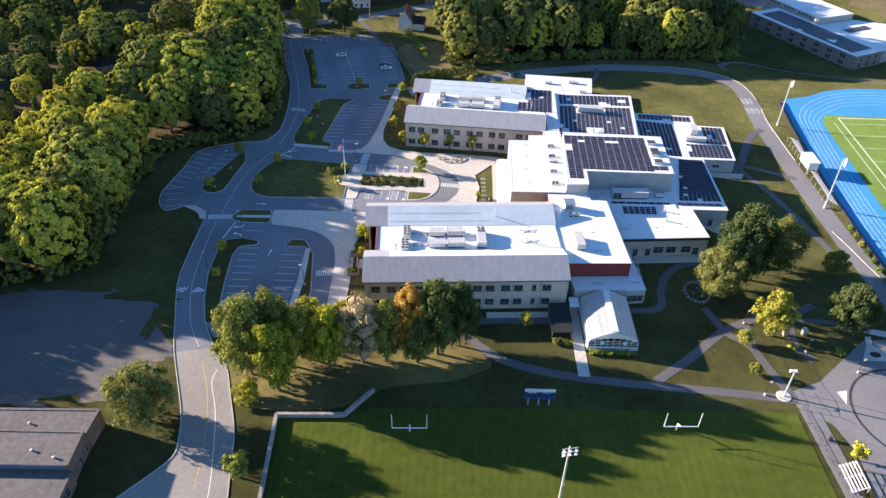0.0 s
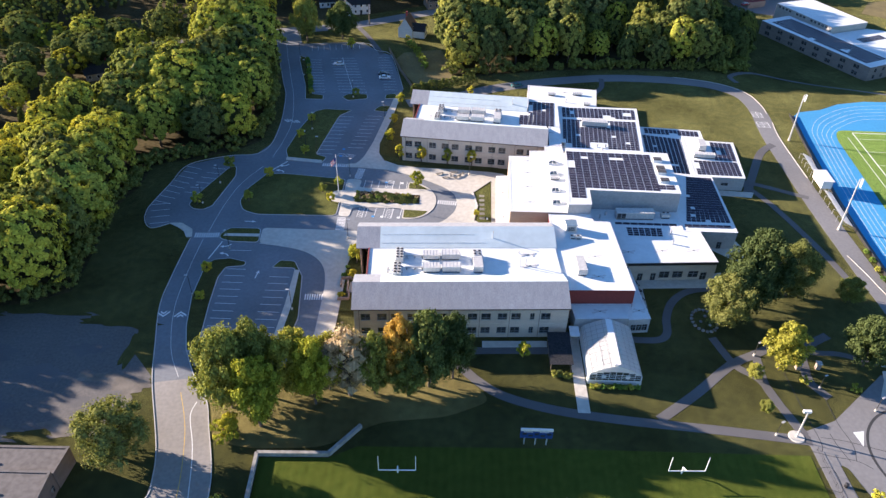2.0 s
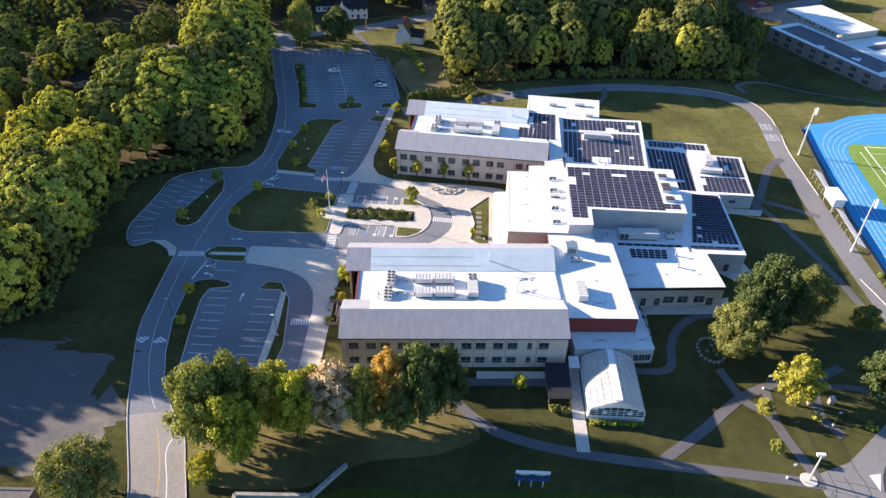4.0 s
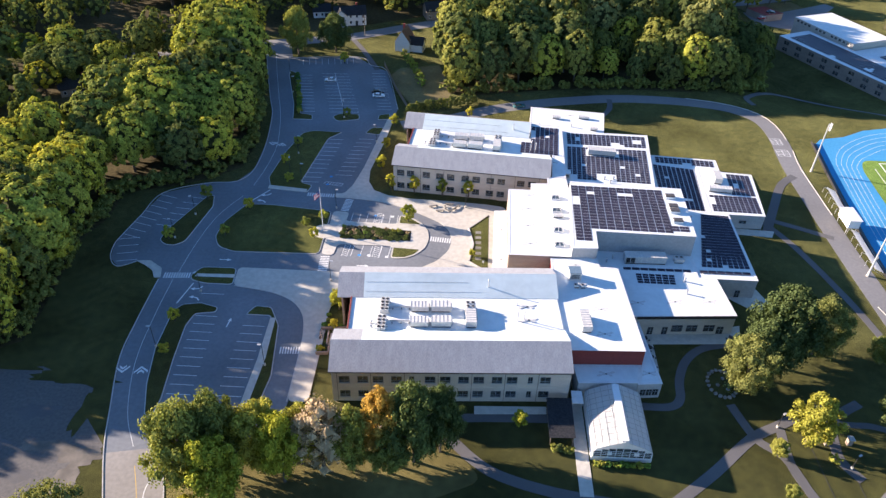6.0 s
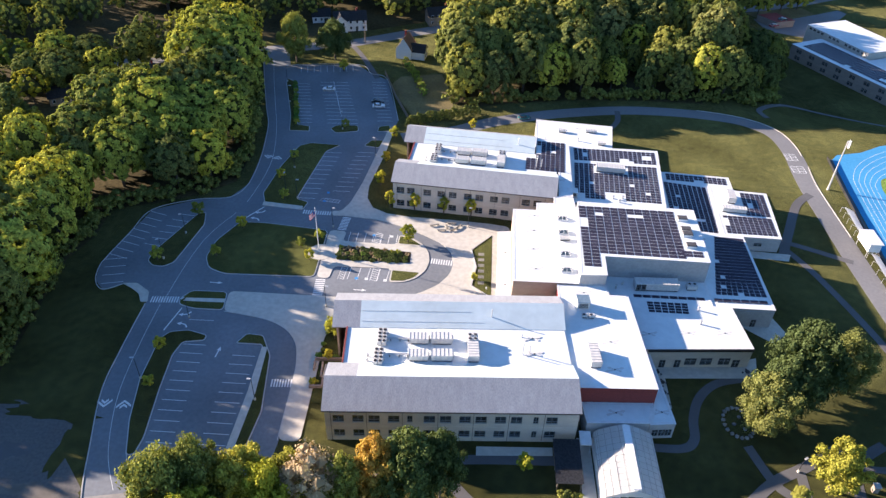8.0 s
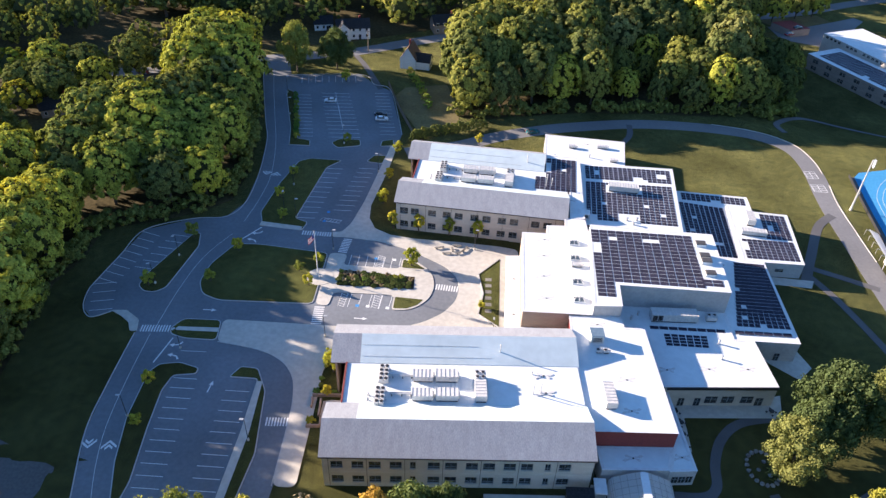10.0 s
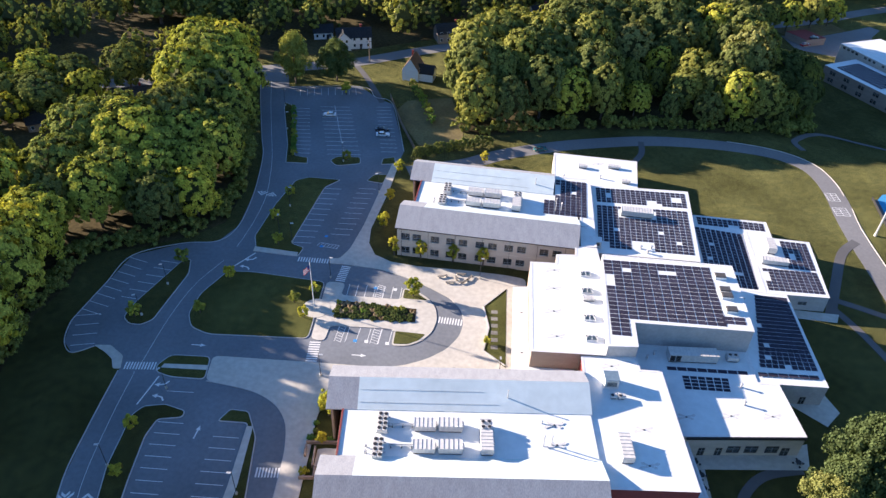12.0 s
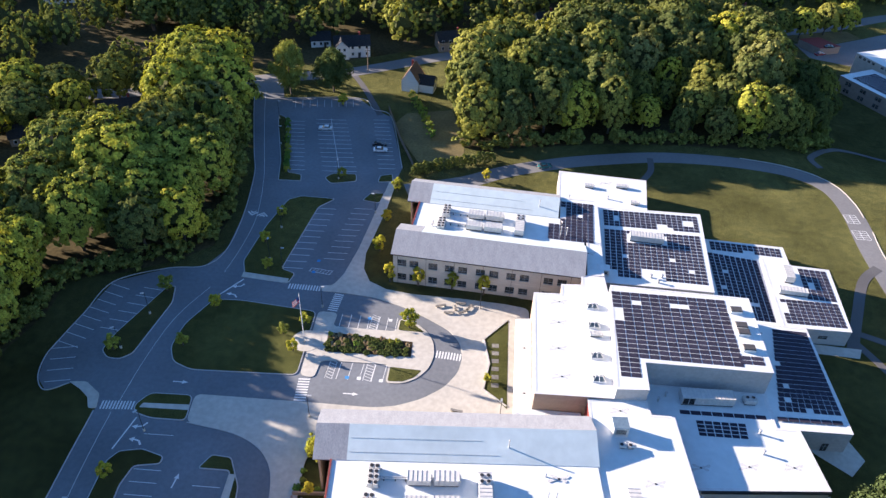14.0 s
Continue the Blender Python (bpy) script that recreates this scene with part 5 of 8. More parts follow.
AUD_PANELS = [(52.6, 182.4), (57.3, 182.4), (57.6, 188.3), (78.4, 188.0), (78.9, 206.5), (78.9, 208.6), (53.2, 208.6)]
solar([(52.8, 182.6), (78.4, 182.0), (79.2, 208.0), (53.8, 208.6)], 12.4, "broad field of dark solar panels on the white auditorium roof", [(53, 55.4, 199.6, 203.2), (58.5, 60.4, 204.4, 205.6), (65.8, 69.6, 204.6, 205.8), (72.4, 74.2, 203.4, 204.6)], keep=AUD_PANELS)
solar([(77.9, 188.4), (83, 188.3), (83.1, 190.8), (77.9, 190.9)], 12.4, "short rows of solar panels at the auditorium's edge")
solar([(54.6, 219.6), (79.2, 218.4), (81.2, 238.4), (56.2, 239)], 7.8, "broad field of dark solar panels on the gymnasium roof", [(53, 57.4, 217, 222.5), (64.0, 69.8, 217, 222.6), (62, 71.5, 233.0, 237.4), (72, 73.5, 226.4, 227.6), (59, 60.5, 226.9, 228.1), (75, 76.5, 222.4, 223.6)], step=(1.42, 1.33))
solar([(56.4, 240.6), (81.6, 239.9), (82.3, 247.4), (56.8, 248)], 7.8, "rows of dark solar panels along the gymnasium's far edge", [(59, 61, 243, 245), (70.5, 74, 240, 242.4), (78, 80, 243, 245.4)], step=(1.42, 1.33))
solar([(40.7, 230.6), (52.4, 229.6), (53.9, 247.2), (42.2, 248.2)], 9.66, "dark solar panels on the block beside the gymnasium", [(40, 45.6, 239.2, 249), (40, 43.6, 237, 241), (48.5, 50, 240.4, 241.6)], step=(1.42, 1.33))
solar([(82.4, 212.4), (94.6, 211.4), (96.4, 235.0), (84.0, 237.4)], 3.6, "dark solar panels in the shade of the gymnasium", [(80, 86, 208, 213.5), (86, 87.5, 229.4, 230.6), (90, 92, 216.4, 217.6), (85, 86.4, 222.4, 223.6)], step=(1.42, 1.33))
solar([(85.2, 238.6), (103.6, 237), (104, 240.8), (85.5, 242.4)], 3.6, "rows of dark solar panels along the connecting wing", [(94, 97, 236, 239.4)], step=(1.42, 1.33))
solar([(96.4, 210.4), (110.4, 210.0), (111.0, 218.6), (97.2, 219.2)], 4.6, "dark solar panels on the rear wing", [(96, 98.2, 214, 218)], step=(1.42, 1.33))
solar([(104.2, 219.6), (111.2, 219.2), (112.4, 231.0), (105.4, 231.7)], 4.6, "dark solar panels at the rear wing's outer edge", [(106, 108, 224, 226)], step=(1.42, 1.33))
solar([(86.0, 182.4), (98.6, 182.3), (98.9, 206.4), (91.8, 206.8)], 5.8, "dark solar panels on the service wing", [(84, 90.0, 195.5, 210), (84, 88.5, 191, 195.5), (89, 90.4, 189.4, 190.6), (87.4, 89, 184.4, 185.6), (91.5, 93, 182, 184)], step=(1.42, 1.33))
solar([(65.4, 179.5), (98, 179.6), (98, 180.9), (65.4, 180.7)], 6.0, "single long row of solar panels along the roof's edge", [(83.4, 85.2, 178, 182)])
solar([(68.2, 174.4), (77.8, 174.4), (78.2, 178.3), (68.2, 178.3)], 6.0, "small block of dark solar panels on the cafeteria roof", step=(1.6, 0.98))


def rooftop_unit(x, y, z, w, d, h, turn=0, label="ribbed grey rooftop air handler on kerbs", fans=0):
    ob = thing("rooftop_unit", (x, y, z), label, "air handler", group="rooftop air handlers", turn=turn)
    bm = bmesh.new()
    box(bm, -w / 2 + 0.1, w / 2 - 0.1, -d / 2 + 0.1, d / 2 - 0.1, 0, 0.35)
    part("base", bm, DARK_METAL, ob, local=True)
    bm = bmesh.new()
    box(bm, -w / 2, w / 2, -d / 2, d / 2, 0.353, h)
    part("casing", bm, UNIT_GREY, ob, local=True)
    along = w > d
    n = max(2, int((w if along else d) / 0.75))
    for i in range(n + 1):
        bm = bmesh.new()
        if along:
            p = -w / 2 + w * i / n
            box(bm, p - 0.04, p + 0.04, -d / 2 - 0.04, d / 2 + 0.04, 0.4, h + 0.06)
        else:
            p = -d / 2 + d * i / n
            box(bm, -w / 2 - 0.04, w / 2 + 0.04, p - 0.04, p + 0.04, 0.4, h + 0.06)
        part("rib", bm, GALV, ob, local=True)
    for i in range(fans):
        bm = bmesh.new()
        fx, fy = ((-0.25 + 0.5 * (i % 2)) * w, (0.5 * d - 0.7 - 1.2 * (i // 2)))
        tube(bm, (fx, fy, h + 0.003), (fx, fy, h + 0.25), 0.42, 0.42, 14)
        fan = part("fan_cowl", bm, GALV, ob, local=True)
        bm = bmesh.new()
        tube(bm, (fx, fy, h + 0.253), (fx, fy, h + 0.27), 0.34, 0.34, 12)
        part("fan", bm, DARK_METAL, fan, local=True)
    bm = bmesh.new()
    box(bm, w / 2 + 0.003, w / 2 + 0.3, -d * 0.25, d * 0.25, 0.6, h * 0.8)
    part("hood", bm, UNIT_GREY, ob, local=True)
    return ob


def condenser(x, y, z, label="bank of grey condensers with black fans on the roof"):
    ob = thing("condenser_bank", (x, y, z), label, "condenser", group="condensers on the wings")
    for i in range(2):
        for j in range(2):
            bm = bmesh.new()
            box(bm, -0.95 + i, -0.05 + i, -1.1 + 1.15 * j, -0.1 + 1.15 * j, 0.25, 1.35)
            unit = part("casing", bm, UNIT_GREY, ob, local=True)
            bm = bmesh.new()
            tube(bm, (-0.5 + i, -0.6 + 1.15 * j, 1.353), (-0.5 + i, -0.6 + 1.15 * j, 1.42), 0.36, 0.36, 14)
            part("fan", bm, DARK_METAL, unit, local=True)
    for y0 in (-0.8, 0.7):
        bm = bmesh.new()
        box(bm, -1.2, 1.3, y0, y0 + 0.15, 0, 0.247)
        part("rail", bm, GALV, ob, local=True)


def wing_roof(wing_ob, turn):
    m = wing_ob.matrix_basis

    def at(x, y):
        p = m @ Vector((x, y, 9.6))
        return p.x, p.y, p.z
    for x, y, w, d, h, fans in ((18.4, 18.9, 4.0, 2.2, 1.6, 0), (23.2, 18.9, 4.4, 2.2, 1.8, 0), (18.3, 13.9, 4.0, 2.2, 1.6, 0), (23.2, 13.9, 4.4, 2.2, 1.8, 0), (29.9, 16.2, 2.3, 7.0, 1.9, 4)):
        rooftop_unit(*at(x, y), w, d, h, turn, fans=fans)
    for y in (18.9, 14.2):
        px, py, pz = at(13.4, y)
        ob = thing("pipe_run", (px, py, pz), "pair of grey pipes on low stands between condensers and air handlers", "pipes", turn=turn)
        for k in (0, 0.35):
            bm = bmesh.new()
            tube(bm, (-1.6, k, 0.55), (3.0, k, 0.55), 0.12, 0.12, 6)
            part("pipe", bm, GALV, ob, local=True)
        for x in (-1.2, 0.8, 2.6):
            bm = bmesh.new()
            box(bm, x - 0.08, x + 0.08, -0.2, 0.55, 0, 0.427)
            part("support", bm, DARK_METAL, ob, local=True)
    for x, y in ((10.4, 20.4), (10.4, 18.2), (9.9, 14.5), (9.9, 12.3)):
        condenser(*at(x, y))
    for x, y, r, h in ((40.5, 15.2, 0.12, 3.0), (42, 15.5, 0.12, 2.6), (40.8, 20.5, 0.15, 0.7), (34.5, 25.6, 0.12, 2.2), (7.5, 14.2, 0.25, 0.6), (7.5, 12.9, 0.25, 0.6)):
        px, py, pz = at(x, y)
        vent(px, py, pz + (1.1 if y > 23 else 0), r, h)
    for y, x1 in ((24.2, 32), (26.6, 29)):
        px, py, pz = at(5.6, y)
        ob = thing("snow_guard", (px, py, pz + 0.1 + (y - 22.8) * 0.387), "thin grey snow guard along the sloped roof", "snow guard", turn=turn)
        bm = bmesh.new()
        tube(bm, (0, 0, 0.05), (x1 - 5, 0, 0.05), 0.025, 0.025, 6)
        for k in range(8):
            tube(bm, ((x1 - 5) * k / 7, 0, -0.05), ((x1 - 5) * k / 7, 0, 0.05), 0.02, 0.02, 5)
        part("pipe", bm, GALV, ob, local=True)


def vent(x, y, z, r=0.2, h=0.8):
    ob = thing("roof_vent", (x, y, z), "round metal vent pipe with a cap on the white roof", "vent", group="roof vents")
    bm = bmesh.new()
    tube(bm, (0, 0, 0), (0, 0, h), r, r, 10)
    part("pipe", bm, GALV, ob, local=True)
    bm = bmesh.new()
    tube(bm, (0, 0, h + 0.003), (0, 0, h + 0.12), r * 1.6, r * 0.9, 10)
    part("cap", bm, GALV, ob, local=True)


def drain(x, y, z):
    """Four crossed wooden sleepers round a roof drain."""
    ob = thing("roof_drain", (x, y, z), "dark roof drain with grey water stains round it", "drain", group="roof drains")
    bm = bmesh.new()
    tube(bm, (0, 0, 0.004), (0, 0, 0.10), 0.22, 0.15, 10)
    part("strainer", bm, DARK_METAL, ob, local=True)
    for k, (a, reach) in enumerate(((0.35, 2.1), (2.8, 1.7), (3.5, 2.3), (5.95, 1.5))):
        c, w = Vector((math.cos(a), math.sin(a))), Vector((-math.sin(a), math.cos(a)))
        bm = bmesh.new()
        prism(bm, [tuple(c * u + w * v) for u, v in ((0.2, -0.16), (reach * 0.45, -0.2), (reach * 0.7, -0.4), (reach, -0.12), (reach * 0.86, 0.3), (reach * 0.5, 0.18), (0.3, 0.3))], 0.002, 0.006 + 0.001 * k)
        part("stain", bm, STAIN, ob, local=True)


STAIN = mat("grey_water_stain", (0.36, 0.35, 0.33), (0.66, 0.66, 0.65), 5.0, 0.8, contrast=(0.25, 0.6))
wing_roof(near_wing, 3.4)
wing_roof(far_wing, -5.1)


# Blue-grey that puts the sky's reflection into the hatch lid's colour.
SKY_TINTED_LID = mat("blue_grey_metal", (0.17, 0.24, 0.30), (0.22, 0.30, 0.36), 2.0, 0.4, metal=0.3)


def penthouse(x, y, z, w, d, h, turn=0, lid=None):
    """A box hatch with a lid that falls a little towards its back, on a low kerb, with a louvre in front."""
    ob = thing("roof_hatch", (x, y, z), "metal box hatch with a %s lid standing on the white roof" % ("blue-grey" if lid else "pale"), "roof hatch", turn=turn)
    bm = bmesh.new()
    box(bm, -w / 2 - 0.12, w / 2 + 0.12, -d / 2 - 0.12, d / 2 + 0.12, 0, 0.25)
    part("kerb", bm, COPING, ob, local=True)
    bm = bmesh.new()
    box(bm, -w / 2, w / 2, -d / 2, d / 2, 0.253, h)
    part("box", bm, UNIT_GREY, ob, local=True)
    bm = bmesh.new()
    box(bm, -w / 2 - 0.1, w / 2 + 0.1, -d / 2 - 0.1, d / 2 + 0.1, h + 0.003, h + 0.12)
    bmesh.ops.bevel(bm, geom=bm.edges[:], offset=0.03, segments=1, affect="EDGES")
    part("lid", bm, lid or COPING, ob, local=True)
    bm = bmesh.new()
    for k in range(5):
        box(bm, -w * 0.36, w * 0.36, -d / 2 - 0.06, -d / 2 - 0.003, h * (0.3 + 0.11 * k), h * (0.3 + 0.11 * k) + 0.1)
    part("louvre", bm, DARK_METAL, ob, local=True)


penthouse(51.6, 171.6, 9.2, 2.8, 2.6, 2.3, 3, SKY_TINTED_LID)
penthouse(53.8, 220.4, 8.0, 3.0, 2.2, 1.6, -5)
rooftop_unit(52.4, 155, 9.2, 2.2, 5.6, 1.9, 3)
rooftop_unit(51.8, 167.9, 9.2, 1.2, 0.9, 0.9, 3, "small grey condenser on the white roof", 1)
rooftop_unit(53.4, 167.9, 9.2, 1.2, 0.9, 0.9, 3, "small grey condenser on the white roof", 1)
long_unit = rooftop_unit(71.3, 183.4, 6.0, 10.6, 2.6, 2.3, 2, "long grey air handler beside the auditorium wall")
for k in range(2):
    bm = bmesh.new()
    for i in range(6):
        box(bm, -5.1 + 1.25 * k, -4.05 + 1.25 * k, -1.42, -1.345, 0.55 + 0.27 * i, 0.72 + 0.27 * i)
    part("louvre", bm, DARK_METAL, long_unit, local=True)
rooftop_unit(80.2, 183.9, 6.0, 2.4, 1.6, 1.3, 2, "small grey rooftop unit beside the auditorium", 2)
rooftop_unit(66.6, 235.0, 7.8, 8.4, 2.4, 1.9, -5, "long pale air handler among the solar panels")
rooftop_unit(101.6, 227.6, 4.6, 2.2, 4.6, 2.0, -5, "pale rooftop unit on the rear wing")
rooftop_unit(101, 221.4, 4.6, 6.6, 1.8, 1.5, -5, "long pale rooftop unit on the rear wing")


def hatch_box(x, y, z, w, d):
    """A smoke hatch: a white kerb with a dark, slightly domed lid."""
    ob = thing("smoke_hatch", (x, y, z), "dark-lidded smoke hatch on a white kerb", "roof hatch", group="smoke hatches of the auditorium")
    bm = bmesh.new()
    ring(bm, [(-w / 2, -d / 2), (w / 2, -d / 2), (w / 2, d / 2), (-w / 2, d / 2)], [(-w / 2 + 0.15, -d / 2 + 0.15), (w / 2 - 0.15, -d / 2 + 0.15), (w / 2 - 0.15, d / 2 - 0.15), (-w / 2 + 0.15, d / 2 - 0.15)], 0, 0.75)
    part("kerb", bm, COPING, ob, local=True)
    bm = bmesh.new()
    box(bm, -w / 2 - 0.08, w / 2 + 0.08, -d / 2 - 0.08, d / 2 + 0.08, 0.753, 0.9)
    v = bm.verts[:]
    for q in v[4:]:
        q.co.x *= 0.86
        q.co.y *= 0.86
        q.co.z += 0.06
    part("lid", bm, HATCH_LID, ob, local=True)


HATCH_LID = mat("dark_hatch_lid", (0.055, 0.05, 0.05), (0.085, 0.08, 0.078), 3.0, 0.6)
for x, y in ((80.8, 204.4), (80.7, 199.5), (80.7, 197.4), (80.6, 192.7)):
    hatch_box(x, y, 12.4, 2.5, 1.6)
for x, y, w in ((54.8, 262.6, 2.4), (64.4, 263.4, 3.4), (66.9, 255.2, 2.2)):
    rooftop_unit(x, y, 5.4, w, 1.2, 1.0, -5, "low grey rooftop unit on the rear block")
for x, y in ((65.5, 220), (68.2, 220.2), (67, 218.2)):
    vent(x, y, 7.8, 0.3, 0.9)
for x, y, z in ((79.6, 171.2, 6.0), (80.2, 176, 6.0), (61.5, 182.5, 6.0), (63.3, 184, 6.0), (88, 204, 5.8), (87.2, 200, 5.8), (86.6, 196.4, 5.8), (59.5, 257, 5.4), (48.5, 256, 5.4)):
    vent(x, y, z, 0.22, 1.1)
for x, y, z in ((67, 167, 6), (76.2, 168, 6), (84.7, 168.6, 6), (56.6, 152.2, 9.2), (56.8, 160.4, 9.2), (56.5, 144.3, 4.8), (66.2, 145.5, 4.4), (41.5, 184, 9.6), (41.3, 192, 9.6), (41.8, 200, 9.6), (42.3, 206.8, 9.6), (34.3, 183, 4.8), (34.6, 196, 4.8), (40, 177.5, 4.8), (52.5, 176.5, 9.2), (50.6, 225.5, 9.62), (60, 265.4, 5.4), (39.5, 159.6, 9.72), (39.7, 155.0, 9.72)):
    drain(x, y, z)


def skylight(x, y, z):
    ob = thing("skylight", (x, y, z), "peaked glass skylight in a white frame", "skylight", group="skylights of the entrance hall")
    bm = bmesh.new()
    ring(bm, [(-1.3, -0.95), (1.3, -0.95), (1.3, 0.95), (-1.3, 0.95)], [(-1.15, -0.8), (1.15, -0.8), (1.15, 0.8), (-1.15, 0.8)], 0, 0.45)
    part("frame", bm, WHITE_PAINT, ob, local=True)
    for sx in (-1, 1):
        for sy in (-1, 1):
            bm = bmesh.new()
            v = [bm.verts.new(p) for p in ((0.03 * sx, 0.9 * sy, 0.46), (1.25 * sx, 0.9 * sy, 0.46), (0.7 * sx, 0.02 * sy, 0.98), (0.03 * sx, 0.02 * sy, 0.98))]
            bm.faces.new(v)
            bmesh.ops.solidify(bm, geom=bm.faces[:], thickness=0.03)
            part("pane", bm, SKYLIGHT, ob, local=True)
    for a, b in (((0, -0.92, 0.47), (0, 0, 1.0)), ((0, 0.92, 0.47), (0, 0, 1.0)), ((-1.27, -0.92, 0.47), (-0.7, 0, 1.0)), ((-1.27, 0.92, 0.47), (-0.7, 0, 1.0)), ((1.27, -0.92, 0.47), (0.7, 0, 1.0)), ((1.27, 0.92, 0.47), (0.7, 0, 1.0)), ((-0.72, 0, 1.0), (0.72, 0, 1.0))):
        bm = bmesh.new()
        tube(bm, a, b, 0.06, 0.06, 5)
        part("glazing_bar", bm, WHITE_PAINT, ob, local=True)


for x, y in ((49.7, 205.8), (49.5, 199.6), (49.2, 190.4), (49, 183.9)):
    skylight(x, y, 9.6)
rooftop_unit(49.6, 196.6, 9.6, 2.6, 1.2, 0.9, 3, "low white rooftop unit between the skylights")


def facade_window(ob, p, turn, w, h, z, door=False):
    """A framed window set in the face of a block's wall."""
    m = pose(p[0], p[1], z, 0, 0, turn)
    bm = bmesh.new()
    frame_ring(bm, -w / 2, w / 2, 0, h, 0.1, -0.09, 0.05)
    bm.transform(m)
    win = part("door" if door else "window", bm, DARK_METAL, ob)
    bm = bmesh.new()
    frame_cross(bm, -w / 2 + 0.102, w / 2 - 0.102, 0.102, h - 0.102, 0.0, h * 0.62, 0.08, -0.08, -0.035)
    bm.transform(m)
    part("glazing_bar", bm, WINDOW_GREY, win)
    bm = bmesh.new()
    box(bm, -w / 2 + 0.1, w / 2 - 0.1, -0.03, -0.01, 0.1, h - 0.1)
    bm.transform(m)
    part("pane", bm, GLASS, win)


for x, w in ((70, 1.3), (73.5, 1.3), (76.4, 2.6), (80, 2.6), (84.2, 2.6), (87, 1.6)):
    facade_window(caf, (x, 162.1 + (x - 66.3) * 0.0802), 4.6, w, 2.0 if w > 2 else 2.3, 1.0 if w > 2 else 0.15, w < 1.5)
# Dark band below the coping that draws the eave's shadow on the wall.
bm = bmesh.new()
box(bm, -0.2, 23.8, -0.32, -0.004, 5.3, 5.9)
bm.transform(pose(66.3, 162.1, 0, 0, 0, 4.6))
part("eave_shadow", bm, DARK_METAL, caf, "dark metal soffit under the roof's edge")
for x in (64.6, 66.0, 67.4):
    facade_window(strip_ob, (x, 142.0 + (x - 63.2) * 0.113), 6.4, 1.2, 1.8, 0.9)
facade_window(link, (52.6, 141.36), 3.5, 1.0, 2.2, 0.15, True)
for x in (88, 93):
    facade_window(rt1, (x + 2, 177.8), 0, 1.2, 2.2, 0.15, True)
facade_window(rt2, (105, 209.0), -1, 2.0, 0.9, 1.8)
bm = bmesh.new()
box(bm, 48.7, 51.0, 137.0, 140.4, 3.0, 3.25)
awn = thing("entrance_awning", (49.8, 138.7, 0), "small pale awning on posts over a side door", "awning")
part("awning_roof", bm, COPING, awn)
for x in (48.9, 50.8):
    bm = bmesh.new()
    tube(bm, (x, 137.2, 0), (x, 137.2, 2.997), 0.07, 0.07, 8)
    part("post", bm, GALV, awn)


# ---- markings ----
def stripe(bm, a, b, w=0.12, z0=0.031, z1=0.036):
    a, b = Vector(a), Vector(b)
    d = (b - a).normalized()
    nrm = Vector((-d.y, d.x)) * w / 2
    prism(bm, [tuple(a - nrm), tuple(b - nrm), tuple(b + nrm), tuple(a + nrm)], z0, z1)


def stalls(name, a, b, n, d, label):
    """n+1 stall lines from points along a-b, each running by the vector d."""
    bm = bmesh.new()
    for i in range(n + 1):
        p = Vector(a).lerp(Vector(b), i / n)
        stripe(bm, p, p + Vector(d), 0.14)
    tagged(new(name, finish(name, bm, PAINT)), label, "parking lines", kind="stuff")


STALL = "white painted stall lines on dark asphalt"
stalls("parking_lines", (-40.2, 161.2), (-38.4, 131), 11, (5.3, 0.0), STALL)
stalls("parking_lines", (-22.7, 158.6), (-22.4, 131.2), 10, (-5.3, 0.0), STALL)
stalls("parking_lines", (-23.0, 250.6), (-26.6, 223.4), 10, (5.2, 0.1), STALL)
stalls("parking_lines", (-7.6, 251.8), (-11.6, 228.2), 9, (-5.2, -0.1), STALL)
stalls("parking_lines", (-43.4, 300.8), (-36.6, 270.2), 12, (5.3, 0.3), STALL)
stalls("parking_lines", (-29.3, 303.5), (-20.6, 271), 12, (-5.2, -0.4), STALL)
stalls("parking_lines", (-29.2, 303.5), (-20.5, 271), 12, (5.2, 0.4), STALL)
stalls("parking_lines", (-9.6, 305.6), (-3.6, 274.4), 12, (-5.2, -0.3), STALL)
stalls("parking_lines", (-44.6, 316.4), (-24.4, 319.6), 8, (1.0, -5.4), STALL)
stalls("parking_lines", (-66.9, 212.6), (-70.3, 192.4), 7, (5.2, -1.6), STALL)
stalls("parking_lines", (-70.5, 190), (-67.6, 180.4), 3, (5.2, 1.2), STALL)
stalls("parking_lines", (-53.6, 211.5), (-58.2, 197), 5, (-4.9, 0.6), STALL)
stalls("parking_lines", (-8.4, 203.1), (4.9, 203), 6, (0.15, 4.6), STALL)
stalls("parking_lines", (-10.8, 192.2), (4.4, 192.4), 6, (-0.4, -5.0), STALL)
bm = bmesh.new()
stripe(bm, (-29.6, 304.5), (-20.3, 270), 0.14)
stripe(bm, (-44.5, 173.2), (-46.2, 165.2), 0.3)
stripe(bm, (-35.2, 217.8), (-40.0, 210.6), 0.35)
stripe(bm, (-41.4, 169.3), (-35.5, 169.4), 0.12)
tagged(new("stop_lines", finish("stop_lines", bm, PAINT)), "white painted stop lines and lane lines", "road marking", kind="stuff")


def hatch(a, b, w, n):
    bm = bmesh.new()
    a, b = Vector(a), Vector(b)
    d = (b - a).normalized()
    side = Vector((-d.y, d.x)) * w
    for i in range(n + 1):
        p = a.lerp(b, i / n)
        stripe(bm, p, p + side + d * 0.5, 0.13)
    stripe(bm, a, b, 0.13)
    stripe(bm, a + side, b + side, 0.13)
    tagged(new("hatching", finish("hatching", bm, PAINT)), "white hatching between accessible stalls", "road marking", kind="structure")


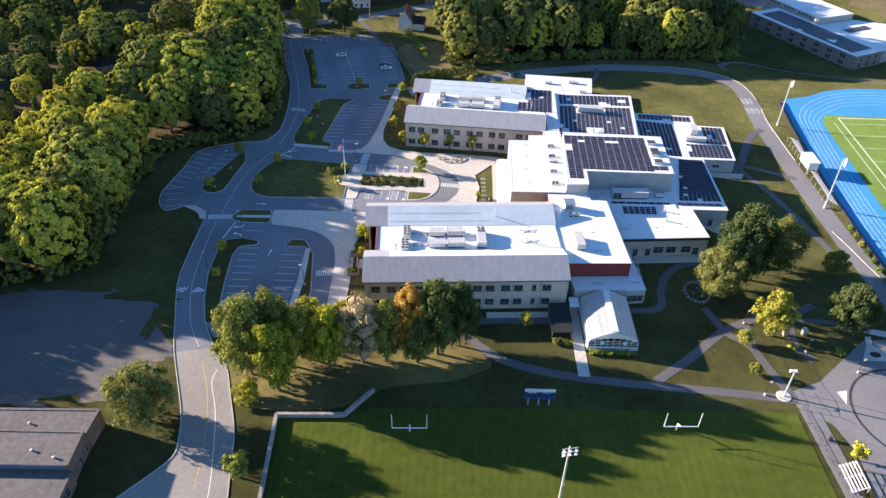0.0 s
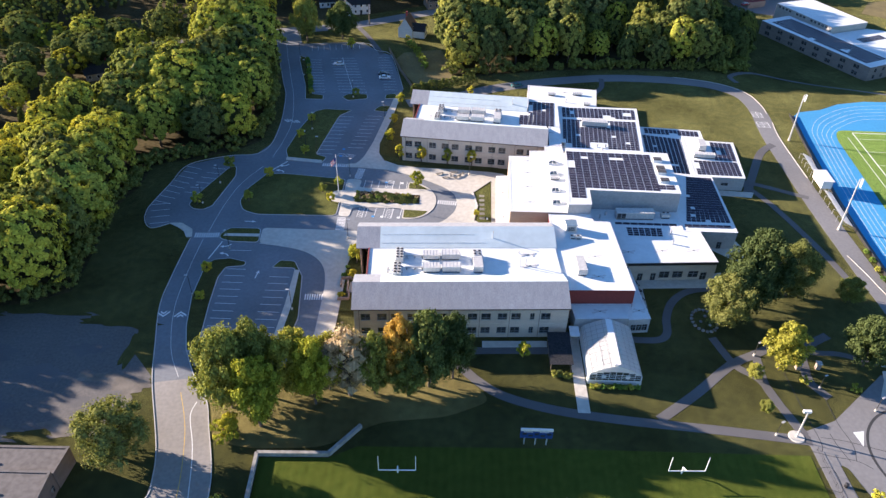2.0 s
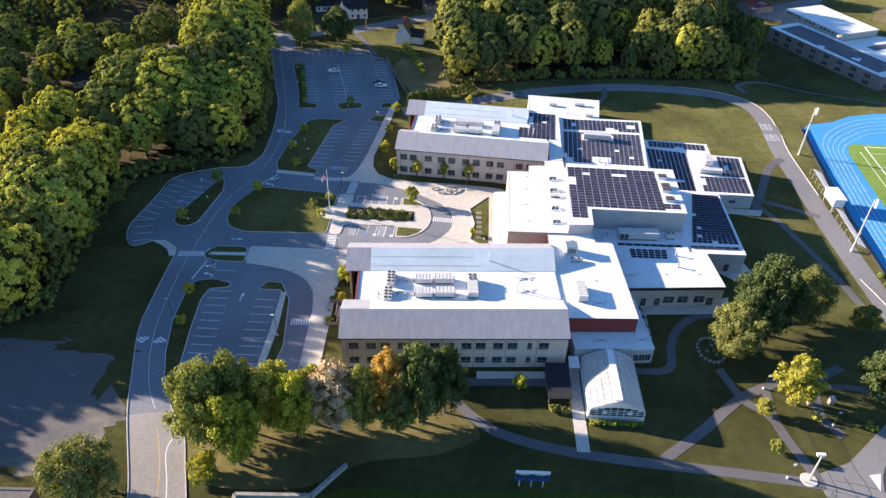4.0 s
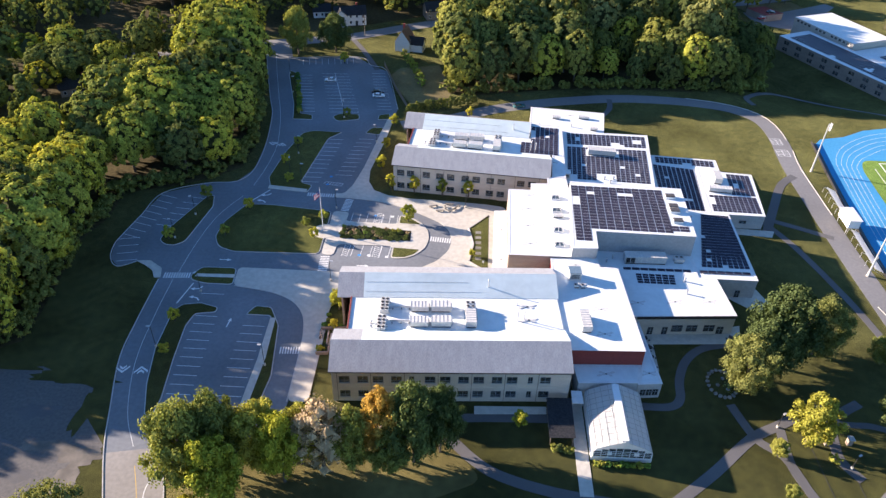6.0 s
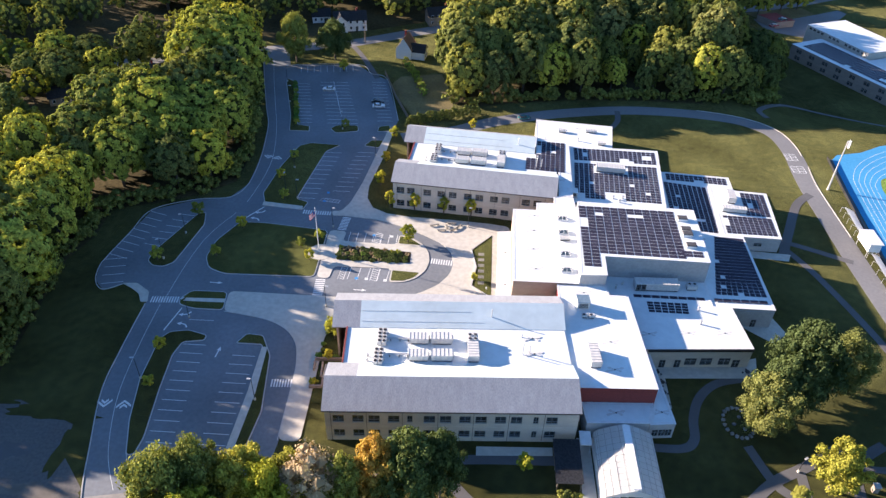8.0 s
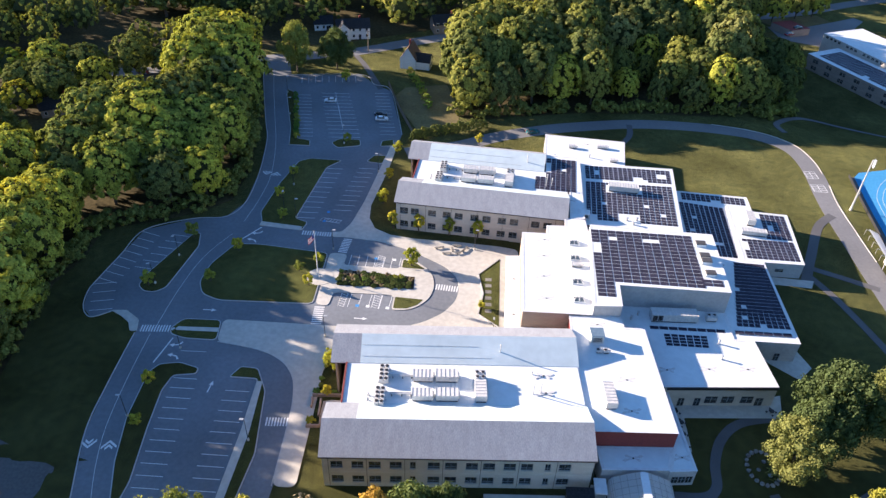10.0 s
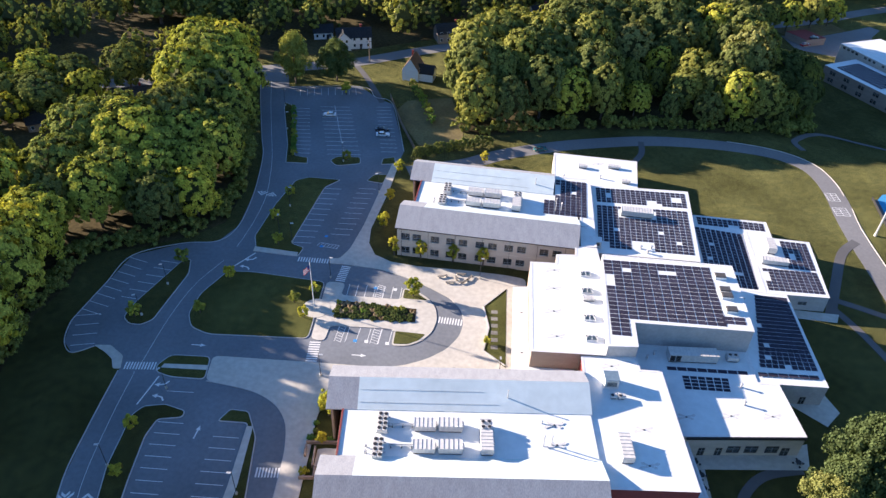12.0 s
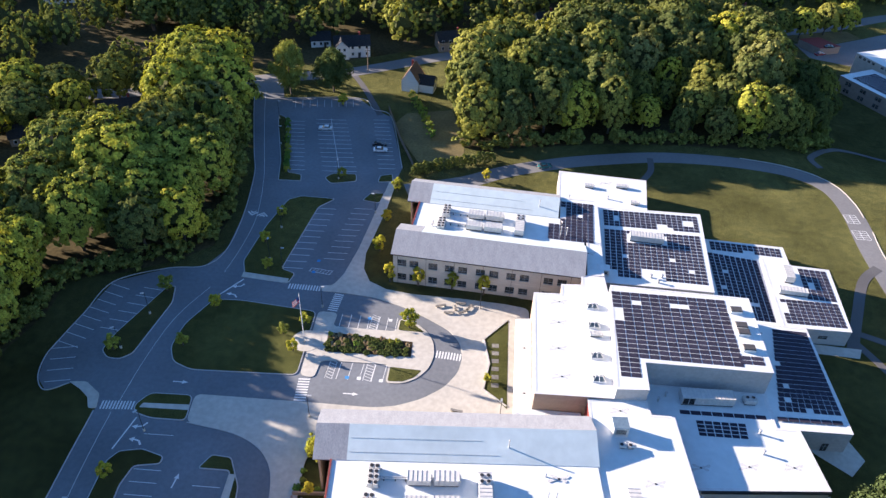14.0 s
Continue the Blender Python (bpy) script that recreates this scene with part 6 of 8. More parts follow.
hatch((-7.1, 187.2), (-6.7, 192.1), 1.5, 6)
hatch((1.6, 187.2), (2.0, 192.2), 1.9, 6)
hatch((0.6, 203.2), (0.9, 207.5), 1.9, 6)
hatch((-13.6, 223.2), (-19, 224.0), 1.5, 6)
for x, y, m in ((-3.8, 187.9, BLUE_PAINT), (-1.2, 187.9, PAINT), (3.7, 187.7, PAINT), (-1.6, 206.8, BLUE_PAINT), (3.4, 206.7, PAINT), (-18.4, 222.4, BLUE_PAINT), (-18, 227, BLUE_PAINT)):
    bm = bmesh.new()
    prism(bm, rounded([(x - 0.45, y - 0.45), (x + 0.45, y - 0.45), (x + 0.45, y + 0.45), (x - 0.45, y + 0.45)], 0.15), 0.031, 0.037)
    tagged(new("stall_symbol", finish("stall_symbol", bm, m)), "painted square marking an accessible stall", "road marking", kind="structure")


def crosswalk(a, b, width, n):
    """Bars across the line a-b."""
    a, b = Vector(a), Vector(b)
    d = (b - a).normalized()
    nrm = Vector((-d.y, d.x)) * width / 2
    ob = thing("crosswalk", (*a.lerp(b, 0.5), 0), "white ladder crosswalk painted on the asphalt", "crosswalk", kind="structure")
    for i in range(n):
        p = a.lerp(b, (i + 0.5) / n)
        bm = bmesh.new()
        stripe(bm, p - nrm, p + nrm, (b - a).length / n * 0.52)
        part("bar", bm, PAINT, ob)


crosswalk((-53.2, 175.6), (-46.2, 176.1), 2.2, 11)
crosswalk((-12.6, 180.3), (-12.9, 186.9), 2.5, 9)
crosswalk((-23.6, 216.4), (-15.2, 216.2), 1.9, 12)
crosswalk((-11.0, 208.4), (-10.3, 214.8), 2.4, 9)
crosswalk((14.9, 196.8), (20.9, 196.2), 2.2, 9)
crosswalk((-17.4, 151), (-12.6, 151.3), 2.2, 8)


def hump_marking(x0, x1, y0, y1):
    """The painted outline and bars of a speed hump on the service road."""
    ob = thing("speed_hump_marking", ((x0 + x1) / 2, (y0 + y1) / 2, 0), "white painted grid of a speed hump on the road", "road marking", kind="structure")
    for k in range(5):
        y = y0 + (y1 - y0) * k / 4
        bm = bmesh.new()
        stripe(bm, (x0, y), (x1, y), 0.16, 0.03, 0.04)
        part("bar", bm, PAINT, ob)
    for k in range(3):
        x = x0 + (x1 - x0) * k / 2
        bm = bmesh.new()
        stripe(bm, (x, y0), (x, y1), 0.16, 0.03, 0.0425)
        part("line", bm, PAINT, ob)


hump_marking(130.8, 134.3, 260.8, 265.0)
hump_marking(130.3, 134.4, 252.9, 257.0)


def road_mark(name, pts_list, label):
    bm = bmesh.new()
    for pts in pts_list:
        prism(bm, pts, 0.031, 0.037)
    tagged(new(name, finish(name, bm, PAINT)), label, "road marking", kind="structure")


def chevron(x, y, turn):
    c, s = math.cos(radians(turn)), math.sin(radians(turn))
    f = lambda u, v: (x + c * u - s * v, y + s * u + c * v)
    for g, k in ((1.25, 0.5), (0.62, -0.45)):
        road_mark("chevron", [[f(-1.2 * g, -1.1 * g + k), f(0, 0.1 * g + k), f(0, 0.1 * g + 0.62 + k), f(-1.2 * g, 0.62 - 1.1 * g + k)], [f(0.004, 0.1 * g + k), f(1.2 * g, -1.1 * g + k), f(1.2 * g, 0.62 - 1.1 * g + k), f(0.004, 0.1 * g + 0.62 + k)]], "white chevron painted on the speed table")


def arrow(x, y, turn):
    c, s = math.cos(radians(turn)), math.sin(radians(turn))
    f = lambda u, v: (x + c * u - s * v, y + s * u + c * v)
    road_mark("arrow", [[f(-1.6, -0.14), f(0.5, -0.14), f(0.5, 0.14), f(-1.6, 0.14)], [f(0.504, -0.5), f(1.7, 0), f(0.504, 0.5)]], "white direction arrow painted on the asphalt")


def turn_arrow(x, y, flip=1):
    f = lambda u, v: (x + u, y + v * flip)
    road_mark("arrow", [[f(1.4, -0.9), f(1.7, -0.6), f(1.0, 0.3), f(-0.2, 0.6), f(-0.2, 0.25), f(0.8, 0.0)], [f(-0.204, 1.0), f(-0.204, -0.15), f(-1.3, 0.42)]], "white turning arrow painted on the asphalt")


chevron(-46.6, 142.8, 12)
chevron(-50.8, 142.9, 192)
chevron(-37.8, 245.6, -2)
chevron(-40.8, 246.2, 178)
arrow(-39.1, 183.2, 0)
arrow(-2.3, 183.4, 0)
arrow(-31.5, 159.3, 84)
turn_arrow(-36.6, 211.6, 1)
turn_arrow(-36, 215.2, -1)
turn_arrow(-43.3, 171.3, -1)
turn_arrow(-42.7, 167.4, 1)
for line, w, m, lab in (([(-40.5, 122.5), (-45, 131), (-48.8, 145), (-50, 160), (-50.2, 174)], 0.09, PAINT, "thin white"), ([(-30.4, 84), (-31.4, 95), (-34.4, 108), (-38.5, 118)], 0.13, YELLOW_PAINT, "yellow"), ([(-26.6, 70), (-27.2, 83), (-29.6, 96), (-31.6, 104), (-34.4, 111.6), (-34.2, 115.5)], 0.16, PAINT, "white"), ([(-49.7, 177), (-49, 190), (-47, 203), (-42.5, 214)], 0.09, PAINT, "thin white"), ([(-40.8, 220), (-39.4, 232), (-39.4, 246), (-42.6, 265), (-47, 282), (-53, 305), (-57, 322)], 0.09, PAINT, "thin white")):
    bm = bmesh.new()
    strip_mesh(bm, line, w, 0.031, 0.037)
    tagged(new("road_line", finish("road_line", bm, m)), lab + " line painted along the drive", "road marking", kind="structure")

# turf and track lines
for x0, y0, x1, y1, w in ((163, 250.6, 158.6, 138, 0.4), (163, 250.6, 206, 250.2, 0.4), (160, 247, 155.5, 150, 0.2)):
    bm = bmesh.new()
    stripe(bm, (x0, y0), (x1, y1), w, 0.071, 0.078)
    tagged(new("field_line", finish("field_line", bm, PAINT)), "white line on the artificial turf", "field line", kind="structure")
for i in range(12):
    y = 246 - 9.14 * i
    x0 = 163 - (250.6 - y) * 0.039
    bm = bmesh.new()
    stripe(bm, (x0, y), (208, y), 0.14, 0.071, 0.077)
    tagged(new("field_line", finish("field_line", bm, PAINT)), "thin white yard line on the artificial turf", "field line", kind="structure")
for k in range(5):
    bm = bmesh.new()
    strip_mesh(bm, [(141.5 + 1.5 * k, 135), (142.4 + 1.5 * k, 190), (147.0 + 1.5 * k, 240), (150 + 1.45 * k, 254 - k), (158 + k, 264 - 2 * k), (172, 272 - 2.6 * k), (192, 273.6 - 2.8 * k), (206 - k, 266 - 2.2 * k)], 0.1, 0.051, 0.057)
    tagged(new("lane_line", finish("lane_line", bm, PAINT)), "white lane line on the blue track", "track line", kind="structure")


# ---- outdoors ----
def flagpole(x, y, h):
    ob = thing("flagpole", (x, y, 0.196), "tall white flagpole with a red, white and blue flag", "flagpole")
    bm = bmesh.new()
    tube(bm, (0, 0, 0), (0, 0, h), 0.13, 0.06, 10)
    part("pole", bm, WHITE_PAINT, ob, local=True)
    bm = bmesh.new()
    tube(bm, (0, 0, h + 0.003), (0, 0, h + 0.25), 0.12, 0.05, 8)
    part("finial", bm, GALV, ob, local=True)
    bm = bmesh.new()
    tube(bm, (0, 0, 0.003), (0, 0, 0.3), 0.35, 0.25, 12)
    part("base", bm, CONCRETE, ob, local=True)
    cols, rows = 8, 7
    for material, test, nm in ((FLAG_RED, lambda i, j: j % 2 == 0 and not (i < 3 and j > 2), "red_stripes"), (WHITE_PAINT, lambda i, j: j % 2 == 1 and not (i < 3 and j > 2), "white_stripes"), (PLASTIC_BLUE, lambda i, j: i < 3 and j > 2, "blue_field")):
        bm = bmesh.new()
        for i in range(cols):
            for j in range(rows):
                if test(i, j):
                    q = []
                    for a, b in ((i, j), (i + 1, j), (i + 1, j + 1), (i, j + 1)):
                        u, v = a / cols, b / rows
                        q.append(bm.verts.new((-0.1 - 1.5 * u, -0.5 * u + 0.18 * math.sin(u * 7), h - 2.6 + 1.7 * v - 1.3 * u)))
                    bm.faces.new(q)
        bmesh.ops.remove_doubles(bm, verts=bm.verts[:], dist=0.001)
        part(nm, bm, material, ob, local=True)


flagpole(-15.3, 197.6, 14.6)


def street_lamp(x, y, h=7.0, turn=0, z=0.16):
    ob = thing("street_lamp", (x, y, z), "slim dark lamp post with a flat head in the parking lot", "street lamp", group="parking lot lamps", turn=turn)
    bm = bmesh.new()
    tube(bm, (0, 0, 0), (0, 0, 0.6), 0.26, 0.26, 10)
    part("base", bm, CONCRETE, ob, local=True)
    bm = bmesh.new()
    tube(bm, (0, 0, 0.603), (0, 0, h), 0.08, 0.06, 8)
    part("post", bm, DARK_METAL, ob, local=True)
    bm = bmesh.new()
    box(bm, 0.1, 0.9, -0.2, 0.2, h + 0.003, h + 0.13)
    part("head", bm, GALV, ob, local=True)
    bm = bmesh.new()
    tube(bm, (0, 0, h - 0.1), (0.2, 0, h + 0.05), 0.05, 0.05, 6)
    part("arm", bm, DARK_METAL, ob, local=True)


for x, y, r in ((-53.4, 203, 200), (-55.5, 191.5, 200), (-41.6, 169.9, 240), (-30.6, 226, 90), (-31, 240, 0), (-42.3, 285, 0), (-20, 266.5, 90), (-45.8, 150, 180), (-19.5, 146, 180), (-13.5, 209.5, 0), (-9.6, 176.5, 0), (24.6, 213, 0), (29.5, 178.6, 90), (-26.5, 223, 0), (-6.4, 250, 180), (-47, 302, 0)):
    street_lamp(x, y, 6.5, r)
for x, y in ((89.9, 112.5), (104.1, 126.2), (114.1, 120.2), (92.4, 135.9)):
    street_lamp(x, y, 4.0, 30, 0.04)


def stadium_light(x, y, h, turn, z=0.0):
    ob = thing("stadium_light", (x, y, z), "tall galvanised stadium light pole with a cluster of lamps", "stadium light", group="stadium lights", turn=turn)
    bm = bmesh.new()
    tube(bm, (0, 0, 0), (0, 0, h), 0.30, 0.15, 12)
    part("pole", bm, GALV, ob, local=True)
    bm = bmesh.new()
    tube(bm, (0, 0, 0.003), (0, 0, 1.2), 0.42, 0.36, 12)
    part("base", bm, CONCRETE, ob, local=True)
    for j, zz in enumerate((h - 0.1, h - 1.1)):
        bm = bmesh.new()
        box(bm, -1.5, 1.5, -0.42, -0.3, zz - 0.06, zz + 0.06)
        bar = part("crossarm", bm, GALV, ob, local=True)
        for k in range(3):
            bm = bmesh.new()
            tube(bm, (-1.1 + 1.1 * k, -0.43, zz - 0.25), (-1.1 + 1.1 * k, -0.85, zz - 0.5), 0.18, 0.42, 10)
            part("lamp", bm, WHITE_PAINT, bar, local=True)
    bm = bmesh.new()
    box(bm, -0.3, 0.3, -0.42, -0.305, h * 0.35, h * 0.35 + 0.6)
    part("control_box", bm, GALV, ob, local=True)


stadium_light(137.7, 243.5, 17.5, 60)
stadium_light(133.6, 189.3, 17.5, 60)
stadium_light(40.6, 83.5, 17.5, 10)


def park_lamp(x, y, h):
    ob = thing("wooden_light_pole", (x, y, 0.04), "leaning white light pole with a floodlight on a concrete pad", "light pole")
    bm = bmesh.new()
    tube(bm, (0, 0, 0.12), (0, 0, h), 0.22, 0.16, 10)
    part("pole", bm, GALV, ob, local=True)
    bm = bmesh.new()
    tube(bm, (0, 0, 0), (0, 0, 0.117), 1.7, 1.6, 16)
    part("pad", bm, CONCRETE, ob, local=True)
    for a in (0, 1):
        bm = bmesh.new()
        box(bm, -1.2 + 0.9 * a, -0.5 + 0.9 * a, -0.45, 0.2, h + 0.003, h + 0.5)
        part("floodlight", bm, WHITE_PAINT, ob, local=True)


park_lamp(94.1, 112.3, 8.0)


def goalpost(x, y, turn):
    ob = thing("goalpost", (x, y, 0.06), "white football goalpost with a crossbar and two uprights", "goalpost", group="goalposts of the practice field", turn=turn)
    bm = bmesh.new()
    tube(bm, (0, 1.6, 0), (0, 1.6, 2.0), 0.16, 0.16, 10)
    tube(bm, (0, 1.6, 1.9), (0, 0.1, 3.0), 0.14, 0.12, 10)
    part("gooseneck", bm, WHITE_PAINT, ob, local=True)
    bm = bmesh.new()
    tube(bm, (-3.6, 0, 3.05), (3.6, 0, 3.05), 0.11, 0.11, 10)
    part("crossbar", bm, WHITE_PAINT, ob, local=True)
    for s in (-1, 1):
        bm = bmesh.new()
        tube(bm, (3.6 * s, 0, 3.165), (3.6 * s, 0, 7.3), 0.09, 0.07, 8)
        part("upright", bm, WHITE_PAINT, ob, local=True)


goalpost(10.9, 98.0, 2)
goalpost(67.6, 100.4, 2)


def scoreboard(x, y):
    ob = thing("scoreboard", (x, y, 0.05), "blue scoreboard on three steel posts at the field's end", "scoreboard")
    for dx in (-2.3, 0, 2.3):
        bm = bmesh.new()
        box(bm, dx - 0.12, dx + 0.12, 0.05, 0.3, 0, 4.6)
        part("post", bm, GALV, ob, local=True)
    bm = bmesh.new()
    box(bm, -3.3, 3.3, -0.25, 0.047, 2.5, 4.7)
    board = part("board", bm, PLASTIC_BLUE, ob, local=True)
    bm = bmesh.new()
    box(bm, -3.3, 3.3, -0.3, 0.047, 4.703, 5.3)
    part("header", bm, COPING, ob, local=True)
    for k in range(5):
        bm = bmesh.new()
        box(bm, -2.9 + 1.25 * k, -2.0 + 1.25 * k, -0.28, -0.253, 3.5 - 0.5 * (k % 2), 4.1 - 0.5 * (k % 2))
        part("digit_panel", bm, DARK_METAL, board, local=True)
    for k in range(2):
        bm = bmesh.new()
        box(bm, -2.6 + 3.2 * k, -0.8 + 3.2 * k, -0.28, -0.253, 4.35, 4.5)
        part("lettering_bar", bm, WHITE_PAINT, board, local=True)


scoreboard(38.6, 107.6)


def greenhouse():
    x0, x1, y0, y1 = 51.7, 63.6, 125.2, 140.6
    ob = thing("greenhouse", ((x0 + x1) / 2, (y0 + y1) / 2, 0), "white translucent greenhouse with a glazed gable end", "greenhouse")
    cx, hw = (x0 + x1) / 2, (x1 - x0) / 2
    prof = [(-hw, 2.7), (-hw * 0.9, 3.5), (-hw * 0.5, 4.75), (0, 5.9), (hw * 0.5, 4.75), (hw * 0.9, 3.5), (hw, 2.7)]
    for k in range(6):
        bm = bmesh.new()
        (a, za), (b, zb) = prof[k], prof[k + 1]
        v = [bm.verts.new(p) for p in ((cx + a, y0, za), (cx + b, y0, zb), (cx + b, y1, zb), (cx + a, y1, za))]
        bm.faces.new(v)
        bmesh.ops.solidify(bm, geom=bm.faces[:], thickness=0.04)
        part("roof_sheet", bm, POLY, ob)
    for s, x in ((1, x0), (-1, x1)):
        bm = bmesh.new()
        box(bm, x - 0.04, x + 0.04, y0, y1, 0.9, 2.57)
        part("side_sheet", bm, POLY, ob)
        bm = bmesh.new()
        box(bm, x - 0.12, x + 0.12, y0, y1, 0, 0.897)
        part("knee_wall", bm, WHITE_PAINT, ob)
    for y in (y0, y1):
        bm = bmesh.new()
        box(bm, x0 + 0.13, x1 - 0.13, y - 0.05, y + 0.05, 0, 1.3)
        part("knee_wall", bm, WHITE_PAINT, ob)
        bm = bmesh.new()
        pts = [(cx + a, z) for a, z in prof] + [(x1, 1.303), (x0, 1.303)]
        va, vb = [bm.verts.new((px, y - 0.02, pz)) for px, pz in pts], [bm.verts.new((px, y + 0.02, pz)) for px, pz in pts]
        bm.faces.new(va)
        bm.faces.new(vb[::-1])
        for i in range(len(pts)):
            bm.faces.new((va[i], vb[i], vb[(i + 1) % len(pts)], va[(i + 1) % len(pts)]))
        part("gable_sheet", bm, POLY, ob)
    for k in range(12):
        y = y0 + (y1 - y0) * k / 11
        bm = bmesh.new()
        for (a, za), (b, zb) in zip(prof, prof[1:]):
            tube(bm, (cx + a, y, za + 0.05), (cx + b, y, zb + 0.05), 0.05, 0.05, 5)
        part("hoop", bm, GALV, ob)
    for k in range(9):
        x = x0 + 0.2 + (x1 - x0 - 0.4) * k / 8
        top = 2.6 + 3.2 * (1 - abs(x - cx) / hw)
        bm = bmesh.new()
        box(bm, x - 0.05, x + 0.05, y0 - 0.1, y0 - 0.053, 1.303, top - 0.1)
        part("mullion", bm, WHITE_PAINT, ob)
    for z in (1.9, 2.45, 3.0):
        bm = bmesh.new()
        box(bm, x0 + 0.1, x1 - 0.1, y0 - 0.1, y0 - 0.053, z, z + 0.08)
        part("transom", bm, WHITE_PAINT, ob)
    for k in range(8):
        xa = x0 + 0.25 + (x1 - x0 - 0.4) * k / 8
        xb = xa + (x1 - x0 - 0.4) / 8 - 0.1
        crest = 2.75 + 1.25 * (1 - (((xa + xb) / 2 - cx) / hw) ** 2)
        bm = bmesh.new()
        box(bm, xa, xb, y0 - 0.05, y0 - 0.04, 1.31, crest)
        part("pane", bm, GLASS, ob)
    for (a, za), (b, zb) in zip(prof, prof[1:]):
        for f in (0.0, 0.5):
            px, pz = cx + a + (b - a) * f, za + (zb - za) * f + 0.11
            bm = bmesh.new()
            tube(bm, (px, y0, pz), (px, y1, pz), 0.05, 0.05, 5)
            part("purlin", bm, GALV, ob)
    bm = bmesh.new()
    box(bm, cx - 0.75, cx + 0.75, y0 + 0.3, y1 - 0.3, 5.72, 6.06)
    part("ridge_vent", bm, WHITE_PAINT, ob, "raised white vent along the ridge")
    for x in (cx - 3.1, cx + 2.3):
        bm = bmesh.new()
        box(bm, x, x + 0.9, y0 - 0.3, y0 - 0.103, 2.1, 2.9)
        part("fan_box", bm, WHITE_PAINT, ob)


greenhouse()


def pavilion():
    ob = thing("wooden_shelter", (46, 133, 0), "open wooden shelter with a dark roof beside the greenhouse", "shelter")
    bm = bmesh.new()
    v = [bm.verts.new(p) for p in ((43.3, 128.0, 2.7), (48.6, 128.2, 2.7), (48.5, 138.2, 3.3), (43.2, 138, 3.3))]
    bm.faces.new(v)
    bmesh.ops.solidify(bm, geom=bm.faces[:], thickness=0.15)
    part("shelter_roof", bm, DARK_SHINGLE, ob)
    for x in (43.6, 48.2):
        for y, z in ((128.4, 2.5), (133, 2.75), (137.6, 3.05)):
            bm = bmesh.new()
            box(bm, x - 0.08, x + 0.08, y - 0.08, y + 0.08, 0, z)
            part("post", bm, WOOD, ob)
    for x in (43.6, 48.2):
        bm = bmesh.new()
        box(bm, x - 0.05, x + 0.05, 128.5, 137.5, 0.6, 0.75)
        part("rail", bm, WOOD, ob)


pavilion()

# retaining wall at the corner of the field
bm = bmesh.new()
for a, b in (((2.2, 110.4), (-3.5, 103.0)), ((-3.5, 103.0), (-17.9, 102.5)), ((-17.9, 102.5), (-17.0, 84)), ((-17.0, 84), (-16.2, 60))):
    stripe(bm, a, b, 0.7, -0.3, 1.1)
tagged(new("retaining_wall", finish("retaining_wall", bm, mat("weathered_concrete", (0.22, 0.21, 0.19), (0.31, 0.30, 0.28), 1.2, 0.9, 0.2, 0.15, 0.2))), "low pale concrete retaining wall round the field's corner", "wall", kind="structure")


def hedge(points, n, h, r, label, material=SHRUB, seed=70, cone=False):
    """Clipped or conical shrubs in a row."""
    q, t = crown_arrays(seed, r, 0.1, h, 16 if not cone else 34, 34, 0.16 if not cone else 0.2, "cone" if cone else "round")
    me = arrays_mesh("leaves", q, t, material)
    line = [Vector(p) for p in points]
    for i in range(n):
        s = i / max(1, n - 1) * (len(line) - 1)
        k = min(int(s), len(line) - 2) if len(line) > 1 else 0
        p = line[k].lerp(line[k + 1], s - k) if len(line) > 1 else line[0]
        ob = thing("shrub", (p.x, p.y, 0.1), label, "shrub", group="planted shrubs", turn=i * 77 % 360)
        bm = bmesh.new()
        tube(bm, (0, 0, -0.1), (0, 0, h * 0.6), 0.05, 0.03, 5)
        part("stem", bm, BARK, ob, local=True)
        o = new("leaves", me)
        o.parent = ob
        o.matrix_basis = Matrix.Diagonal((1, 1, 0.85 + 0.3 * ((i * 37) % 10) / 10, 1))


hedge([(2.6, 271.2), (6.5, 273.4), (12.7, 276.7), (19.0, 279.0), (26.4, 282.4)], 21, 4.2, 1.35, "conical evergreen in a screening row", DARK_GREEN, 71, True)
rs = random.Random(17)
BED_KINDS = ((0.8, 0.7, SHRUB, "low green shrub in the planting bed", 72), (0.6, 0.6, YELLOW, "low yellowing plant in the planting bed", 73), (1.0, 0.8, DEEP_GREEN, "dark rounded shrub in the planting bed", 82), (0.5, 0.6, RUSSET, "dry brown grass clump in the planting bed", 83))
for x, y in scatter([(-10.0, 195.4), (9.1, 195.6), (9.0, 199.6), (-10.0, 200.8)], 1.15, 21):
    h, r, m, lab, sd = BED_KINDS[rs.choice((0, 2, 2, 2, 2, 2, 3, 3))]
    hedge([(x, y)], 1, h * rs.uniform(0.3, 0.55), r * rs.uniform(0.9, 1.3), lab, m, sd)
for x, y, h, r, m in ((-6.2, 169.0, 4.4, 2.4, YELLOW), (-7.0, 167.6, 2.4, 1.4, SHRUB), (-7.9, 163.4, 0.8, 0.6, SHRUB), (-7.6, 161.4, 0.9, 0.6, DARK_GREEN), (-8.2, 159.4, 1.5, 0.9, SHRUB), (-8.0, 151.6, 1.6, 1.0, YELLOW), (-4.3, 159.4, 1.0, 0.7, SHRUB)):
    hedge([(x, y)], 1, h, r, "leafy yellow-green shrub beside the brick wing", m, 74)
PLANTER = mat("planter_brick", (0.26, 0.19, 0.15), (0.34, 0.26, 0.20), 4.0, 0.9, 0.3)
bm = bmesh.new()
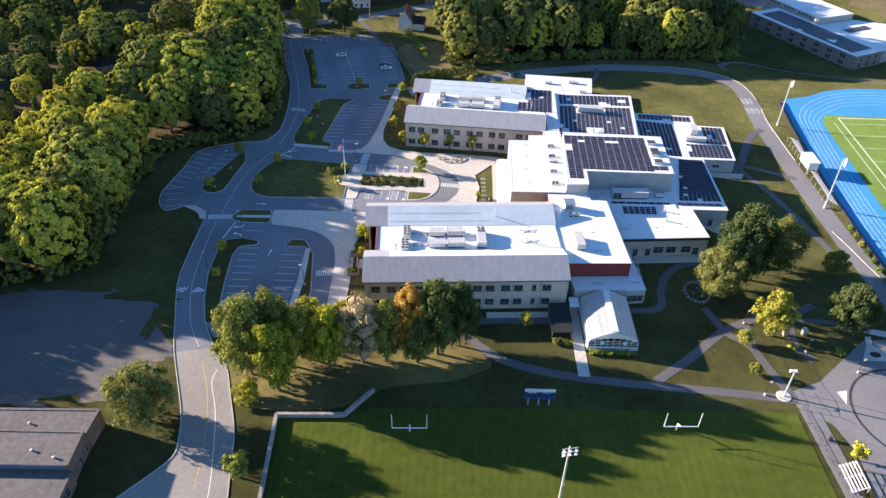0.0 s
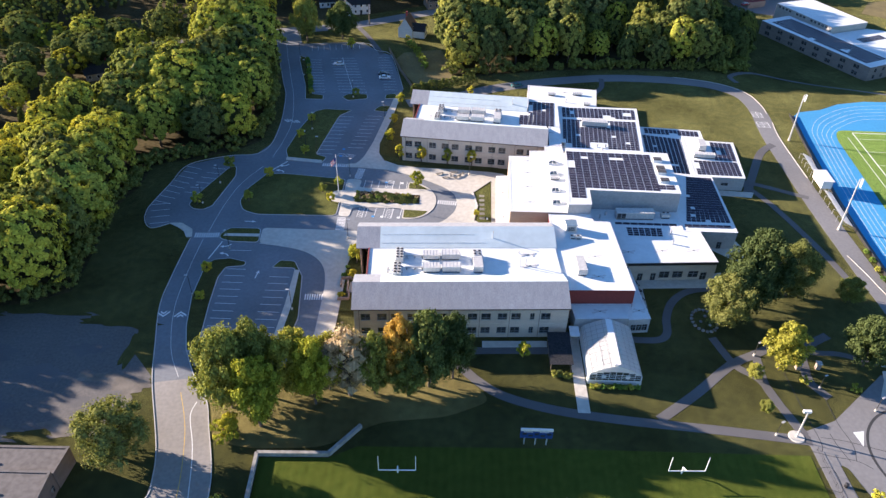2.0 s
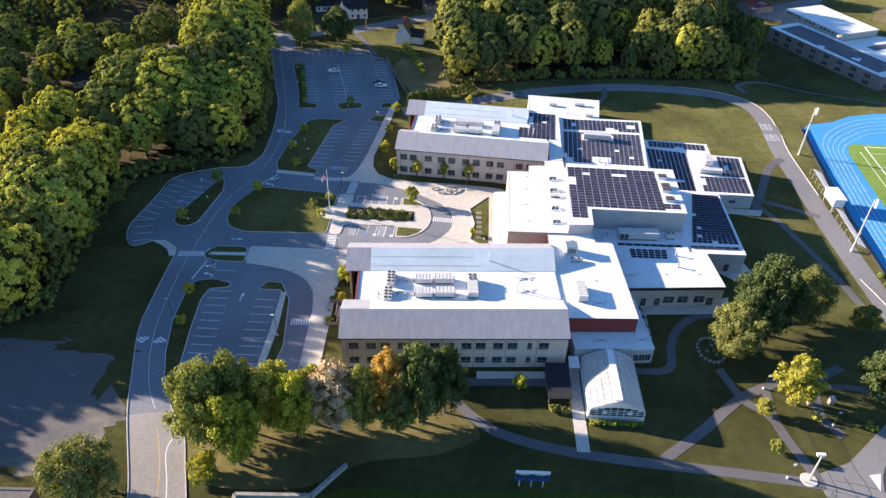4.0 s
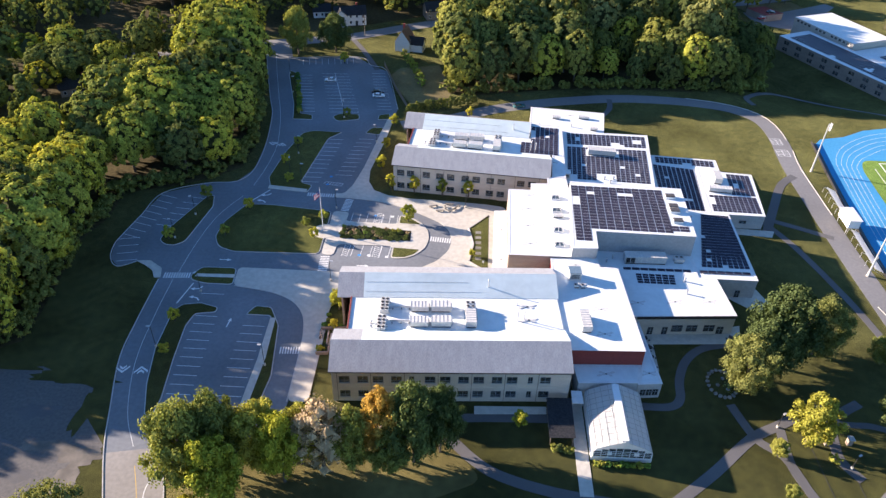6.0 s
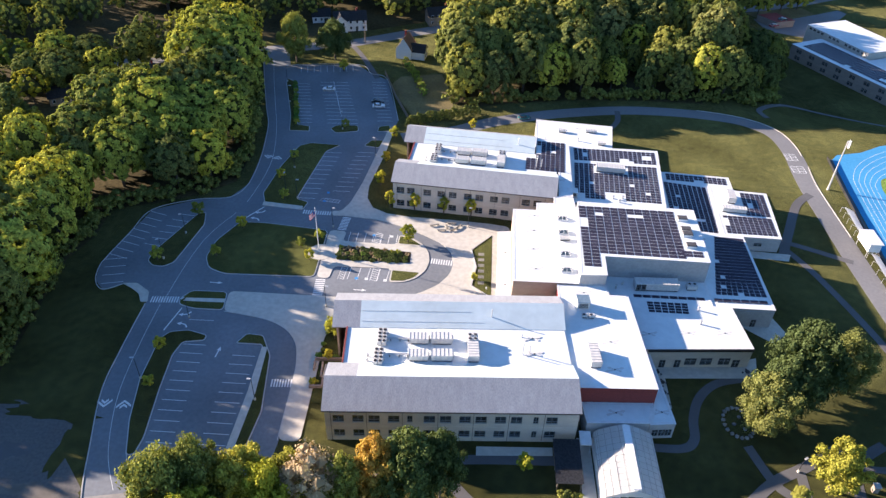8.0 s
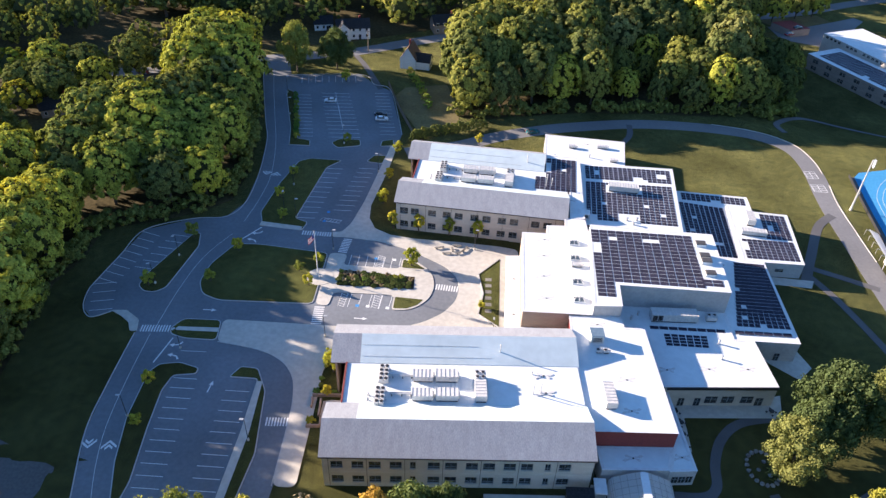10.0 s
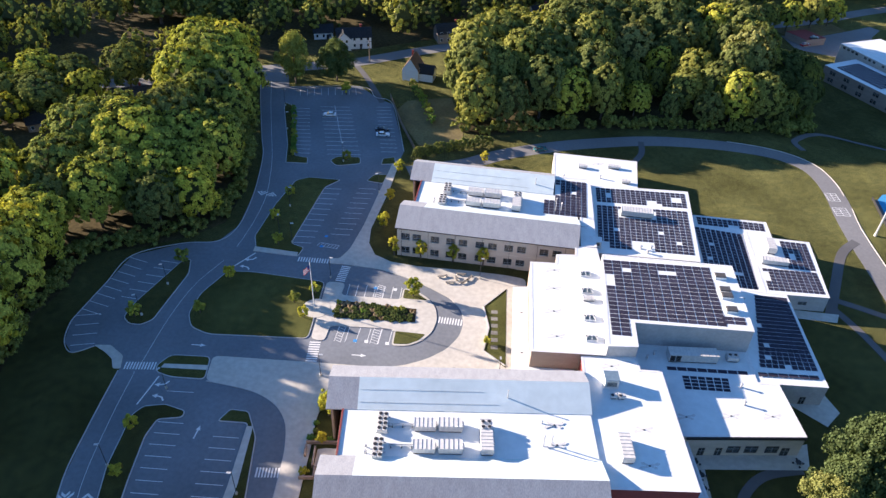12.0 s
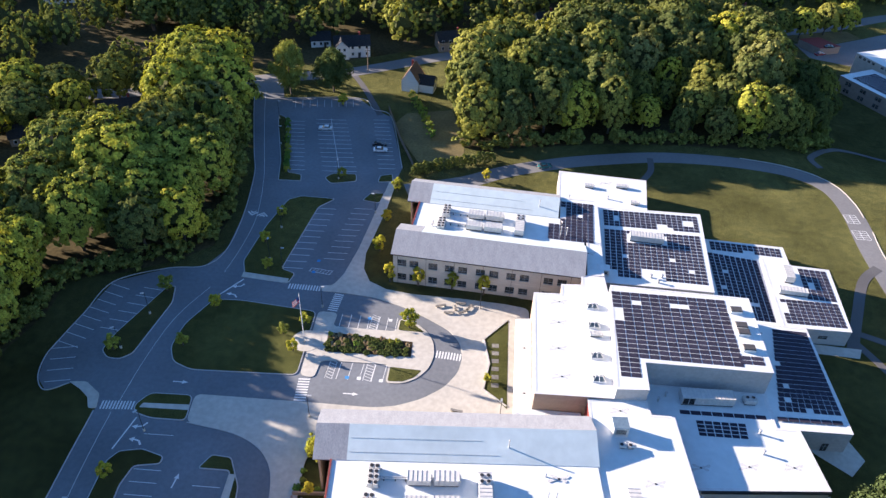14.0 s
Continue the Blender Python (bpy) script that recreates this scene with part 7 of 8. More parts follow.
for a, b in (((-8.9, 158.4), (-2.6, 158.8)), ((-8.8, 157.6), (-8.6, 155.2)), ((-6.9, 157.4), (-6.6, 152.9)), ((-8.7, 150.2), (-5.9, 150.4)), ((-5.9, 150.6), (-6.1, 152.7))):
    stripe(bm, a, b, 0.35, 0.1, 1.0)
tagged(new("planter_wall", finish("planter_wall", bm, PLANTER)), "low brown brick planter walls at the side entrance", "wall", kind="structure")
bm = bmesh.new()
for k in range(4):
    box(bm, -6.4 + 0.5 * k, -2.6, 153.2, 157.2, 0.1, 0.30 + 0.15 * k)
tagged(new("entrance_steps", finish("entrance_steps", bm, CONCRETE)), "concrete steps up to the side entrance", "steps", kind="structure")
hedge([(-43.5, 300), (-39, 281), (-36.6, 269)], 12, 1.6, 1.1, "rounded shrub in the hedge strip", SHRUB, 75)
hedge([(52.5, 123.8), (62.5, 123.9)], 9, 0.9, 0.7, "low plant along the greenhouse", SHRUB, 76)
hedge([(44.4, 127), (47.6, 126.6)], 4, 1.6, 1.0, "dark shrub before the wooden shelter", DARK_GREEN, 77)
hedge([(136.7, 178), (136.0, 160), (135.7, 142)], 10, 1.5, 0.9, "shrub on the bank beside the track", SHRUB, 78)
hedge([(-27.6, 108.5), (-25.8, 105.5), (-24, 106.5)], 3, 2.2, 1.5, "yellow-green bush beside the road", YELLOW, 79)
hedge([(6, 296), (2, 310), (-3, 322)], 8, 3.0, 1.8, "garden shrub behind the fence", SHRUB, 80)
hedge([(101.5, 128), (112, 126)], 2, 1.8, 1.2, "small shrub beside the path", SHRUB, 81)


def fence(points, h, gap, label, material=WOOD):
    ob = thing("fence", (*points[0], 0), label, "fence")
    for a, b in zip(points, points[1:]):
        a, b = Vector(a), Vector(b)
        n = max(1, round((b - a).length / gap))
        for i in range(n + 1):
            p = a.lerp(b, i / n)
            bm = bmesh.new()
            tube(bm, (p.x, p.y, -0.1), (p.x, p.y, h), 0.05, 0.05, 6)
            part("post", bm, material, ob)
        for z in (0.35 * h, 0.85 * h):
            bm = bmesh.new()
            tube(bm, (a.x, a.y, z), (b.x, b.y, z), 0.03, 0.03, 5)
            part("rail", bm, material, ob)
    return ob


def board_fence(points, h, label):
    ob = thing("board_fence", (*points[0], 0), label, "fence")
    for a, b in zip(points, points[1:]):
        a, b = Vector(a), Vector(b)
        n = max(1, round((b - a).length / 2.4))
        for i in range(n):
            p, q = a.lerp(b, i / n), a.lerp(b, (i + 0.96) / n)
            bm = bmesh.new()
            stripe(bm, p, q, 0.06, 0.05, h)
            part("panel", bm, WOOD, ob)
            bm = bmesh.new()
            stripe(bm, q, a.lerp(b, (i + 1) / n), 0.14, -0.1, h + 0.1)
            part("post", bm, WOOD, ob)


board_fence([(-10.6, 313.6), (-4, 292), (1.8, 276.4)], 1.8, "weathered wooden board fence beside the lot")
for line in ([(108, 294.6), (119.5, 292), (128.8, 287.4), (134.6, 280.4), (136.6, 271), (136.5, 264)], [(136.3, 257), (135, 246), (134.9, 230), (135, 218)], [(131.0, 176.7), (132.9, 168.6), (134.3, 160.9), (136.1, 153.7)]):
    bm = bmesh.new()
    strip_mesh(bm, line, 0.22, -0.2, 0.14)
    tagged(new("kerb", finish("kerb", bm, CONCRETE)), "pale concrete kerb along the service road", "kerb", kind="structure")
bm = bmesh.new()
strip_mesh(bm, [(145.6, 263), (143.4, 245), (141, 222), (139.4, 196), (138.6, 170), (138.2, 140)], 1.5, -0.3, 0.066)
tagged(new("path", finish("path", bm, PATH_ASPHALT)), "narrow grey asphalt walk beside the track", "path", kind="structure")
RAIL = [(144.5, 263), (142.3, 245), (139.9, 222), (138.3, 196), (137.5, 170), (137.1, 140)]
track_fence = fence(RAIL, 1.2, 4.0, "low dark fence with a black windscreen along the track", DARK_METAL)
for a, b in zip(RAIL, RAIL[1:]):
    bm = bmesh.new()
    stripe(bm, a, b, 0.02, 0.1, 1.1)
    part("windscreen", bm, DARK_METAL, track_fence)
fence([(97.2, 109), (98.2, 86), (98.4, 62)], 1.2, 3.0, "low metal fence beside the practice field", DARK_METAL)


def bleachers():
    ob = thing("bleachers", (137.5, 212, 0), "aluminium bleachers facing the track", "bleachers")
    for k, (y0, y1) in enumerate(((216, 231), (190, 208.5))):
        for r in range(5):
            bm = bmesh.new()
            x = 140.2 - 0.75 * r - (231 - (y0 + y1) / 2) * 0.06
            prism(bm, [(x, y0), (x + 0.4, y0), (x + 1.2, y1), (x + 0.8, y1)], 0.45 + 0.35 * r, 0.52 + 0.35 * r)
            part("bench_board", bm, GALV, ob)
        for y in [y0 + (y1 - y0) * i / 5 for i in range(6)]:
            bm = bmesh.new()
            x = 138 - (231 - y) * 0.06
            tube(bm, (x + 2.4, y, 0), (x - 1.2, y, 1.9), 0.06, 0.06, 5)
            tube(bm, (x - 1.2, y, 0), (x - 1.2, y, 1.9), 0.06, 0.06, 5)
            part("truss", bm, GALV, ob)


bleachers()


def press_box():
    ob = thing("press_box", (136.6, 212, 0), "white press box on legs above the bleachers", "press box")
    for x, y in ((135.3, 209), (137.9, 209), (135.3, 215), (137.9, 215)):
        bm = bmesh.new()
        tube(bm, (x, y, 0), (x, y, 2.1), 0.1, 0.1, 6)
        part("leg", bm, GALV, ob)
    bm = bmesh.new()
    box(bm, 135, 138.2, 208.5, 215.5, 2.103, 4.6)
    cab = part("cabin", bm, WHITE_PAINT, ob)
    bm = bmesh.new()
    box(bm, 134.8, 138.6, 208.3, 215.7, 4.603, 4.75)
    part("cabin_roof", bm, COPING, ob)
    for k in range(3):
        bm = bmesh.new()
        box(bm, 138.203, 138.24, 209 + 2.2 * k, 210.7 + 2.2 * k, 3.1, 4.1)
        part("pane", bm, GLASS, cab)


press_box()


def stand(x, y):
    ob = thing("equipment_frame", (x, y, 0.042), "white metal frame of stacked bleachers beside the field", "bleachers")
    for k in range(6):
        bm = bmesh.new()
        box(bm, -1.6 + 0.55 * k, -1.3 + 0.55 * k, -3.5, 3.0, 0.4 + 0.3 * k, 0.46 + 0.3 * k)
        part("bench_board", bm, WHITE_PAINT, ob, local=True)
    for yy in (-3.2, 0, 2.8):
        bm = bmesh.new()
        tube(bm, (-1.6, yy, 0), (1.5, yy, 1.9), 0.07, 0.07, 6)
        tube(bm, (1.5, yy, 0), (1.5, yy, 1.9), 0.07, 0.07, 6)
        part("truss", bm, WHITE_PAINT, ob, local=True)


stand(100.4, 91)

# stone council ring, boulders and outdoor tables
for i in range(18):
    a = 0.35 + 5.6 * i / 17
    bm = bmesh.new()
    bmesh.ops.create_icosphere(bm, subdivisions=1, radius=0.55)
    rr = random.Random(i)
    for v in bm.verts:
        v.co *= rr.uniform(0.75, 1.15)
        v.co.z *= 0.6
    ob = new("boulder", finish("boulder", bm, STONE))
    ob.matrix_basis = pose(83.6 + 3.1 * math.cos(a), 147.4 + 4.0 * math.sin(a), 0.2, 0, 0, i * 50)
    tagged(ob, "grey field stone in a seating ring", "stone", "stones of the seating ring")
for i, (x, y) in enumerate(((82.6, 147), (84.2, 149), (84.6, 145.8))):
    bm = bmesh.new()
    bmesh.ops.create_icosphere(bm, subdivisions=2, radius=0.45)
    for v in bm.verts:
        v.co.z *= 0.6
    ob = new("boulder", finish("boulder", bm, STONE))
    ob.matrix_basis = pose(x, y, 0.2)
    tagged(ob, "flat grey stone inside the seating ring", "stone", "stones of the seating ring")


def picnic_table(x, y, z, turn=0):
    ob = thing("picnic_table", (x, y, z), "round dark picnic table with attached seats", "table", group="picnic tables on the terraces", turn=turn)
    bm = bmesh.new()
    tube(bm, (0, 0, 0.72), (0, 0, 0.78), 0.6, 0.6, 14)
    part("tabletop", bm, DARK_METAL, ob, local=True)
    bm = bmesh.new()
    tube(bm, (0, 0, 0), (0, 0, 0.717), 0.08, 0.08, 8)
    part("pedestal", bm, DARK_METAL, ob, local=True)
    for k in range(4):
        a = k * 1.571 + 0.4
        bm = bmesh.new()
        tube(bm, (math.cos(a), math.sin(a), 0.42), (math.cos(a), math.sin(a), 0.47), 0.24, 0.24, 10)
        part("seat", bm, DARK_METAL, ob, local=True)
        bm = bmesh.new()
        tube(bm, (math.cos(a), math.sin(a), 0), (math.cos(a), math.sin(a), 0.417), 0.05, 0.05, 6)
        part("leg", bm, DARK_METAL, ob, local=True)


slab("pavement", [(67.2, 150), (70.2, 150.4), (70.4, 161.5), (66.8, 161.8)], -0.2, 0.12, CONCRETE, "small concrete dining terrace", "pavement")
for x, y in ((68.6, 160.2), (69.2, 157.2), (69, 154.2), (68.8, 151.4), (89.4, 161.8)):
    picnic_table(x, y, 0.12, x * 40)


def bench(x, y, turn, length=3.0):
    ob = thing("bench", (x, y, 0.16), "long grey stone bench on the plaza", "bench", group="plaza benches", turn=turn)
    bm = bmesh.new()
    box(bm, -length / 2, length / 2, -0.28, 0.28, 0.35, 0.5)
    part("seat", bm, STONE, ob, local=True)
    for s in (-1, 1):
        bm = bmesh.new()
        box(bm, s * length * 0.35 - 0.15, s * length * 0.35 + 0.15, -0.22, 0.22, 0, 0.347)
        part("leg", bm, CONCRETE, ob, local=True)


for x, y, r in ((17.5, 178.6, 10), (20.2, 178.2, 100), (22.6, 178.8, 30), (20.6, 180.6, -10), (18.6, 176.8, 70), (15, 212.6, 20), (18.6, 212.2, 100), (20.6, 211, 30), (17.2, 210.4, 5), (22, 212.6, 60), (19.8, 214, 0)):
    bench(x, y, r, 2.6 if r != 100 else 1.8)
# stepped kerb of the fan lawn
for k in range(6):
    bm = bmesh.new()
    box(bm, 27.7, 29.3, 188.0 + 2.4 * k, 189.2 + 2.4 * k, 0.1, 0.215)
    tagged(new("stone_step", finish("stone_step", bm, STONE)), "dark flat stone slab set in the fan lawn", "stone slab", "stone slabs of the lawn")
bm = bmesh.new()
for a, b in (((31.0, 183.0), (26.0, 187.2)), ((26.0, 187.2), (27.2, 195)), ((27.2, 195), (25.8, 202.4)), ((25.8, 202.4), (31.2, 209.2))):
    stripe(bm, a, b, 0.32, 0.0, 0.36)
tagged(new("plaza_wall", finish("plaza_wall", bm, KERB)), "low curved stone seat wall round the fan lawn", "wall", kind="structure")


# small things on the apron and by the street
def litter_bin(x, y):
    ob = thing("litter_bin", (x, y, 0.042), "dark round litter bin on the asphalt", "bin")
    bm = bmesh.new()
    tube(bm, (0, 0, 0), (0, 0, 0.9), 0.36, 0.42, 14)
    part("bin_body", bm, DARK_METAL, ob, local=True)
    bm = bmesh.new()
    tube(bm, (0, 0, 0.903), (0, 0, 1.05), 0.44, 0.25, 14)
    part("bin_lid", bm, DARK_METAL, ob, local=True)


litter_bin(99.6, 100.4)


def brick_pillar(x, y):
    ob = thing("brick_pillar", (x, y, 0), "square brick pillar with a pale stone cap", "pillar", group="gate pillars of the park path")
    bm = bmesh.new()
    box(bm, -0.5, 0.5, -0.5, 0.5, 0, 1.7)
    part("shaft", bm, BRICK_BROWN, ob, local=True)
    bm = bmesh.new()
    box(bm, -0.62, 0.62, -0.62, 0.62, 1.703, 1.9)
    part("cap", bm, KERB, ob, local=True)


brick_pillar(106.0, 132.5)
brick_pillar(101.3, 132.2)


def utility_pole(x, y, h, turn):
    ob = thing("utility_pole", (x, y, 0), "grey wooden utility pole with a crossarm beside the street", "utility pole", turn=turn)
    bm = bmesh.new()
    tube(bm, (0, 0, -0.2), (0, 0, h), 0.2, 0.13, 8)
    part("pole", bm, WOOD, ob, local=True)
    bm = bmesh.new()
    box(bm, -1.2, 1.2, -0.22, -0.12, h - 0.9, h - 0.75)
    part("crossarm", bm, WOOD, ob, local=True)
    bm = bmesh.new()
    tube(bm, (0.25, 0.1, h - 2.6), (0.25, 0.1, h - 1.6), 0.22, 0.22, 10)
    part("transformer", bm, GALV, ob, local=True)


utility_pole(-22.6, 343.8, 9.5, 25)
utility_pole(30, 378, 9.5, 25)


# ---- cars ----
def car(x, y, turn, paint, label, z=0.03):
    ob = thing("car", (x, y, z), label, "car", group="parked cars", turn=turn)

    def loft(nm, prof, half_w, material, parent, taper=0.0):
        bm = bmesh.new()
        a = [bm.verts.new((px, -half_w + taper * (pz > 1.0), pz)) for px, pz in prof]
        b = [bm.verts.new((px, half_w - taper * (pz > 1.0), pz)) for px, pz in prof]
        bm.faces.new(a)
        bm.faces.new(b[::-1])
        for i in range(len(prof)):
            bm.faces.new((a[i], b[i], b[(i + 1) % len(prof)], a[(i + 1) % len(prof)]))
        bmesh.ops.bevel(bm, geom=bm.edges[:], offset=0.05, segments=2, affect="EDGES")
        return part(nm, bm, material, parent, local=True, smooth=False)

    loft("body", [(-2.3, 0.28), (2.25, 0.28), (2.3, 0.62), (1.9, 0.86), (0.95, 0.95), (-1.7, 0.98), (-2.28, 0.9)], 0.9, paint, ob)
    cabin = loft("cabin", [(-1.75, 0.95), (0.95, 0.93), (0.25, 1.42), (-1.15, 1.44)], 0.82, GLASS, ob, 0.14)
    loft("roof", [(-1.2, 1.425), (0.28, 1.405), (0.2, 1.48), (-1.1, 1.5)], 0.68, paint, ob)
    for wx in (-1.4, 1.42):
        for s in (-1, 1):
            bm = bmesh.new()
            tube(bm, (wx, s * 0.72, 0.33), (wx, s * 0.93, 0.33), 0.33, 0.33, 14)
            wheel = part("wheel", bm, RUBBER, ob, local=True)
            bm = bmesh.new()
            tube(bm, (wx, s * 0.933, 0.33), (wx, s * 0.95, 0.33), 0.2, 0.18, 10)
            part("rim", bm, GALV, wheel, local=True)
    for s in (-1, 1):
        bm = bmesh.new()
        box(bm, 2.2, 2.33, s * 0.65 - 0.16, s * 0.65 + 0.16, 0.6, 0.74)
        part("headlight", bm, GLASS, ob, local=True)
        bm = bmesh.new()
        box(bm, -2.33, -2.22, s * 0.68 - 0.14, s * 0.68 + 0.14, 0.66, 0.84)
        part("tail_light", bm, FLAG_RED, ob, local=True)


WHITE_CAR, SILVER_CAR, BLACK_CAR, TEAL_CAR, RED_CAR = car_paint("white_car_paint", (0.75, 0.75, 0.75)), car_paint("silver_car_paint", (0.42, 0.44, 0.46)), car_paint("black_car_paint", (0.02, 0.02, 0.025)), car_paint("teal_car_paint", (0.05, 0.16, 0.17)), car_paint("red_car_paint", (0.30, 0.02, 0.02))
car(-30.0, 296.6, 182, WHITE_CAR, "white sedan parked in the rear lot")
car(-9.6, 284.6, 4, WHITE_CAR, "white sedan parked beside a dark one")
car(-10.4, 288.2, 4, BLACK_CAR, "black sedan parked in the rear lot")
car(43.2, 281.0, 20, TEAL_CAR, "dark teal car on the service road behind the school")
car(172, 396, 20, BLACK_CAR, "black car parked by the far school", 0.05)
car(165, 387, 25, RED_CAR, "red car parked by the far school", 0.05)
car(-77, 381, 40, SILVER_CAR, "silver car in a far driveway", 0.05)


# ---- houses and far buildings ----
def house(x, y, w, d, turn, wall_h, roof_h, siding, roofing, label, wing_w=0.0, chimney=True, ell=None, ell_roof=None):
    ob = thing("house", (x, y, lie(x, y)), label, "house", turn=turn)

    def body(x0, x1, y0, y1, h, r, nm):
        bm = bmesh.new()
        yc = (y0 + y1) / 2
        pts = [(y0, -0.2), (y1, -0.2), (y1, h), (yc, h + r), (y0, h)]
        a, b = [bm.verts.new((x0, py, pz)) for py, pz in pts], [bm.verts.new((x1, py, pz)) for py, pz in pts]
        bm.faces.new(a)
        bm.faces.new(b[::-1])
        for i in range(5):
            bm.faces.new((a[i], b[i], b[(i + 1) % 5], a[(i + 1) % 5]))
        part(nm, bm, siding, ob, local=True)
        for s in (-1, 1):
            bm = bmesh.new()
            k = 0.4
            ye, ze = (y0 - k if s < 0 else y1 + k), h - k * r / ((y1 - y0) / 2)
            v = [bm.verts.new(p) for p in ((x0 - k, ye, ze + 0.05), (x1 + k, ye, ze + 0.05), (x1 + k, yc, h + r + 0.05), (x0 - k, yc, h + r + 0.05))]
            bm.faces.new(v)
            bmesh.ops.solidify(bm, geom=bm.faces[:], thickness=0.18)
            part("roof", bm, roofing, ob, local=True)

    body(-w / 2, w / 2, -d / 2, d / 2, wall_h, roof_h, "wall")
    if wing_w:
        body(w / 2, w / 2 + wing_w, -d / 2 + 0.8, d / 2 - 1.2, wall_h * 0.62, roof_h * 0.6, "side_wing")
    if ell:
        # a gabled wing at right angles, its ridge running forwards
        x0, x1, reach, eh, er = ell
        yf, yb, xc = -d / 2 - reach, 0.0, (x0 + x1) / 2
        bm = bmesh.new()
        pts = [(x0, -0.2), (x1, -0.2), (x1, eh), (xc, eh + er), (x0, eh)]
        a, b = [bm.verts.new((px, yf, pz)) for px, pz in pts], [bm.verts.new((px, yb, pz)) for px, pz in pts]
        bm.faces.new(a)
        bm.faces.new(b[::-1])
        for i in range(5):
            bm.faces.new((a[i], b[i], b[(i + 1) % 5], a[(i + 1) % 5]))
        part("cross_wing", bm, siding, ob, local=True)
        for s in (-1, 1):
            bm = bmesh.new()
            k = 0.35
            xe = x0 - k if s < 0 else x1 + k
            ze = eh - k * er / ((x1 - x0) / 2) + 0.05
            bm.faces.new([bm.verts.new(p) for p in ((xe, yf - k, ze), (xe, yb, ze), (xc, yb, eh + er + 0.05), (xc, yf - k, eh + er + 0.05))])
            bmesh.ops.solidify(bm, geom=bm.faces[:], thickness=0.18)
            part("roof", bm, ell_roof or roofing, ob, local=True)
        for r in range(1 if eh < 4 else 2):
            for px in (xc - 1.0, xc + 1.0):
                bm = bmesh.new()
                box(bm, px - 0.5, px + 0.5, yf - 0.06, yf - 0.003, 0.9 + 2.5 * r, 2.2 + 2.5 * r)
                win = part("window", bm, WHITE_PAINT, ob, local=True)
                bm = bmesh.new()
                box(bm, px - 0.4, px + 0.4, yf - 0.08, yf - 0.063, 1.0 + 2.5 * r, 2.1 + 2.5 * r)
                part("pane", bm, GLASS, win, local=True)
    rows = 1 if wall_h < 4 else 2
    for r in range(rows):
        for k in range(max(2, int(w / 2.6))):
            px = -w / 2 + (k + 0.5) * w / max(2, int(w / 2.6))
            bm = bmesh.new()
            box(bm, px - 0.55, px + 0.55, -d / 2 - 0.06, -d / 2 - 0.003, 0.9 + 2.7 * r, 2.3 + 2.7 * r)
            win = part("window", bm, WHITE_PAINT, ob, local=True)
            bm = bmesh.new()
            box(bm, px - 0.43, px + 0.43, -d / 2 - 0.08, -d / 2 - 0.063, 1.02 + 2.7 * r, 2.18 + 2.7 * r)
            part("pane", bm, GLASS, win, local=True)
    bm = bmesh.new()
    box(bm, w * 0.15, w * 0.15 + 1.0, -d / 2 - 0.09, -d / 2 - 0.063, 0, 2.1)
    part("door", bm, DARK_METAL, ob, local=True)
    if chimney:
        bm = bmesh.new()
        box(bm, w * 0.2, w * 0.2 + 0.8, 0.2, 1.0, wall_h, wall_h + roof_h + 1.0)
        part("chimney", bm, BRICK_RED, ob, local=True)


house(-4.0, 332.5, 8.0, 6.4, 80, 4.4, 4.6, SIDING_WHITE, RED_SHINGLE, "white house with a steep sunlit gable roof behind the lot", ell=(-3.0, 2.2, 5.4, 3.4, 2.6), ell_roof=DARK_SHINGLE)
house(-31.5, 360, 14, 8, 14, 5.0, 2.8, SIDING_WHITE, DARK_SHINGLE, "white house with a dark shingle roof by the street", 0.0, ell=(-7.0, -1.6, 1.6, 5.0, 2.6))
house(-46, 368, 8, 7, 14, 3.0, 2.4, SIDING_WHITE, DARK_SHINGLE, "small white garage with a dark roof by the street", chimney=False)
house(8, 372, 12, 8, 18, 4.4, 3.0, BRICK_BROWN, DARK_SHINGLE, "brown house with a dark roof across the street")
house(48, 398, 10, 8, 25, 5.4, 3.0, SIDING_BLUE, DARK_SHINGLE, "pale blue gabled house among the trees")
house(68, 424, 10, 9, 10, 5.2, 3.0, SIDING_WHITE, DARK_SHINGLE, "white house half hidden by trees")
house(144, 441, 12, 9, -30, 4.6, 3.2, SIDING_WHITE, RED_SHINGLE, "white house with a pale roof among the trees")
house(-101, 299, 14, 8, 20, 3.0, 2.6, SIDING_WHITE, DARK_SHINGLE, "low white house with a dark roof in the woods", 5.0)
house(-122, 279, 12, 8, 30, 3.0, 2.6, BRICK_BROWN, DARK_SHINGLE, "brown house half hidden in the woods")
house(-172, 400, 16, 9, 25, 3.2, 2.4, SIDING_WHITE, DARK_SHINGLE, "long white house with garage doors beyond the trees", 6.0)
house(109, 341, 9, 7, 20, 3.0, 2.2, SIDING_WHITE, DARK_SHINGLE, "small house hidden among the trees")
house(88, 420, 11, 8, 15, 5.0, 2.8, SIDING_WHITE, DARK_SHINGLE, "white house beyond the east woods")
slab("lawn", [(17.5, 282), (17.2, 294.6), (11.8, 316), (-4.0, 311.5), (-7.5, 303), (-3.2, 292), (3.0, 279.4), (8, 279)], -0.2, 0.045, mat("dry_lawn", (0.13, 0.105, 0.035), (0.19, 0.15, 0.055), 1.2, 0.95, 0.5, 0.25, 0.12), "dry yellowing garden lawn behind the fence", "lawn")
DRY_LAWN = bpy.data.materials["dry_lawn"]
FAR = -10.6
slab("lawn", [(238, 411), (247, 405), (252, 394), (300, 410), (280, 440), (250, 430)], FAR - 0.2, FAR + 0.06, DRY_LAWN, "dry sunlit lawn behind the far school", "lawn")
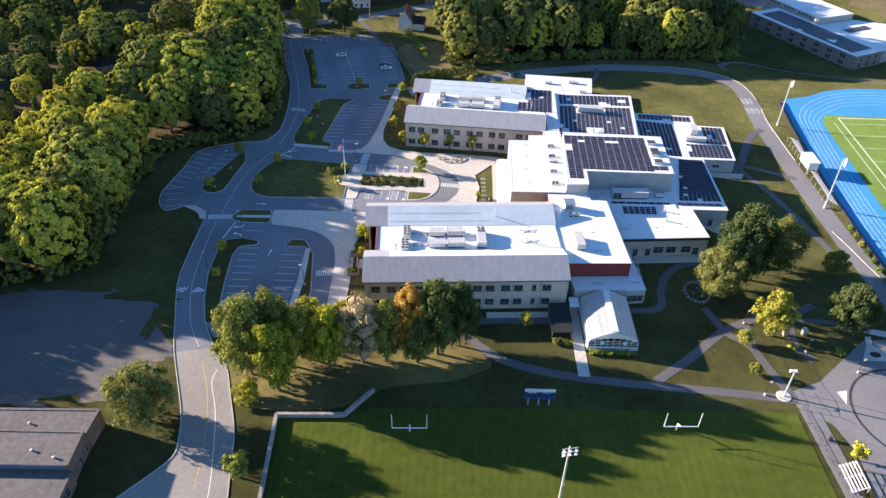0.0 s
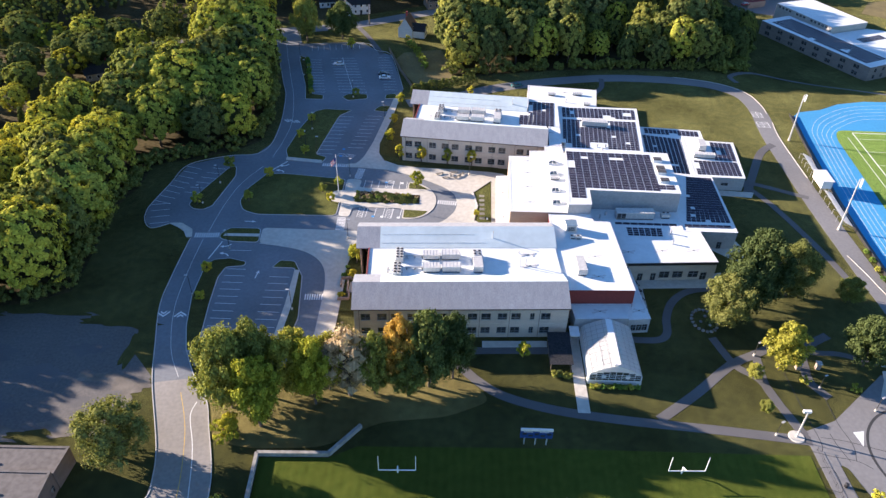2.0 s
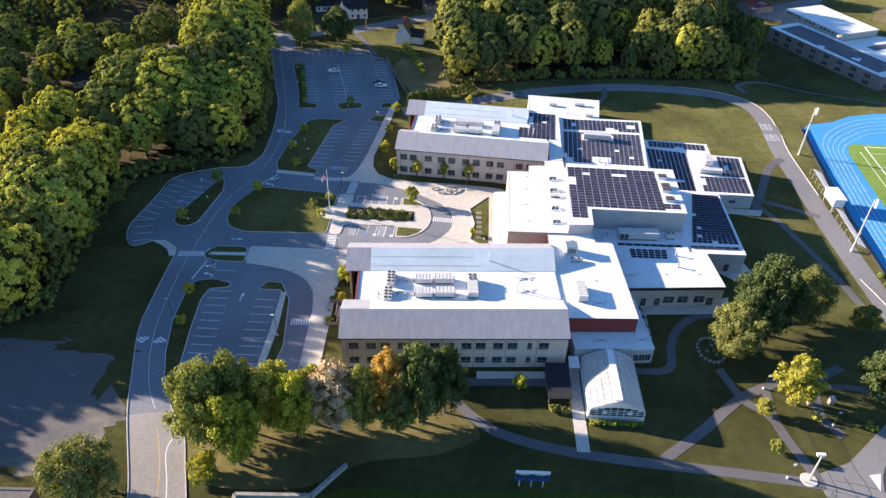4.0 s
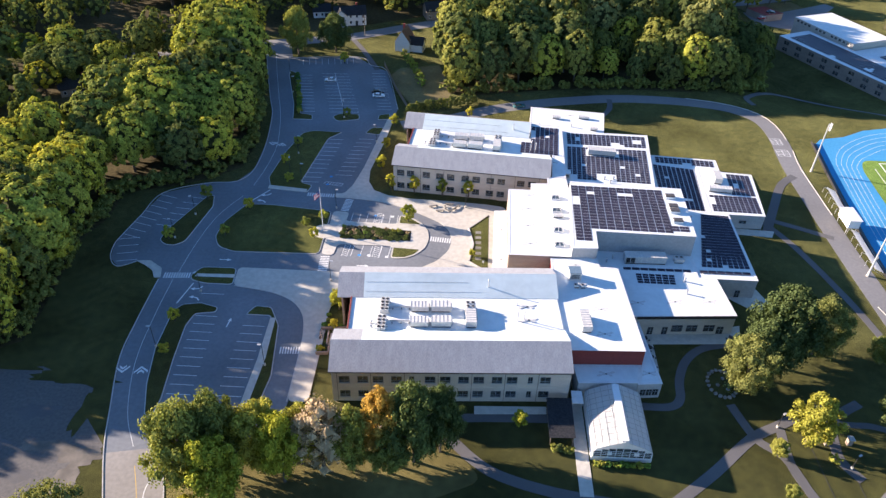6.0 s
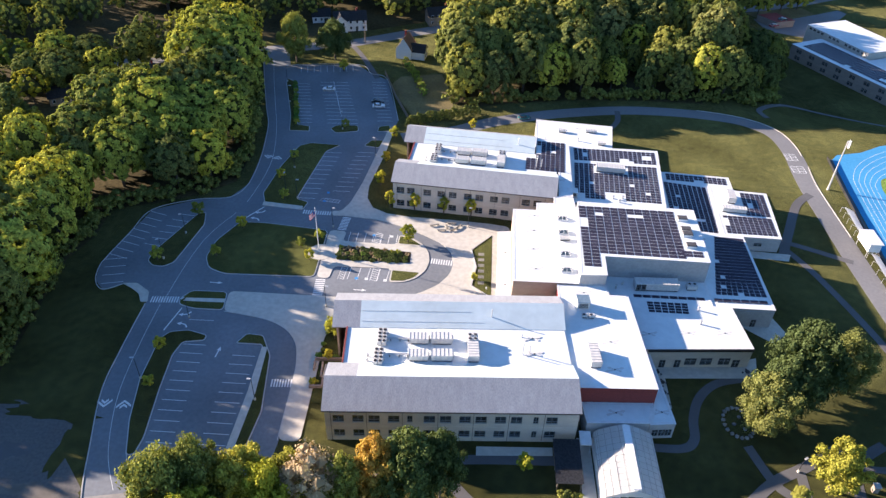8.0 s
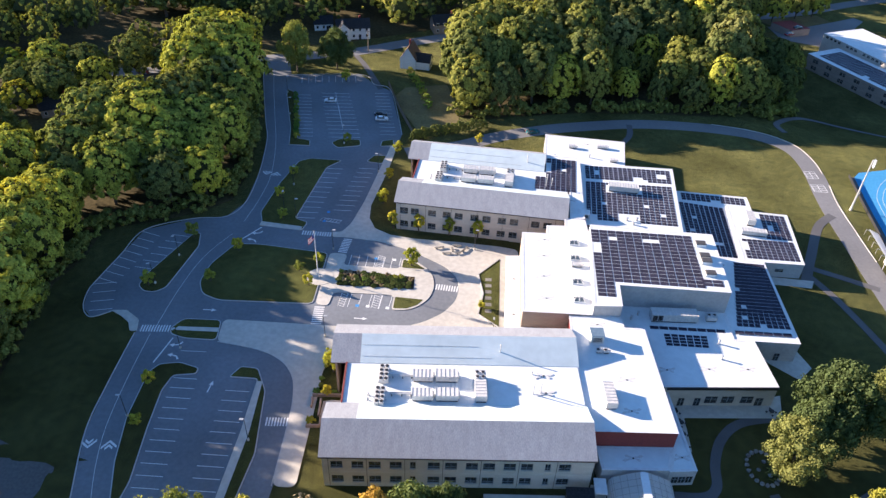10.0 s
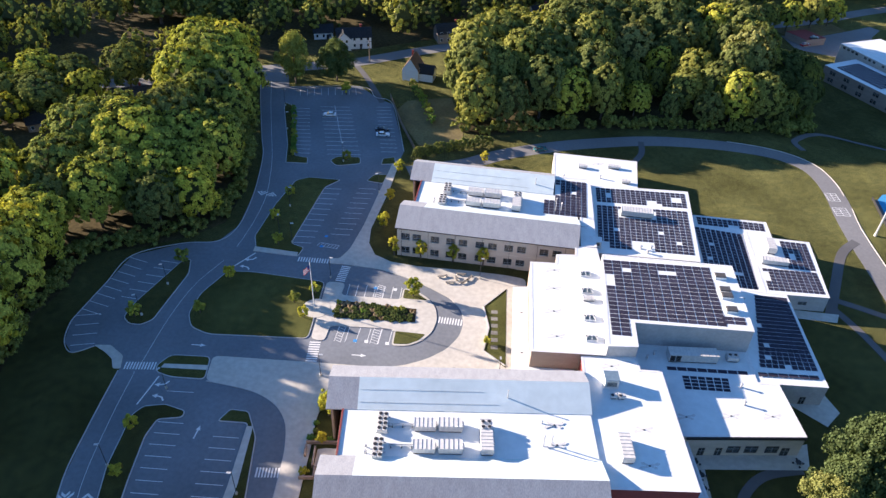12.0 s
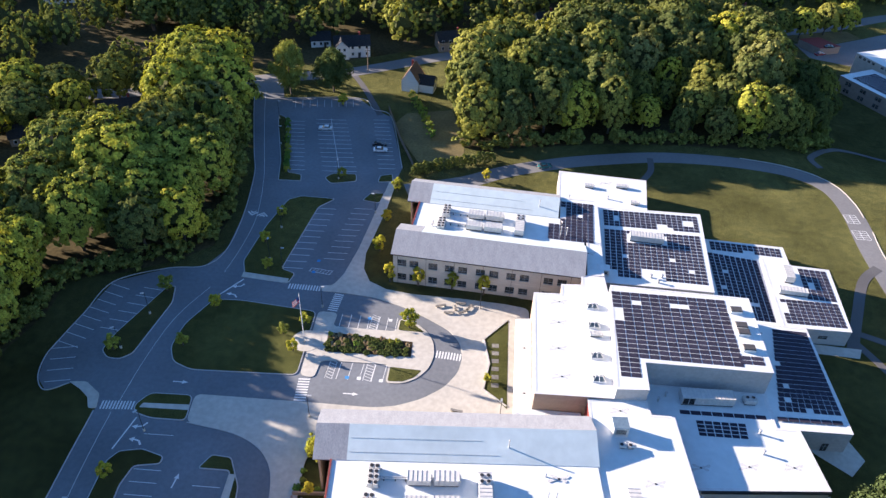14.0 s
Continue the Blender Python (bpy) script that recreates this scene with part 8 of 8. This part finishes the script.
slab("lawn", [(168, 435), (184, 441.5), (202, 447), (206, 438), (190, 429.5), (173, 427)], FAR - 0.2, FAR + 0.06, DRY_LAWN, "dry sunlit verge by the far school's lot", "lawn")
slab("pavement", [(170, 426.5), (190.4, 429), (206.4, 437.6), (221, 446), (224, 441), (216, 431), (208, 408), (190, 402), (172, 410)], FAR - 0.2, FAR + 0.05, OLD_ASPHALT, "asphalt lot behind the far school", "pavement")
shed = block("brick_shed", [(170.5, 424), (181, 427.8), (187.5, 417.5), (177, 413.5)], FAR + 3.4, BRICK_BROWN, "low shed with a dark red roof beside the far lot", roof=BRICK_RED, coping=BRICK_RED, base=FAR - 0.3)
for x, y, h, key in ((174, 433.5, 15, "wood1"), (188, 440, 16, "dark0"), (198, 444, 15, "wood2"), (163, 432, 14, "dark1"), (153, 424, 13, "pale")):
    tree(key, x, y, h, x * 7, 0.9)

# the old brick building beside the yard
old1 = block("brick_building", [(-112, 92.4), (-53.8, 93.1), (-53.4, 99.2), (-112, 97.8)], 4.7, BRICK_SIENNA, "flat brick building with a grey tar roof beside the yard", roof=TAR_ROOF, parapet=0.12, coping=TAR_ROOF)
old2 = block("brick_building", [(-112, 84.2), (-53.7, 84.9), (-54.0, 93.0), (-112, 92.3)], 5.4, BRICK_SIENNA, "taller brick hall with a grey tar roof and blue metal front", roof=TAR_ROOF, parapet=0.12, coping=TAR_ROOF)
old3 = block("brick_building", [(-112, 58), (-52.4, 58), (-53.3, 84.7), (-112, 84.0)], 3.8, BRICK_SIENNA, "low brick wing with a worn grey tar roof", roof=TAR_ROOF, parapet=0.12, coping=TAR_ROOF)
for y, w, door in ((91.2, 1.5, False), (88.2, 1.6, True), (86.0, 1.2, False), (80.6, 2.4, False), (75.5, 2.4, False), (69.5, 2.4, False)):
    facade_window(old2 if y > 85 else old3, (-53.86 - (y - 88) * 0.037 if y > 85 else -53.3 + (84.7 - y) * 0.034, y), 90, w, 2.2 if door else 1.6, 0.05 if door else 1.1, door)
bm = bmesh.new()
n = 120
for i in range(n):
    x = -111 + 57.0 * i / n
    box(bm, x, x + 0.34, 84.02 + 0.0118 * (x + 112), 84.16 + 0.0118 * (x + 112), 4.3, 5.5)
part("ribbed_front", bm, mat("blue_grey_metal", (0.10, 0.13, 0.20), (0.14, 0.17, 0.25), 2.0, 0.6), old2, "ribbed blue-grey metal front")
for i, (x, y) in enumerate(((-62, 88), (-57, 86.5), (-66, 95))):
    vent(x, y, 5.4 if i < 2 else 4.7, 0.2, 0.4)

# the far school
A0, A1, A2, A3 = (201.5, 320.7), (218.0, 329.0), (188.0, 385.0), (171.6, 376.7)
far_a = block("far_school", [A0, A1, A2, A3], FAR + 6.6, BRICK_BROWN, "long two-storey brick school with solar panels on a white roof", base=FAR - 0.3)
B0, B1, B2, B3 = (200.4, 363.2), (221.2, 371.6), (206, 405), (185, 396.5)
far_b = block("far_school", [B0, B1, B2, B3], FAR + 9.0, BRICK_TAN, "taller brick school hall with a white roof", base=FAR - 0.3)
far_c = block("far_school", [(218.7, 330.2), (246, 345), (236, 366), (221.8, 371.0), (201.2, 362.6), (208.8, 348.4)], FAR + 6.0, BRICK_TAN, "lower school block with white and tan roofs", base=FAR - 0.3)
solar([(201.6, 325.4), (213.4, 331.4), (187.4, 380.4), (175.6, 374.6)], FAR + 6.6, "dark solar panels on the far school's roof", [(196, 200, 338, 341), (187, 190, 352, 355)])
solar([(212, 352), (226, 358.5), (224, 363), (210, 356.5)], FAR + 6.0, "rows of solar panels on the lower school roof")


def row_of_windows(ob, p, q, first, step, count, levels, w, h, pair=0.0, skip=()):
    """Windows along the wall from p to q, each set at every level, in pairs where pair is given."""
    p, q = Vector(p), Vector(q)
    d = (q - p).normalized()
    angle = math.degrees(math.atan2(d.y, d.x))
    for k in range(count):
        if k in skip:
            continue
        for z in levels:
            for o in ((-pair, pair) if pair else (0.0,)):
                c = p + d * (first + step * k + o)
                facade_window(ob, (c.x, c.y), angle, w, h, z)


row_of_windows(far_a, A3, A0, 5.0, 7.4, 8, (FAR + 1.0, FAR + 4.0), 1.1, 1.5, 0.75)
row_of_windows(far_a, A0, A1, 4.0, 5.0, 3, (FAR + 1.0, FAR + 4.0), 1.2, 1.5)
row_of_windows(far_b, B3, B0, 2.4, 2.4, 14, (FAR + 7.5,), 1.3, 0.9, skip=(4, 8))
